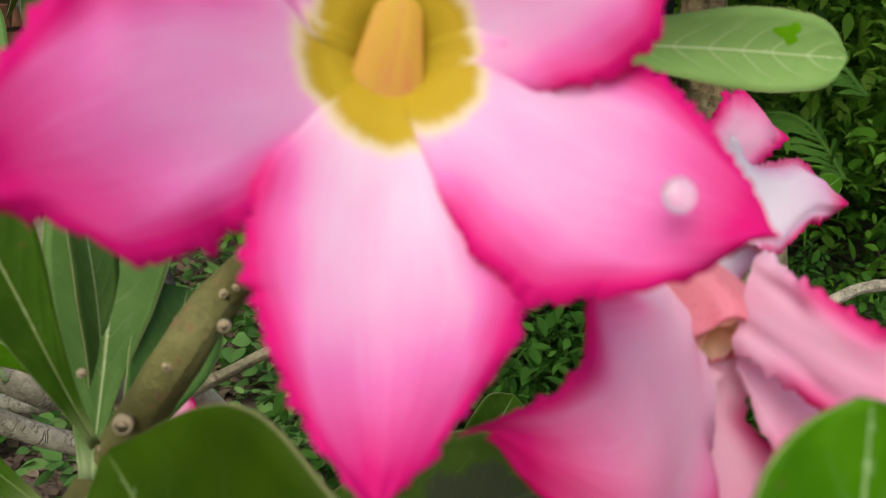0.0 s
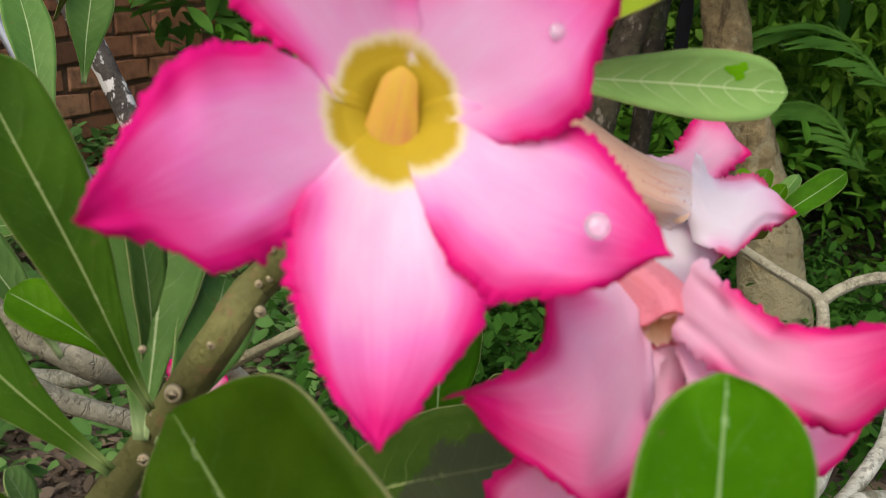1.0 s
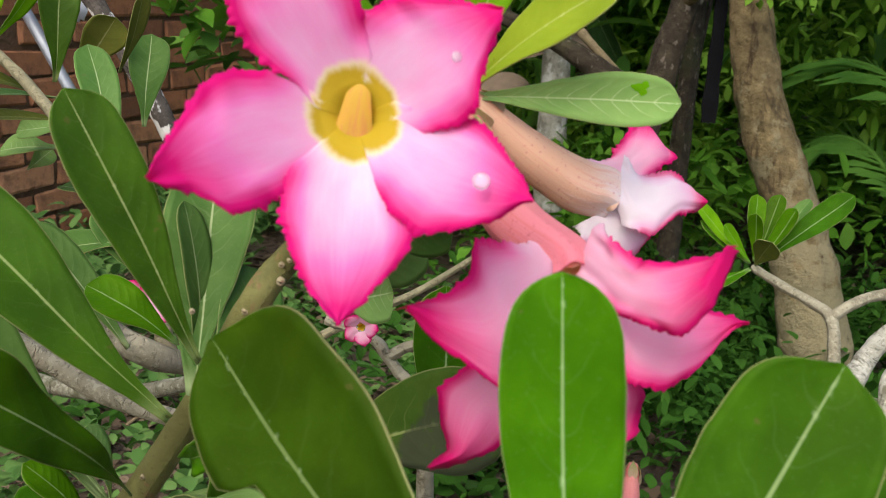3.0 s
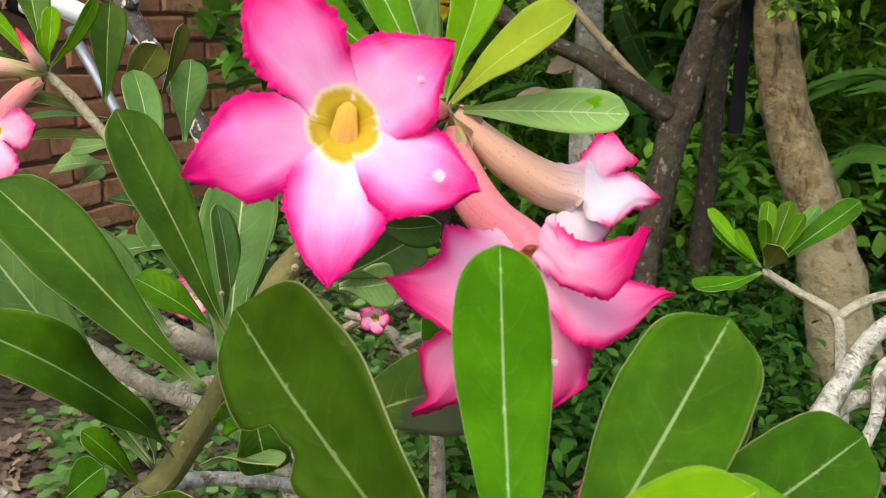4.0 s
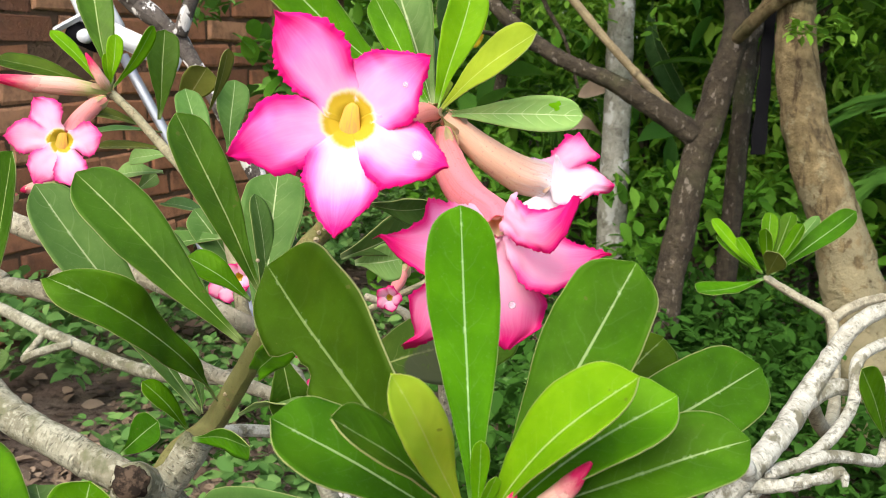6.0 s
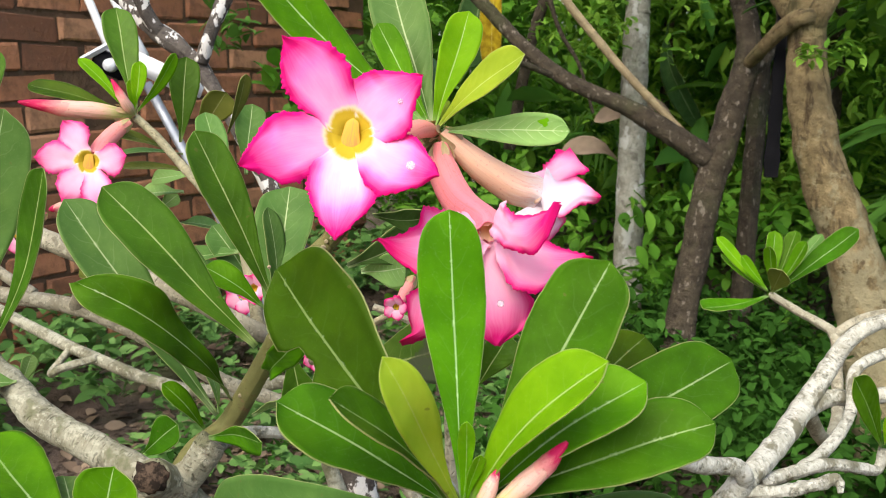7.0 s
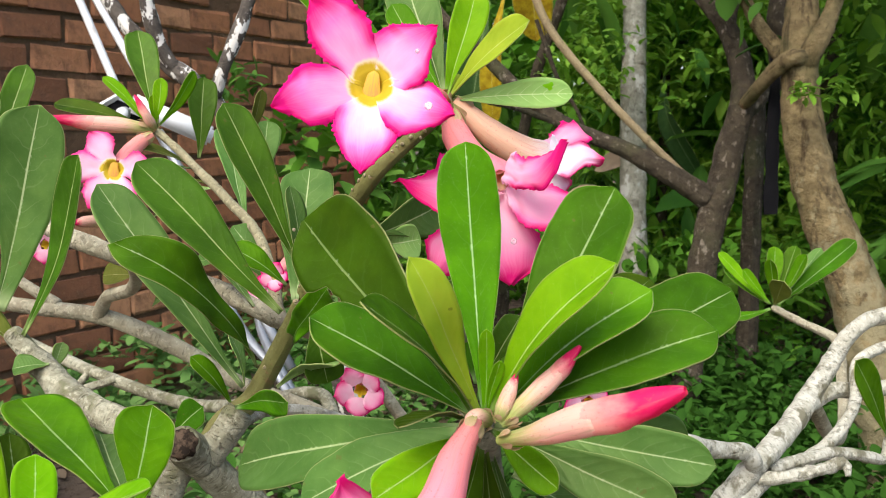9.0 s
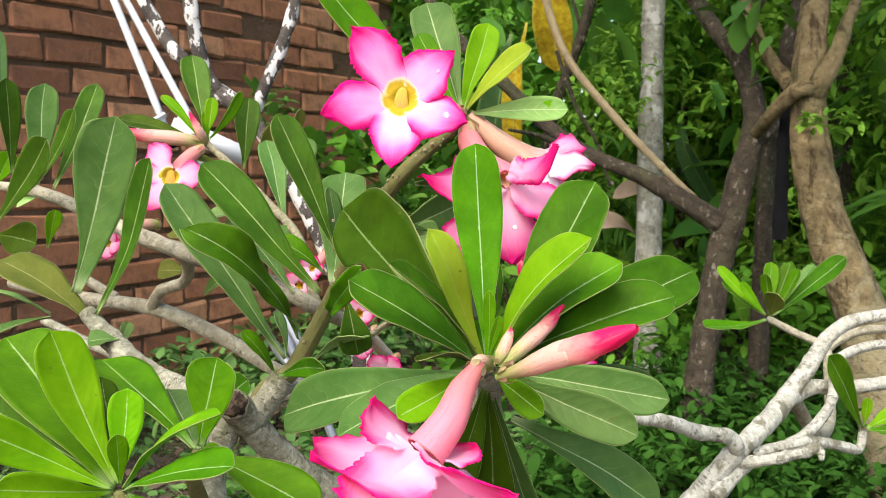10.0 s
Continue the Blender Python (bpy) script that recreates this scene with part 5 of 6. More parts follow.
C1 = Vector((-0.0061, 0.0939, 0.7961))
N1 = Vector((0.10, -0.93, 0.33))
F1_OUTLINE = (
    (((0.02, 9.0), (0.21, 11.6), (0.34, 13.6), (0.5, 14.3), (0.65, 12.5), (0.83, 7.9)), ((0.13, 6.4), (0.26, 8.6), (0.4, 10.2), (0.59, 9.8), (0.78, 6.1))),
    (((0.04, 7.4), (0.13, 11.6), (0.33, 13.7), (0.5, 13.0), (0.63, 8.6), (0.81, 4.2)), ((0.03, 12.5), (0.18, 15.3), (0.38, 14.7), (0.58, 10.9), (0.83, 4.8))),
    (((0.05, 8.0), (0.14, 11.4), (0.3, 14.8), (0.5, 15.9), (0.7, 11.6), (0.87, 6.4)), ((0.06, 6.0), (0.21, 7.6), (0.41, 9.0), (0.55, 8.9), (0.8, 4.4))),
    (((0.04, 7.6), (0.17, 11.4), (0.32, 12.7), (0.45, 12.2), (0.63, 9.8), (0.78, 6.8)), ((0.09, 8.0), (0.21, 10.4), (0.44, 12.2), (0.52, 12.6), (0.68, 9.9), (0.82, 5.4))),
    (((0.04, 9.7), (0.17, 13.6), (0.34, 15.5), (0.51, 14.4), (0.67, 10.4), (0.83, 5.1)), ((0.1, 5.8), (0.25, 7.6), (0.4, 9.7), (0.58, 10.8), (0.71, 10.2), (0.81, 4.6))),
)
FLOWER_OUTLINE = ((((0.1, 6.5), (0.3, 11.0), (0.5, 13.0), (0.68, 11.0), (0.84, 6.0)), ((0.1, 6.0), (0.3, 8.8), (0.5, 10.4), (0.68, 9.4), (0.84, 4.6))),)
flower(C1, N1, [(-0.0308, 0.0892, 0.8317), (0.0227, 0.0876, 0.8185), (0.0306, 0.0790, 0.7833), (-0.0035, 0.0633, 0.7613), (-0.0370, 0.0598, 0.7871)], 0.03, [S_NODE, (S_NODE + C1) / 2 + Vector((0.004, 0.02, 0.0)), C1 + Vector((0, 0.028, -0.008)), C1 + Vector((0, 0.016, -0.004))], [0.0028, 0.0045, 0.0062, 0.0068], TUBE_PINK, "open pink flower with white heart and yellow throat", 0.0073, (PETAL_FLUSH, PETAL, PETAL, PETAL_HEART, PETAL_FLUSH), depth=0.0034, bow=0.05, outline=F1_OUTLINE)
C2 = Vector((0.0428, 0.1255, 0.7547))
N2 = Vector((0.36, -0.80, -0.48)).normalized()
F2_SIDES = (
    (((0.4, 13.4), (0.77, 16.9), (0.95, 9.4)), ((0.12, 3.3), (0.35, -3.6), (0.66, -3.6))),
    (((0.12, 12.5), (0.31, 18.3), (0.46, 21.5), (0.66, 20.0), (0.81, 12.6), (0.9, 3.4)), ((0.05, -0.9), (0.48, -0.3), (0.81, -0.5))),
    (((0.22, 8.0), (0.47, 10.8), (0.78, 8.3)), ((0.25, 4.5), (0.43, 11.1), (0.65, 14.7), (0.86, 11.1))),
    (((0.35, -0.1), (0.68, 7.0), (0.82, 2.3), (0.87, -2.1)), ((0.39, 8.7), (0.59, 12.4), (0.79, 9.1))),
    (((0.11, 5.7), (0.5, 8.6), (0.59, 2.3), (0.78, -0.2)), ((0.1, 12.0), (0.48, 22.0), (0.69, 20.6), (0.87, 9.6))),
)
flower(C2, N2, [(0.0711, 0.0936, 0.7738), (0.0843, 0.1224, 0.7482), (0.0481, 0.1126, 0.7121), (0.0108, 0.1009, 0.7151), (0.0069, 0.0850, 0.7592)], 0.034, [S_NODE + Vector((0.004, -0.004, -0.006)), (0.0156, 0.1674, 0.7753), (0.0272, 0.1454, 0.7637), C2 - N2 * 0.007, C2 - N2 * 0.001], [0.0036, 0.0070, 0.0074, 0.0066, 0.0058], TUBE_ROSE, "pink flower with a speckled rosy tube", 0.0056, PETAL_SOFT, ruffle=0.10, bow=0.07, seed=11, stamens=False, depth=0.006, throat_mat=THROAT_PEACH, sides=F2_SIDES, face=(0.05, -0.90, 0.38), twist=(0.1, 0.45, 0.1, 0.0, 0.0))
C3 = Vector((0.0574, 0.1953, 0.7611))
N3 = Vector((0.82, 0.22, -0.5)).normalized()
F3_SIDES = (
    (((0.44, 10.6), (0.76, 13.1), (0.91, 6.2)), ((0.23, 2.1), (0.64, 2.3))),
    (((0.16, 13.4), (0.43, 14.1), (0.67, 6.2)), ((0.23, 2.5), (0.56, 5.7))),
    (((0.27, 7.0), (0.73, 7.5)), ((0.4, 9.0), (0.72, 11.5))),
)
flower(C3, N3, [(0.0683, 0.2257, 0.7825), (0.0853, 0.1941, 0.7626), (0.0615, 0.1888, 0.7405)], 0.026, [S_NODE + Vector((0.004, 0.0, 0.0)), (0.0292, 0.1850, 0.7765), (0.0440, 0.1908, 0.7667), C3 - N3 * 0.006, C3 - N3 * 0.001], [0.0034, 0.0068, 0.0082, 0.0080, 0.0072], TUBE_PEACH, "pink flower in profile with a long peach tube", 0.0092, (PETAL_SOFT, PETAL_WHITE, PETAL_WHITE), stamens=False, seed=23, ruffle=0.12, depth=0.010, throat_mat=THROAT_PEACH, sides=F3_SIDES, face=(0.12, -0.86, 0.5), twist=(0.0, 0.1, 0.0), bow=0.1)
C4 = Vector((-0.2774, 0.3698, 0.7524))
flower(C4, Vector((0.25, -0.93, 0.1)), [(-0.2973, 0.3721, 0.7809), (-0.2465, 0.3673, 0.7574), (-0.2617, 0.3591, 0.7233), (-0.2953, 0.3633, 0.7238), (-0.3220, 0.3735, 0.7538)], 0.030, [(-0.2697, 0.4179, 0.7778), (-0.2765, 0.4105, 0.7717), (-0.2787, 0.3931, 0.7623), C4 + Vector((0.002, 0.006, 0))], [0.003, 0.006, 0.0065, 0.008], TUBE_PINK, "small open pink flower with yellow throat", 0.0078, PETAL_BLUSH, seed=31, depth=0.006, outline=FLOWER_OUTLINE)
C5 = Vector((0.0316, -0.0170, 0.6496))
flower(C5, Vector((-0.35, -0.28, -0.9)), [(0.0072, -0.0103, 0.6682), (-0.0029, -0.0545, 0.6569), (0.0353, -0.0842, 0.6360), (0.0721, -0.0449, 0.6433), (0.0502, -0.0029, 0.6490)], (0.046, 0.058, 0.060, 0.058, 0.040), [(0.0444, 0.0342, 0.6753), (0.0410, 0.0124, 0.6688), (0.0394, -0.0072, 0.6605), C5], [0.0026, 0.0058, 0.0072, 0.0086], TUBE_ROSE, "open pink flower hanging below the rosette", 0.0062, PETAL_SOFT, stamens=False, seed=41, bow=0.12, ruffle=0.05, cup=-0.06, bulge=0.14, depth=0.008, throat_mat=THROAT_PEACH)
# blooms half hidden behind the stems
for cc, rr, sd in (((-0.0942, 0.3767, 0.5895), 0.020, 51), ((0.0767, 0.2317, 0.6277), 0.014, 61), ((-0.3464, 0.3840, 0.6942), 0.015, 71), ((-0.1221, 0.4071, 0.6076), 0.012, 91), ((-0.1240, 0.2887, 0.6871), 0.010, 101), ((-0.0920, 0.3000, 0.6530), 0.013, 111), ((-0.0375, 0.3000, 0.6770), 0.008, 131), ((-0.1568, 0.3498, 0.6661), 0.013, 121)):
    q = Vector(cc)
    flower(q, (0.05, -0.9, 0.1), [q + Vector((math.sin(a + sd) * rr, -0.004, math.cos(a + sd) * rr)) for a in (0, 1.26, 2.51, 3.77, 5.03)], rr * 0.95, [q + Vector((0.004, 0.03, 0.012)), q + Vector((0.002, 0.018, 0.006)), q + Vector((0, 0.004, 0))], [0.002, 0.004, rr * 0.28], TUBE_PINK, "small pink bloom half hidden among stems", rr * 0.28, PETAL_SOFT, stamens=False, seed=sd, depth=rr * 0.3)


def bud(points, radii, split, label="tight flower bud"):
    """A furled bud: green-peach lower tube, and magenta petal tips wound in a spiral."""
    head = new("flower_bud")
    head.parent = plant
    head["label"] = label
    v = spline(points, 12)
    cut = int(len(v) * split)
    n = len(v)

    def r_at(i):
        f = i / (n - 1) * (len(radii) - 1)
        k2 = min(int(f), len(radii) - 2)
        return radii[k2] + (radii[k2 + 1] - radii[k2]) * (f - k2)

    lo = v[: cut + 2]
    ring_sweep(head, "bud_tube", lo, [r_at(i) for i in range(len(lo))], BUD_BASE, "peach bud tube")
    hi = v[max(0, cut - 2):]
    fr = frames(hi)
    verts, uvs, faces = [], [], []
    around = 24
    for i, (p, (t, s, u)) in enumerate(zip(hi, fr)):
        g = i / (len(hi) - 1)
        for j in range(around + 1):
            a = 2 * math.pi * j / around
            saw = ((a / (2 * math.pi) * 3 + g * 0.9) % 1.0) - 0.5
            r = r_at(max(0, cut - 2) + i) * (0.975 + (0.065 + 0.18 * saw) * min(1.0, g * 5))
            verts.append(p + (s * math.cos(a) + u * math.sin(a)) * r)
            uvs.append((j / around, g))
    for i in range(len(hi) - 1):
        for j in range(around):
            a = i * (around + 1) + j
            faces.append((a, a + 1, a + around + 2, a + around + 1))
    mesh_object("bud_tip", verts, faces, BUD_TIP, head, "magenta furled tip", uvs)
    t0 = (v[1] - v[0]).normalized()
    s0 = t0.orthogonal().normalized()
    for j in range(5):
        d = Matrix.Rotation(2 * math.pi * j / 5, 3, t0) @ s0
        leaf(head, v[0] + d * radii[0] * 0.6, v[0] + d * radii[1] * 1.25 + t0 * (v[-1] - v[0]).length * 0.16, radii[1] * 0.9, SEPAL, face=v[0] + d * 0.2, name="sepal", bend=0.08)
    return head


bud([(0.0543, 0.0257, 0.6718), (0.0681, 0.0089, 0.6799), (0.0830, -0.0026, 0.6884), (0.0987, -0.0089, 0.6947), (0.1132, -0.0144, 0.7023)], [0.0018, 0.0028, 0.0045, 0.0054, 0.0053, 0.0042, 0.0012], 0.56, "large peach flower bud with furled magenta tip")
bud([(0.0535, 0.0360, 0.6741), (0.0631, 0.0389, 0.6828), (0.0727, 0.0417, 0.6920), (0.0807, 0.0423, 0.7018)], [0.0016, 0.0032, 0.0038, 0.0030, 0.0006], 0.66, "small green and pink flower bud")
bud([(0.0529, 0.0360, 0.6753), (0.0552, 0.0372, 0.6828), (0.0587, 0.0388, 0.6920)], [0.0018, 0.0032, 0.0026, 0.0005], 0.8, "small brownish bud bract")
bud([(0.0470, 0.0448, 0.6725), (0.0445, 0.0364, 0.6762), (0.0421, 0.0286, 0.6751)], [0.0025, 0.0034, 0.003, 0.001], 0.9, "stubby pink flower stalk")
bud([T_NODE + Vector((0, -0.003, 0)), (-0.2947, 0.4196, 0.7851), (-0.3206, 0.4051, 0.7881), (-0.3467, 0.3958, 0.7922)], [0.002, 0.0052, 0.0066, 0.0060, 0.004, 0.0008], 0.62, "long pale pink flower bud")
bud([T_NODE, (-0.2769, 0.4241, 0.7923), (-0.2845, 0.4202, 0.8092)], [0.002, 0.0042, 0.0032, 0.0006], 0.6, "small upright flower bud")
bud([(-0.3339, 0.4560, 0.7057), (-0.3426, 0.4443, 0.7068), (-0.3509, 0.4324, 0.7064)], [0.0028, 0.0052, 0.0048, 0.001], 0.8, "faded pink bud on a bare branch")
for tip in ((0.0190, 0.3560, 0.6900), (0.0240, 0.3560, 0.6840), (0.0210, 0.3550, 0.6750), (0.0290, 0.3570, 0.6900), (0.0270, 0.3560, 0.6770), (0.0120, 0.3560, 0.6920)):
    foot = Vector((0.0160, 0.3600, 0.7010))
    bud([foot, foot.lerp(Vector(tip), 0.5) + Vector((0.002, 0, 0.002)), tip], [0.0012, 0.0032, 0.0034, 0.0010], 0.4, "small drooping pink flower bud")


def drop(p, out, r, flat=0.6):
    """A bead of rain sitting on a surface, part white to imitate its glint."""
    bm = bmesh.new()
    bmesh.ops.create_uvsphere(bm, u_segments=16, v_segments=10, radius=r)
    o, d = Vector(p), Vector(out).normalized()
    q = Vector((0, 0, 1)).rotation_difference(d).to_matrix().to_4x4()
    bmesh.ops.transform(bm, matrix=Matrix.Translation(o + d * r * 0.45) @ q @ Matrix.Diagonal((1, 1, flat, 1)), verts=bm.verts)
    ob = part("raindrop", bm, DROP, None)
    return tagged(ob, "raindrop clinging to a petal, whitened for its glint", "raindrop", "raindrops on the flowers")


drop((0.0204, 0.0775, 0.7867), (0.2, -0.9, 0.3), 0.0017)
drop((0.0141, 0.0892, 0.8087), (0.2, -0.9, 0.3), 0.0011, 0.5)
drop((0.0563, 0.1938, 0.7485), (0.0, -0.9, -0.1), 0.0012)
drop((0.0503, 0.1043, 0.7315), (0.1, -0.95, 0.1), 0.0014, 0.5)

# ---- the garden ----
def ground_height(x, y):
    return 0.03 * noise.noise(Vector((x * 0.9, y * 0.9, 0))) + 0.012 * noise.noise(Vector((x * 5, y * 5, 3))) - 0.02


def build_ground():
    steps = [-400, -120, -40, -15, -8, -5] + [-4 + 0.1 * i for i in range(91)] + [6, 8, 15, 40, 120, 400]
    ys = [-400, -120, -40, -15, -8, -5] + [-3 + 0.1 * i for i in range(101)] + [8, 11, 18, 40, 120, 400]
    verts = [(x, y, ground_height(x, y) if abs(x) < 9 and abs(y) < 11 else -0.02) for y in ys for x in steps]
    w = len(steps)
    faces = [(j * w + i, j * w + i + 1, (j + 1) * w + i + 1, (j + 1) * w + i) for j in range(len(ys) - 1) for i in range(w - 1)]
    return tagged(mesh_object("ground", verts, faces, SOIL), "dark garden soil strewn with dead leaves", "ground", kind="structure")


build_ground()

# brick wall: it runs away from the viewer; s is metres along it from a mark, h is height
WALL_P, WALL_D = Vector((-1.467, 1.999, 0)), Vector((0.2961, 0.9552, 0))
WALL_N = Vector((0.9552, -0.2961, 0))
WALL_END, WALL_START, WALL_TOP = 1.72, -4.0, 2.3
COURSE, LENGTH, JOINT_W = 0.079, 0.205, 0.0115


def wall_core():
    """The mud mortar body, a little behind the brick faces."""
    bm = bmesh.new()
    a, b = WALL_P + WALL_D * WALL_START, WALL_P + WALL_D * WALL_END
    q = [a - WALL_N * 0.008, b - WALL_N * 0.008, b - WALL_N * 0.21, a - WALL_N * 0.21]
    lo = [bm.verts.new((p.x, p.y, -0.1)) for p in q]
    hi = [bm.verts.new((p.x, p.y, WALL_TOP)) for p in q]
    bm.faces.new(lo[::-1])
    bm.faces.new(hi)
    for i in range(4):
        bm.faces.new((lo[i], lo[(i + 1) % 4], hi[(i + 1) % 4], hi[i]))
    ob = part("wall_brick", bm, MORTAR, None, smooth=False)
    return tagged(ob, "old red-brown brick wall with recessed mud joints and moss", "wall", kind="structure")


wall = wall_core()

# tall trees behind; each has trunk, limbs and unseen leaves added overhead for shade
def tree(label, lines, material, shade_at, shade_size, shade_n, leaf_size, leaf_mat, seed):
    ob = thing("tree", label, "tree", "garden trees")
    for i, (pts, rad) in enumerate(lines):
        branch(ob, pts, rad, material, "trunk" if i == 0 else "limb", "", 48 if i == 0 else 24, 0.13, 13.0 if i == 0 else 20.0, 28)
    rng = np.random.default_rng(seed)
    # out of view: leaf mass put in the sun's way to darken the trunks
    c = rng.normal(0, 1, (shade_n // 60, 3)) * np.array(shade_size) + np.array(shade_at)
    places = clumps(seed, c, leaf_size * 3.5, 60)
    cr = stuff_leaves("shade_crown", places, rng.uniform(0.6, 1.2, len(places)) * leaf_size, leaf_mat, "", "", seed, 0.7)
    del cr["kind"]
    cr.parent = ob
    return ob


DARK_TRUNK = ([(0.1710, 1.8526, -0.1639), (0.2093, 1.9097, 0.0349), (0.2444, 1.9614, 0.2949), (0.2794, 1.9895, 0.5213), (0.3133, 2.0101, 0.6677), (0.3498, 2.0312, 0.8142), (0.3570, 2.0606, 0.8953), (0.3247, 2.0946, 1.0058), (0.2451, 2.1397, 1.1221), (0.1622, 2.2406, 1.2962), (0.0213, 2.4512, 1.6827)], [0.048, 0.038, 0.033, 0.034, 0.034, 0.029, 0.028, 0.023, 0.02, 0.018, 0.012])
DARK_LIMB = ([(0.2776, 1.9982, 0.6211), (0.1823, 1.9834, 0.6811), (0.0895, 1.9891, 0.7341), (-0.0320, 1.9987, 0.7854), (-0.1458, 2.0331, 0.8650), (-0.2507, 2.0714, 0.9664), (-0.3594, 2.1086, 1.0646), (-0.4581, 2.1502, 1.1888), (-0.5614, 2.1968, 1.3777)], [0.029, 0.024, 0.0195, 0.017, 0.0165, 0.016, 0.015, 0.014, 0.012])
DARK_LIMB_TWO = ([(0.3469, 2.0324, 0.8042), (0.4040, 2.1100, 0.8580), (0.4580, 2.2000, 0.9160), (0.4560, 2.2200, 1.0300), (0.4720, 2.2500, 1.1170), (0.4910, 2.3000, 1.1800), (0.5030, 2.3500, 1.2750), (0.53, 2.45, 1.50)], [0.022, 0.025, 0.028, 0.028, 0.026, 0.024, 0.022, 0.016])
DARK_LIMB_THREE = ([(0.3249, 2.0934, 0.9922), (0.3546, 2.1616, 1.1082), (0.4186, 2.2924, 1.2673), (0.4706, 2.4299, 1.5283)], [0.014, 0.012, 0.010, 0.008])
DARK_SPUR = ([(-0.0732, 2.0015, 0.7991), (-0.1473, 1.9267, 0.8275), (-0.1986, 1.8141, 0.8375)], [0.008, 0.006, 0.003])
tree("slender dark-barked garden tree with a long side limb", [DARK_TRUNK, DARK_LIMB, DARK_LIMB_TWO, DARK_LIMB_THREE, DARK_SPUR], BARK_DARK, (0.60, 1.45, 2.0), (0.30, 0.25, 0.16), 2400, 0.075, SHRUB, 3)
BROWN_TRUNK = ([(0.6894, 1.7093, -0.1302), (0.6572, 1.7392, 0.0480), (0.6146, 1.7795, 0.2510), (0.5651, 1.8166, 0.4361), (0.5006, 1.8387, 0.6032), (0.4653, 1.8650, 0.7490), (0.4555, 1.9062, 0.8857), (0.4650, 1.9500, 1.0510), (0.4770, 1.9900, 1.1300), (0.4970, 2.1000, 1.2790), (0.5200, 2.3000, 1.6000)], [0.090, 0.074, 0.065, 0.055, 0.048, 0.043, 0.040, 0.034, 0.031, 0.028, 0.024])
BROWN_LIMB = ([(0.4560, 1.9050, 0.8900), (0.4780, 1.8800, 0.9430), (0.5070, 1.9000, 0.9950), (0.5390, 1.9500, 1.0740), (0.5650, 2.0000, 1.1300), (0.5990, 2.1000, 1.2230), (0.66, 2.25, 1.42)], [0.024, 0.023, 0.019, 0.0145, 0.013, 0.012, 0.009])
BROWN_CROSS = ([(0.4640, 1.8950, 0.9200), (0.4340, 1.8560, 0.9220), (0.4010, 1.8900, 0.8980), (0.3750, 1.9400, 0.8620), (0.3560, 2.0100, 0.8300)], [0.017, 0.018, 0.017, 0.015, 0.014])
BROWN_LIMB_TWO = ([(0.4450, 1.9200, 0.9000), (0.4280, 1.9600, 0.9350), (0.3880, 2.0100, 0.9970), (0.3580, 2.0500, 1.0660), (0.3340, 2.1000, 1.1540), (0.3230, 2.1500, 1.2440), (0.30, 2.25, 1.42)], [0.020, 0.019, 0.016, 0.014, 0.013, 0.012, 0.009])
tree("thick brown garden tree leaning, rough weathered bark", [BROWN_TRUNK, BROWN_LIMB, BROWN_CROSS, BROWN_LIMB_TWO], BARK_BROWN, (1.1, 2.2, 2.3), (0.8, 0.6, 0.25), 3000, 0.09, LIGHT, 5)

# pale palm trunk further back
palm = thing("palm_tree", "tall straight palm with a pale ringed trunk", "tree", "garden trees")
branch(palm, [(0.1222, 2.7285, -0.0120), (0.1179, 2.7751, 0.5085), (0.1155, 2.8123, 0.9213), (0.1176, 2.8455, 1.2803), (0.1172, 2.9600, 2.5367)], [0.050, 0.042, 0.038, 0.036, 0.036], BARK_PALM, "trunk", "", 24, 0.10, 14.0, 24, 0.0)

for h in (0.42, 0.60, 0.83, 0.98, 1.2):
    foot, top = Vector((0.1179, 2.7751, 0.5085)), Vector((0.1176, 2.8455, 1.2803))
    p = foot.lerp(top, (h - foot.z) / (top.z - foot.z))
    branch(palm, [p - Vector((0, 0, 0.006)), p, p + Vector((0, 0, 0.006))], [0.0365, 0.0390, 0.0365], BARK_PALM, "ring_scar", "", 24, 0.10, 14, 2)

# slim trunks and canes among the trees
for pts, rad, lab in (
    ([(-0.1477, 1.9607, 1.2004), (-0.0855, 1.9575, 1.0206), (0.0350, 1.9691, 0.8675), (0.1417, 1.9815, 0.7543), (0.2440, 2.0148, 0.6562)], [0.0092, 0.0098, 0.0098, 0.0094, 0.0085], "weathered bamboo cane propped against a tree"),
):
    cane = thing("bamboo_cane", lab, "pole")
    branch(cane, pts, rad, BAMBOO, "cane", "", 14, 0.03, 20)
    for i in range(1, 4):
        p = Vector(pts[i])
        d = (Vector(pts[i + 1]) - p).normalized()
        branch(cane, [p - d * 0.006, p, p + d * 0.006], [0.0098, 0.0108, 0.0098], BAMBOO, "node_ring", "", 14, 0.0, 1, 3)
def sapling(pts, rad):
    s = thing("sapling", "slim bare sapling stem in the shade", "tree", "slim saplings")
    branch(s, pts, rad, BARK_DARK, "trunk", "", 10, 0.1, 15)
    fork, lean = Vector(pts[1]), Vector((0.03, 0.05, 0.16)) if len(pts) % 2 else Vector((-0.04, 0.03, 0.14))
    branch(s, [fork, fork + lean, fork + lean * 2.2], [rad[1] * 0.4, rad[1] * 0.3, rad[1] * 0.12], BARK_DARK, "twig", "", 8, 0.1, 20)


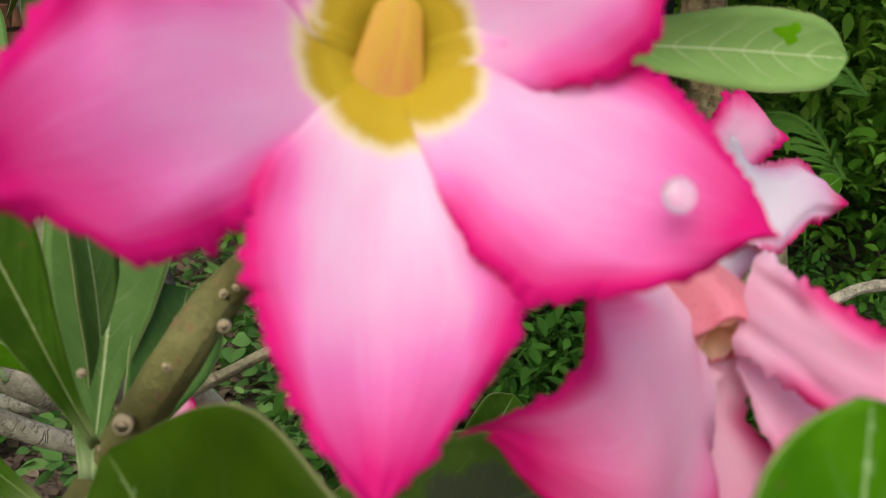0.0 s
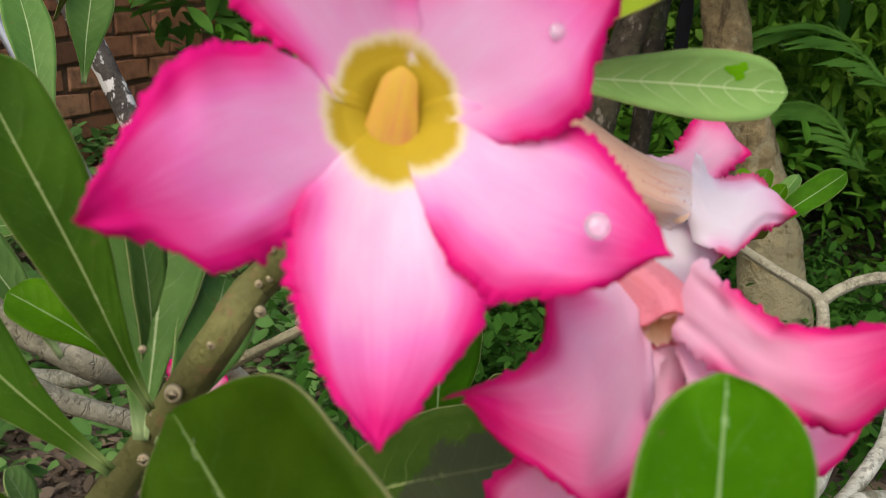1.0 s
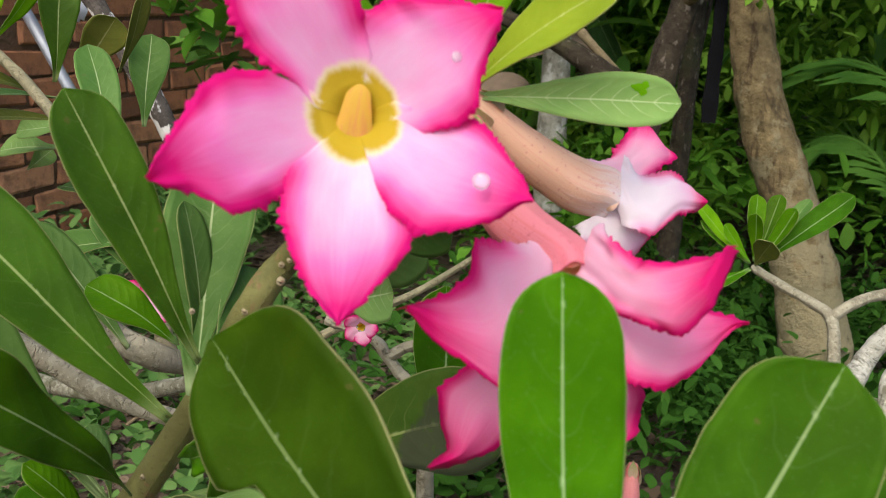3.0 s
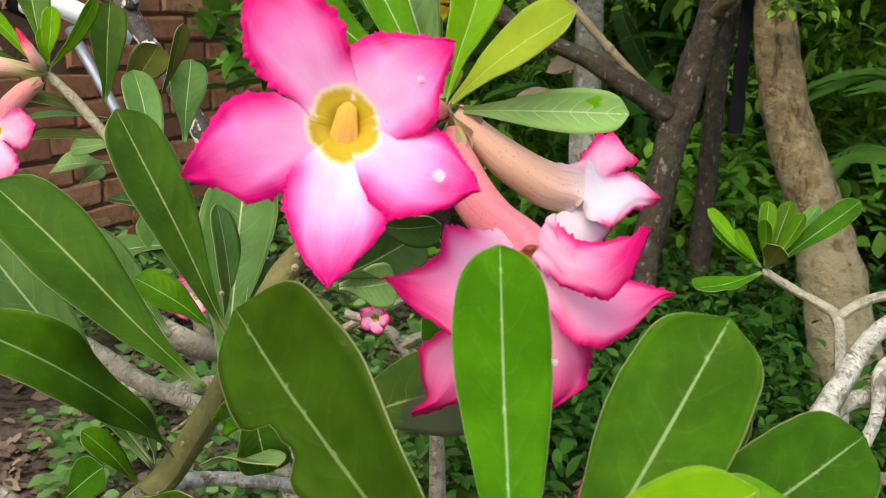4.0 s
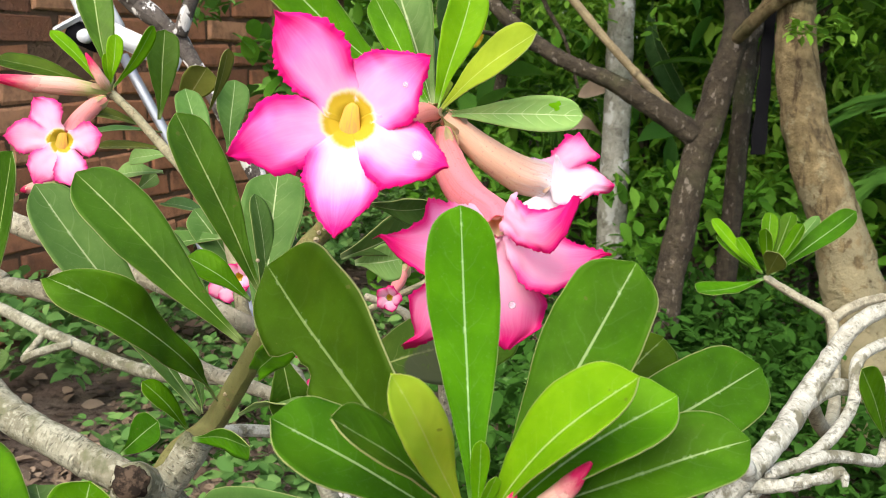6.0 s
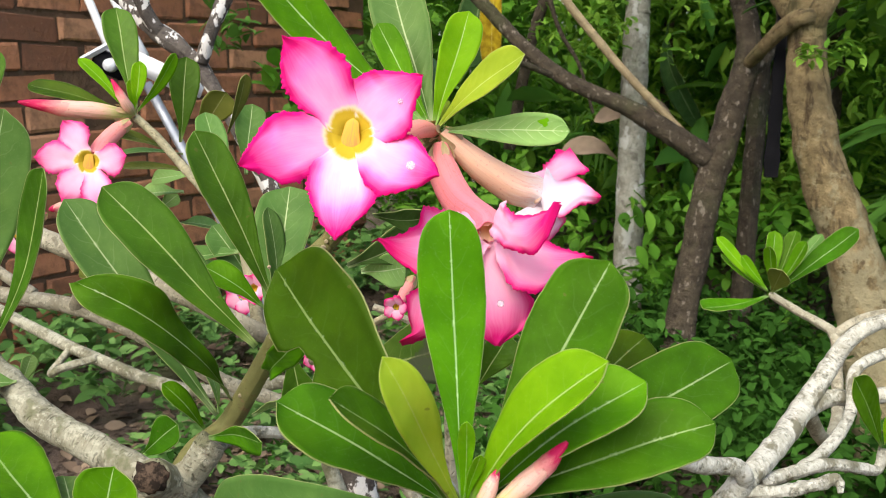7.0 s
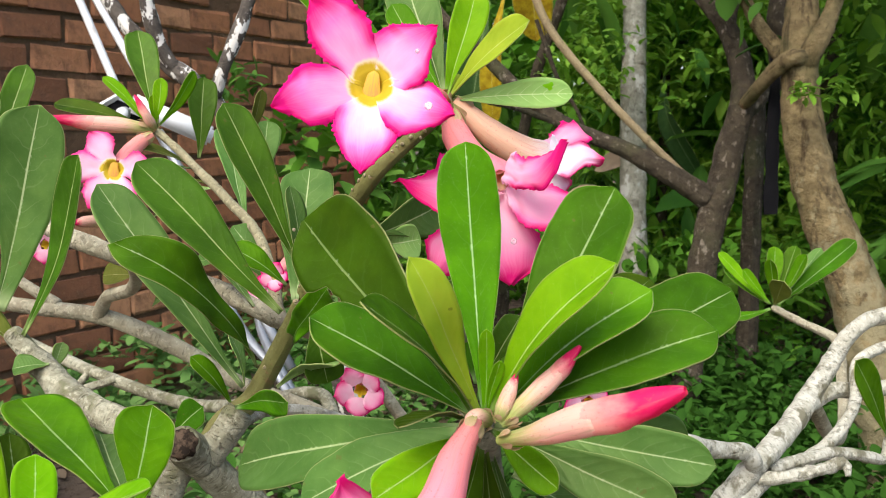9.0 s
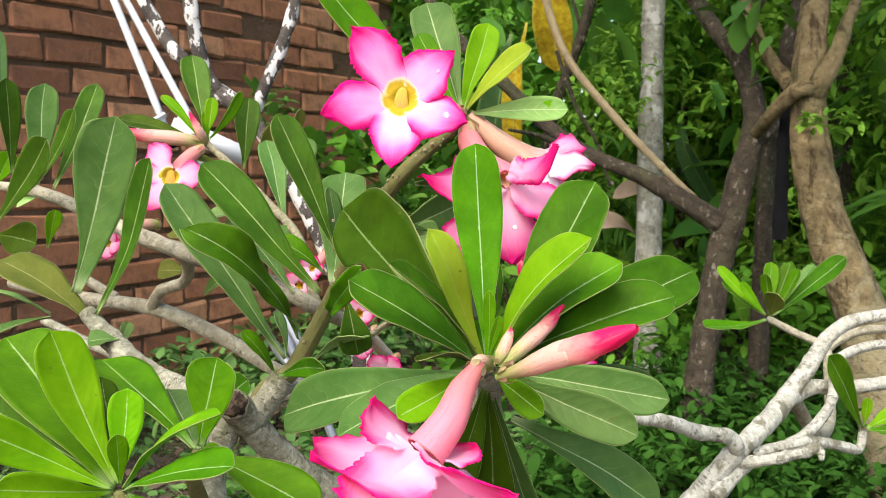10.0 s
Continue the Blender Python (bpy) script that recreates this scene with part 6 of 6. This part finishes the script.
sapling([(-0.1439, 2.3604, 1.0730), (-0.0873, 2.3582, 0.9167), (-0.0318, 2.3614, 0.8229), (0.0089, 2.3587, 0.6978)], [0.006, 0.006, 0.005, 0.004])
sapling([(0.2713, 3.7881, 1.1290), (0.2597, 3.7645, 0.8974), (0.2412, 3.7394, 0.6658), (0.2363, 3.7067, 0.3184)], [0.02, 0.022, 0.022, 0.024])
sapling([(0.4142, 2.2572, 0.8909), (0.4059, 2.2263, 0.5725), (0.3998, 2.2065, 0.3699), (0.3941, 2.1842, 0.1383), (0.3821, 2.1082, -0.1045)], [0.024, 0.024, 0.026, 0.028, 0.03])
sapling([(-0.0664, 3.0251, 1.4282), (-0.1185, 2.9931, 1.1989), (-0.2073, 2.9498, 0.9315), (-0.2753, 2.9005, 0.5493)], [0.02, 0.018, 0.018, 0.02])
sapling([(-0.2971, 2.7803, 0.4076), (-0.3020, 2.7590, 0.1853), (-0.3056, 2.7312, -0.1111), (-0.2832, 2.5135, -0.2996)], [0.03, 0.032, 0.034, 0.04])
sapling([(0.7438, 3.0726, 1.1858), (0.7339, 3.0299, 0.7411), (0.7069, 2.8725, 0.2034), (0.6943, 2.7371, -0.1259)], [0.03, 0.03, 0.03, 0.03])

# long black strap hanging from the tree fork
def strap():
    ob = thing("hanging_strap", "black cloth strap hanging from a tree fork", "strap")
    line = spline([(0.4176, 1.9750, 0.9410), (0.4123, 1.9416, 0.8121), (0.4094, 1.9305, 0.6974), (0.4076, 1.9203, 0.5892)], 8)
    verts, faces = [], []
    for i, p in enumerate(line):
        w = 0.010 + 0.006 * (i / len(line))
        for dx, dy in ((-w, 0), (w, 0.004), (w, 0.016), (-w, 0.012)):
            verts.append((p.x + dx * (1 + 0.1 * math.sin(i)), p.y + dy, p.z))
    for i in range(len(line) - 1):
        for j in range(4):
            a, b = i * 4 + j, i * 4 + (j + 1) % 4
            faces.append((a, b, b + 4, a + 4))
    faces += [(3, 2, 1, 0), tuple(len(verts) - 4 + j for j in range(4))]
    mesh_object("strap", verts, faces, BLACK, ob, smooth=False)


strap()

# lichened bare tree between the plant and the wall
lichen = thing("bare_tree", "bare dark branch blotched with white lichen", "tree", "garden trees")
branch(lichen, [(-0.5425, 0.7822, 1.0158), (-0.5216, 0.7820, 0.9651), (-0.4872, 0.7843, 0.9109), (-0.4501, 0.7789, 0.8774), (-0.4171, 0.7733, 0.8516), (-0.3775, 0.7688, 0.8226), (-0.3343, 0.7526, 0.7695), (-0.2955, 0.7545, 0.7000), (-0.2420, 0.7545, 0.5750), (-0.1956, 0.7925, 0.3210), (-0.1894, 0.8243, 0.0925)], [0.009, 0.009, 0.009, 0.0095, 0.011, 0.010, 0.009, 0.0095, 0.012, 0.02, 0.026], BARK_LICHEN, "trunk", "", 14, 0.2, 30)
branch(lichen, [(-0.4479, 0.7500, 1.0058), (-0.4414, 0.7464, 0.9502), (-0.4355, 0.7535, 0.9027), (-0.4255, 0.7628, 0.8685), (-0.4156, 0.7734, 0.8494)], [0.0085, 0.009, 0.009, 0.0085, 0.008], BARK_LICHEN, "limb", "", 12, 0.2, 30)
branch(lichen, [(-0.3114, 0.7791, 1.0058), (-0.3186, 0.7725, 0.9502), (-0.3334, 0.7649, 0.9015), (-0.3497, 0.7576, 0.8598), (-0.3666, 0.7608, 0.8221)], [0.0075, 0.008, 0.0082, 0.008, 0.0075], BARK_LICHEN, "limb", "", 12, 0.2, 30)


# white metal frame leaning on the wall
def metal_frame():
    ob = thing("metal_stand", "white tubular metal stand leaning by the wall, black clamp", "stand")
    a, b = Vector((-0.9335, 1.3761, 1.1246)), Vector((-0.7881, 1.3290, 0.8312))
    c, d = Vector((-0.9446, 1.4260, 1.1341)), Vector((-0.7323, 1.3408, 0.8312))
    for p, q in ((a, b), (c, d)):
        v, f, uv = tube_data([p.lerp(q, i / 6) for i in range(7)], [0.0074, 0.0074], 14)
        mesh_object("tube", v, f, WHITE, ob, "white painted tube", uv)
    e, g = Vector((-0.7179, 1.3148, 0.7846)), Vector((-0.5841, 1.2842, 0.5712))
    v, f, uv = tube_data([e.lerp(g + (g - e) * 0.9, i / 6) for i in range(7)], [0.0085, 0.0085], 14)
    mesh_object("leg", v, f, METAL, ob, "grey metal leg", uv)
    # clamp: a black plate with a pale edge strip and a bolt
    m = Vector((-0.7368, 1.2872, 0.8159))
    for size, mat, name, off, turn in (((0.06, 0.03, 0.035), BLACK, "clamp", (-0.03, 0, 0), -24), ((0.07, 0.014, 0.010), WHITE, "clamp_strip", (-0.045, -0.02, 0.022), 28), ((0.15, 0.012, 0.034), WHITE, "clamp_plate", (0.065, -0.012, -0.012), -24)):
        bm = bmesh.new()
        bmesh.ops.create_cube(bm, size=1)
        bmesh.ops.transform(bm, matrix=Matrix.Translation(m + Vector(off)) @ Euler((0, radians(-turn), radians(10))).to_matrix().to_4x4() @ Matrix.Diagonal((*size, 1)), verts=bm.verts)
        bmesh.ops.bevel(bm, geom=bm.edges, offset=0.005, segments=2, affect="EDGES")
        part(name, bm, mat, ob)
    bm = bmesh.new()
    bmesh.ops.create_cone(bm, cap_ends=True, segments=16, radius1=0.012, radius2=0.010, depth=0.012)
    bmesh.ops.transform(bm, matrix=Matrix.Translation(m + Vector((-0.02, -0.024, 0.0))) @ Matrix.Rotation(radians(90), 4, "X"), verts=bm.verts)
    part("bolt", bm, WHITE, ob)
    # splayed pale feet lower down
    for pts in (([(-0.6049, 1.3296, 0.4731), (-0.5693, 1.3289, 0.4121), (-0.5304, 1.3213, 0.3735)]), ([(-0.5549, 1.3384, 0.4674), (-0.5377, 1.3249, 0.4138), (-0.4784, 1.3039, 0.3180), (-0.4382, 1.3005, 0.2282)]), ([(-0.5082, 1.3031, 0.3581), (-0.4749, 1.2928, 0.3059)])):
        v, f, uv = tube_data(spline(pts, 6), [0.007, 0.009, 0.008], 10)
        mesh_object("foot", v, f, METAL, ob, "pale grey bent foot", uv)


metal_frame()

# ---- greenery ----
rng = np.random.default_rng(12)


def scatter(n, x0, x1, y0, y1, z0, z1, seed):
    r = np.random.default_rng(seed)
    return np.stack([r.uniform(x0, x1, n), r.uniform(y0, y1, n), r.uniform(z0, z1, n)], 1)


def beside_wall(n, s0, s1, o0, o1, z0, z1, seed):
    """Places along the foot of the wall."""
    r = np.random.default_rng(seed)
    s, o = r.uniform(s0, s1, n), r.uniform(o0, o1, n)
    p, d, q = (np.array(v) for v in (WALL_P, WALL_D, WALL_N))
    out = p[None] + s[:, None] * d[None] + o[:, None] * q[None]
    out[:, 2] = r.uniform(z0, z1, n)
    return out


cc = beside_wall(120, -0.9, 1.9, 0.03, 0.5, 0.04, 0.2, 21)
pl = clumps(22, cc, 0.085, 26)
pl[:, 2] = np.abs(pl[:, 2]) + 0.01
stuff_leaves("undergrowth", pl, rng.uniform(0.025, 0.06, len(pl)), HERB, "low green weeds along the foot of the wall", "weeds", 23, 0.5, 0.6)
cc = scatter(200, -0.5, 2.4, 2.3, 3.6, 0.05, 0.45, 31)
pl = clumps(32, cc, 0.13, 30)
pl[:, 2] = np.abs(pl[:, 2])
stuff_leaves("undergrowth", pl, rng.uniform(0.03, 0.08, len(pl)), SHRUB, "leafy green undergrowth below the trees", "undergrowth", 33, 0.6, 0.5)
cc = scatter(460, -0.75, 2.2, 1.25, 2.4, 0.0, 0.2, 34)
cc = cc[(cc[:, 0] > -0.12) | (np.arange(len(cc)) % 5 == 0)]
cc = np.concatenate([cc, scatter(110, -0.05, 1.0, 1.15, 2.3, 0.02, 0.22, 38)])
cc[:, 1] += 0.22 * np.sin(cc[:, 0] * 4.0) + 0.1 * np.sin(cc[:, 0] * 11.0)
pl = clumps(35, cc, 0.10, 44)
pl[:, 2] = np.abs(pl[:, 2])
stuff_leaves("undergrowth", pl, rng.uniform(0.016, 0.046, len(pl)), SHADE, "low herbs under the trees, shaded by their colour", "undergrowth", 36, 0.6, 0.5)
# dead leaves on the soil
pl = scatter(2600, -1.4, 1.6, 0.8, 3.4, 0.0, 0.02, 41)
for i, p in enumerate(pl):
    p[2] = ground_height(p[0], p[1]) + 0.006
stuff_leaves("leaf_litter", pl, rng.uniform(0.02, 0.06, len(pl)), LITTER, "dry brown dead leaves lying on soil", "leaf litter", 42, 0.15, 0.5)
pl = scatter(5200, -1.0, 0.2, 0.9, 2.5, 0.0, 0.02, 43)
for i, p in enumerate(pl):
    p[2] = ground_height(p[0], p[1]) + 0.008
stuff_leaves("leaf_litter", pl, rng.uniform(0.012, 0.03, len(pl)), LITTER, "crumbled brown leaf bits on soil", "leaf litter", 44, 0.5, 0.7)
cc = scatter(105, -0.9, 0.05, 1.15, 2.3, 0.02, 0.08, 45)
pl = clumps(46, cc, 0.06, 18)
pl[:, 2] = np.abs(pl[:, 2]) + 0.02
stuff_leaves("undergrowth", pl, rng.uniform(0.02, 0.042, len(pl)), HERB, "pale green broad-leaved weeds on bare soil", "weeds", 47, 0.35, 0.75)
# broken twigs and two fallen petals on the soil
rt = random.Random(8)
for i in range(14):
    x, y, a = rt.uniform(-0.75, 0.15), rt.uniform(1.0, 1.9), rt.uniform(0, 3.1)
    L = rt.uniform(0.05, 0.14)
    z = ground_height(x, y) + 0.012
    tw = branch(None, [(x, y, z), (x + math.cos(a) * L * 0.5, y + math.sin(a) * L * 0.5, z + 0.012), (x + math.cos(a + 0.3) * L, y + math.sin(a + 0.3) * L, z)], [0.0035, 0.003, 0.0015], BAMBOO, "fallen_twig", "", 8, 0.15, 60, 5)
    tagged(tw, "dry straw-coloured twig lying on soil", "twig", "fallen twigs")
for x, y, a in ((-0.19, 1.05, 0.4), (-0.24, 1.12, 2.0)):
    z = ground_height(x, y) + 0.018
    tagged(petal(None, (x, y, z), (x + 0.05 * math.cos(a), y + 0.05 * math.sin(a), z + 0.012), 0.035, (0, 0, 1), PETAL_WHITE, name="fallen_petal", seed=a), "faded white petal fallen on soil", "petal", "fallen petals")
# shrubs in three depths behind the trees
for n, box, rad, each, size, mat, sd, lab in (
    (420, (-1.1, 3.4, 3.5, 5.0, 0.1, 1.5), 0.22, 34, (0.05, 0.13), SHRUB, 51, "dense dark garden shrubs"),
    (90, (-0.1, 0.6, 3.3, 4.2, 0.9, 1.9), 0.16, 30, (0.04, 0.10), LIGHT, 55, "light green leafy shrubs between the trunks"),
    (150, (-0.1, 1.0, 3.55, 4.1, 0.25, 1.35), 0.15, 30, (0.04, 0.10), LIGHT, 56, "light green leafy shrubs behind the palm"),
    # bright leaves fill the dark gaps here, standing in for haze
    (120, (0.55, 1.6, 2.6, 3.3, 0.3, 1.4), 0.14, 30, (0.03, 0.08), LIGHT, 57, "shrubs coloured a sunlit light green"),
    (340, (0.7, 3.0, 2.5, 4.2, 0.35, 2.2), 0.20, 34, (0.03, 0.085), LIGHT, 52, "shrubs coloured a sunlit light green"),
    (520, (-3.0, 6.0, 5.2, 7.5, 0.2, 3.6), 0.35, 34, (0.10, 0.24), DEEP, 53, "deep green thicket behind the garden"),
    (300, (-5.0, 8.0, 7.5, 9.5, 0.3, 5.0), 0.7, 40, (0.25, 0.5), DEEP, 54, "distant dark wood behind the garden"),
):
    pl = clumps(sd, scatter(n, *box, sd), rad, each)
    r2 = np.random.default_rng(sd + 100)
    stuff_leaves("shrubs", pl, r2.uniform(*size, len(pl)), mat, lab, "shrubs", sd + 200, 0.7, 0.42)


# broad hanging leaves and paler sprays that break up the thicket
pl = scatter(130, -0.5, 2.0, 2.75, 3.7, 0.35, 1.6, 61)
stuff_leaves("broad_leaves", pl, np.random.default_rng(62).uniform(0.12, 0.30, len(pl)), FROND, "broad dark green leaves hanging among the shrubs", "leaves", 63, 0.9, 0.34)
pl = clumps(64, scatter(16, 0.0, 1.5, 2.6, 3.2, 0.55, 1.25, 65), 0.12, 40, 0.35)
stuff_leaves("leafy_spray", pl, np.random.default_rng(66).uniform(0.02, 0.05, len(pl)), LIGHT, "sprays of small leaves coloured a sunlit light green", "leaves", 67, 0.4, 0.5)


pl = scatter(16, 0.24, 0.41, 1.93, 2.03, 0.92, 1.14, 91)
stuff_leaves("broad_leaves", pl, np.random.default_rng(92).uniform(0.07, 0.11, len(pl)), DEEP, "dark green leaves hanging in the tree fork", "leaves", 93, 0.9, 0.45)


# feather-leaved palm fronds reaching in
def frond(points, length, leaflets, seed, mat=FROND, hang=0.5, lab="arching feathery green palm frond"):
    ob = thing("palm_frond", lab, "palm frond", "palm fronds")
    line = spline(points, 14)
    v, f, uv = tube_data(line, [0.009, 0.006, 0.0025], 8)
    mesh_object("rachis", v, f, FROND, ob, "", uv)
    r = random.Random(seed)
    fr = frames(line)
    n = len(line)
    for k2 in range(leaflets):
        g = (k2 + 0.5) / leaflets
        i = min(int(g * (n - 1)), n - 2)
        p = line[i].lerp(line[i + 1], g * (n - 1) - i)
        t, s, u = fr[i]
        for sgn in (-1, 1):
            L = length * math.sin(math.pi * (0.12 + 0.82 * g)) * r.uniform(0.85, 1.1)
            d = (s * sgn + t * 0.7 + u * r.uniform(-0.1, 0.2)).normalized()
            w = t * 0.011
            m1 = p + d * L * 0.5 + Vector((0, 0, -hang * L * 0.15))
            m2 = p + d * L + Vector((0, 0, -hang * L * 0.6))
            lift = Vector((0, 0, 0.004))
            verts = [p - w * 0.4, p + lift * 0.5, p + w * 0.4, m1 - w, m1 + lift, m1 + w, m2]
            mesh_object("leaflet", verts, [(0, 1, 4, 3), (1, 2, 5, 4), (3, 4, 6), (4, 5, 6)], mat, ob)


frond([(1.0111, 2.8362, 1.3477), (0.8729, 2.9034, 1.2810), (0.7242, 2.9646, 1.1726), (0.6377, 3.0348, 1.0190)], 0.32, 34, 1)
frond([(1.0824, 2.7144, 0.9710), (0.9507, 2.7958, 1.0455), (0.8099, 2.8647, 1.0031), (0.6949, 2.9289, 0.8495)], 0.34, 34, 2)
frond([(1.0502, 2.4652, 0.5648), (0.9303, 2.5531, 0.6822), (0.8012, 2.6280, 0.6792), (0.6962, 2.6958, 0.5418)], 0.30, 34, 3)
frond([(1.0246, 2.4405, 0.3541), (0.9341, 2.5353, 0.4790), (0.8238, 2.5642, 0.4896), (0.7270, 2.5856, 0.3874)], 0.26, 30, 4)
frond([(-0.1584, 3.1859, 0.0295), (-0.1513, 3.3194, 0.3519), (-0.0720, 3.3598, 0.6090), (0.0749, 3.2963, 0.6965)], 0.22, 30, 5)
frond([(0.5177, 3.5312, -0.0113), (0.1871, 3.4930, 0.3407), (-0.0073, 3.3657, 0.5233), (-0.1476, 3.2357, 0.5506)], 0.25, 30, 6)


# broad banana blades hanging behind, some yellowing
def blade(a, b, width, mat, lab, sag=0.15, turn=0):
    ob = leaf(None, a, b, width, mat, turn=turn, bend=sag, fold=0.25, wave=0.12, name="banana_leaf", slim=-0.25)
    return tagged(ob, lab, "banana leaf", "banana leaves")


blade((-0.2220, 2.6866, 1.4547), (-0.1718, 2.6600, 1.0465), 0.10, BANANA, "yellow withering banana leaf hanging down")
blade((-0.2713, 2.7043, 1.2013), (-0.3053, 2.6600, 0.7952), 0.06, BANANA, "yellow-brown withering banana leaf", 0.1, 20)
blade((-0.3245, 2.7417, 1.1726), (-0.3796, 2.6972, 0.8136), 0.10, BANANA_GREEN, "green banana leaf in shade", 0.1, 10)
blade((0.2419, 3.5152, 1.0194), (0.3591, 3.3482, 0.6027), 0.085, BANANA_GREEN, "green banana leaf in shade", 0.15, 45)
blade((0.0830, 2.8713, 0.5188), (-0.0997, 2.8358, 0.5558), 0.06, LITTER, "grey dry drooping leaf", 0.3, 30)
blade((0.2674, 3.0229, 0.6258), (-0.0013, 2.8652, 0.6485), 0.07, LITTER, "grey dry drooping leaf", 0.3, 40)
blade((0.5154, 2.4010, 1.1068), (0.5034, 2.3847, 0.9562), 0.06, LIGHT, "bright green leaf in a tree fork", 0.0, 10)
# the small leafy sprays by the trees
def spray(at, count, reach, size, material, seed):
    pl = clumps(seed, np.array([at]), reach, count)
    stuff_leaves("leafy_spray", pl, np.random.default_rng(seed).uniform(0.7, 1.3, count) * size, material, "spray of small green leaves", "leaves", seed, 0.6, 0.45)


spray((0.4438, 1.7463, 0.8483), 26, 0.035, 0.03, LIGHT, 71)
spray((0.5120, 1.7608, 0.8483), 30, 0.05, 0.03, LIGHT, 72)
spray((-0.0364, 2.5753, 0.9280), 200, 0.16, 0.035, LIGHT, 73)
spray((0.0709, 3.0247, 1.1034), 200, 0.2, 0.05, LIGHT, 74)
spray((-0.6836, 2.1173, 0.7906), 50, 0.12, 0.08, SHRUB, 75)
spray((-0.7763, 1.7991, 0.8941), 50, 0.07, 0.04, DEEP, 76)
spray((-0.5898, 2.2314, 0.6978), 120, 0.25, 0.09, DEEP, 77)


# ---- bricks, last ----
def brick_mesh(seed):
    """A worn brick, face towards +Y of its own axes, centred on the face."""
    r = random.Random(seed)
    bm = bmesh.new()
    bmesh.ops.create_cube(bm, size=1)
    bmesh.ops.scale(bm, vec=(LENGTH - JOINT_W, 0.09, COURSE - JOINT_W), verts=bm.verts)
    bmesh.ops.bevel(bm, geom=bm.edges, offset=0.005, segments=1, affect="EDGES")
    for v in bm.verts:
        v.co += Vector((r.uniform(-1, 1) * 0.006, r.uniform(-1, 1) * 0.0022, r.uniform(-1, 1) * 0.0045))
    bmesh.ops.translate(bm, vec=(0, -0.045, 0), verts=bm.verts)
    me = bpy.data.meshes.new("brick")
    bm.to_mesh(me)
    bm.free()
    me.materials.append(BRICK)
    return me


BRICKS = [brick_mesh(i) for i in range(7)]
HALF = Matrix((( -WALL_D.x, WALL_N.x, 0), (-WALL_D.y, WALL_N.y, 0), (0, 0, 1)))
rb = random.Random(4)
rest_v, rest_f = [], []
count = 0
for row in range(int(WALL_TOP / COURSE)):
    z = (row + 0.5) * COURSE
    shift = (row % 2) * LENGTH / 2 + rb.uniform(-0.02, 0.02)
    for col in range(int((WALL_END - WALL_START) / LENGTH)):
        s = WALL_END - shift - (col + 0.5) * LENGTH
        if s < WALL_START:
            continue
        inset = rb.uniform(-0.004, 0.003) - (0.03 if rb.random() < 0.05 else 0.0)
        pos = WALL_P + WALL_D * (s + rb.uniform(-0.004, 0.004)) + WALL_N * inset
        pos.z = z + rb.uniform(-0.003, 0.003)
        m = Matrix.Translation(pos) @ HALF.to_4x4() @ Matrix.Rotation(rb.uniform(-0.03, 0.03), 4, "Y") @ Matrix.Diagonal((rb.uniform(0.95, 1.02), 1, rb.uniform(0.94, 1.03), 1))
        me = BRICKS[rb.randrange(7)]
        if -0.55 < s and 0.1 < z < 1.75 and count < 300:
            ob = new("brick", me)
            ob.parent = wall
            ob.matrix_local = m
            count += 1
        else:
            b0 = len(rest_v)
            rest_v += [m @ v.co for v in me.vertices]
            rest_f += [tuple(b0 + i for i in p.vertices) for p in me.polygons]
rest = mesh_object("bricks", rest_v, rest_f, BRICK, wall, "", smooth=False)
rest["kind"] = "stuff"
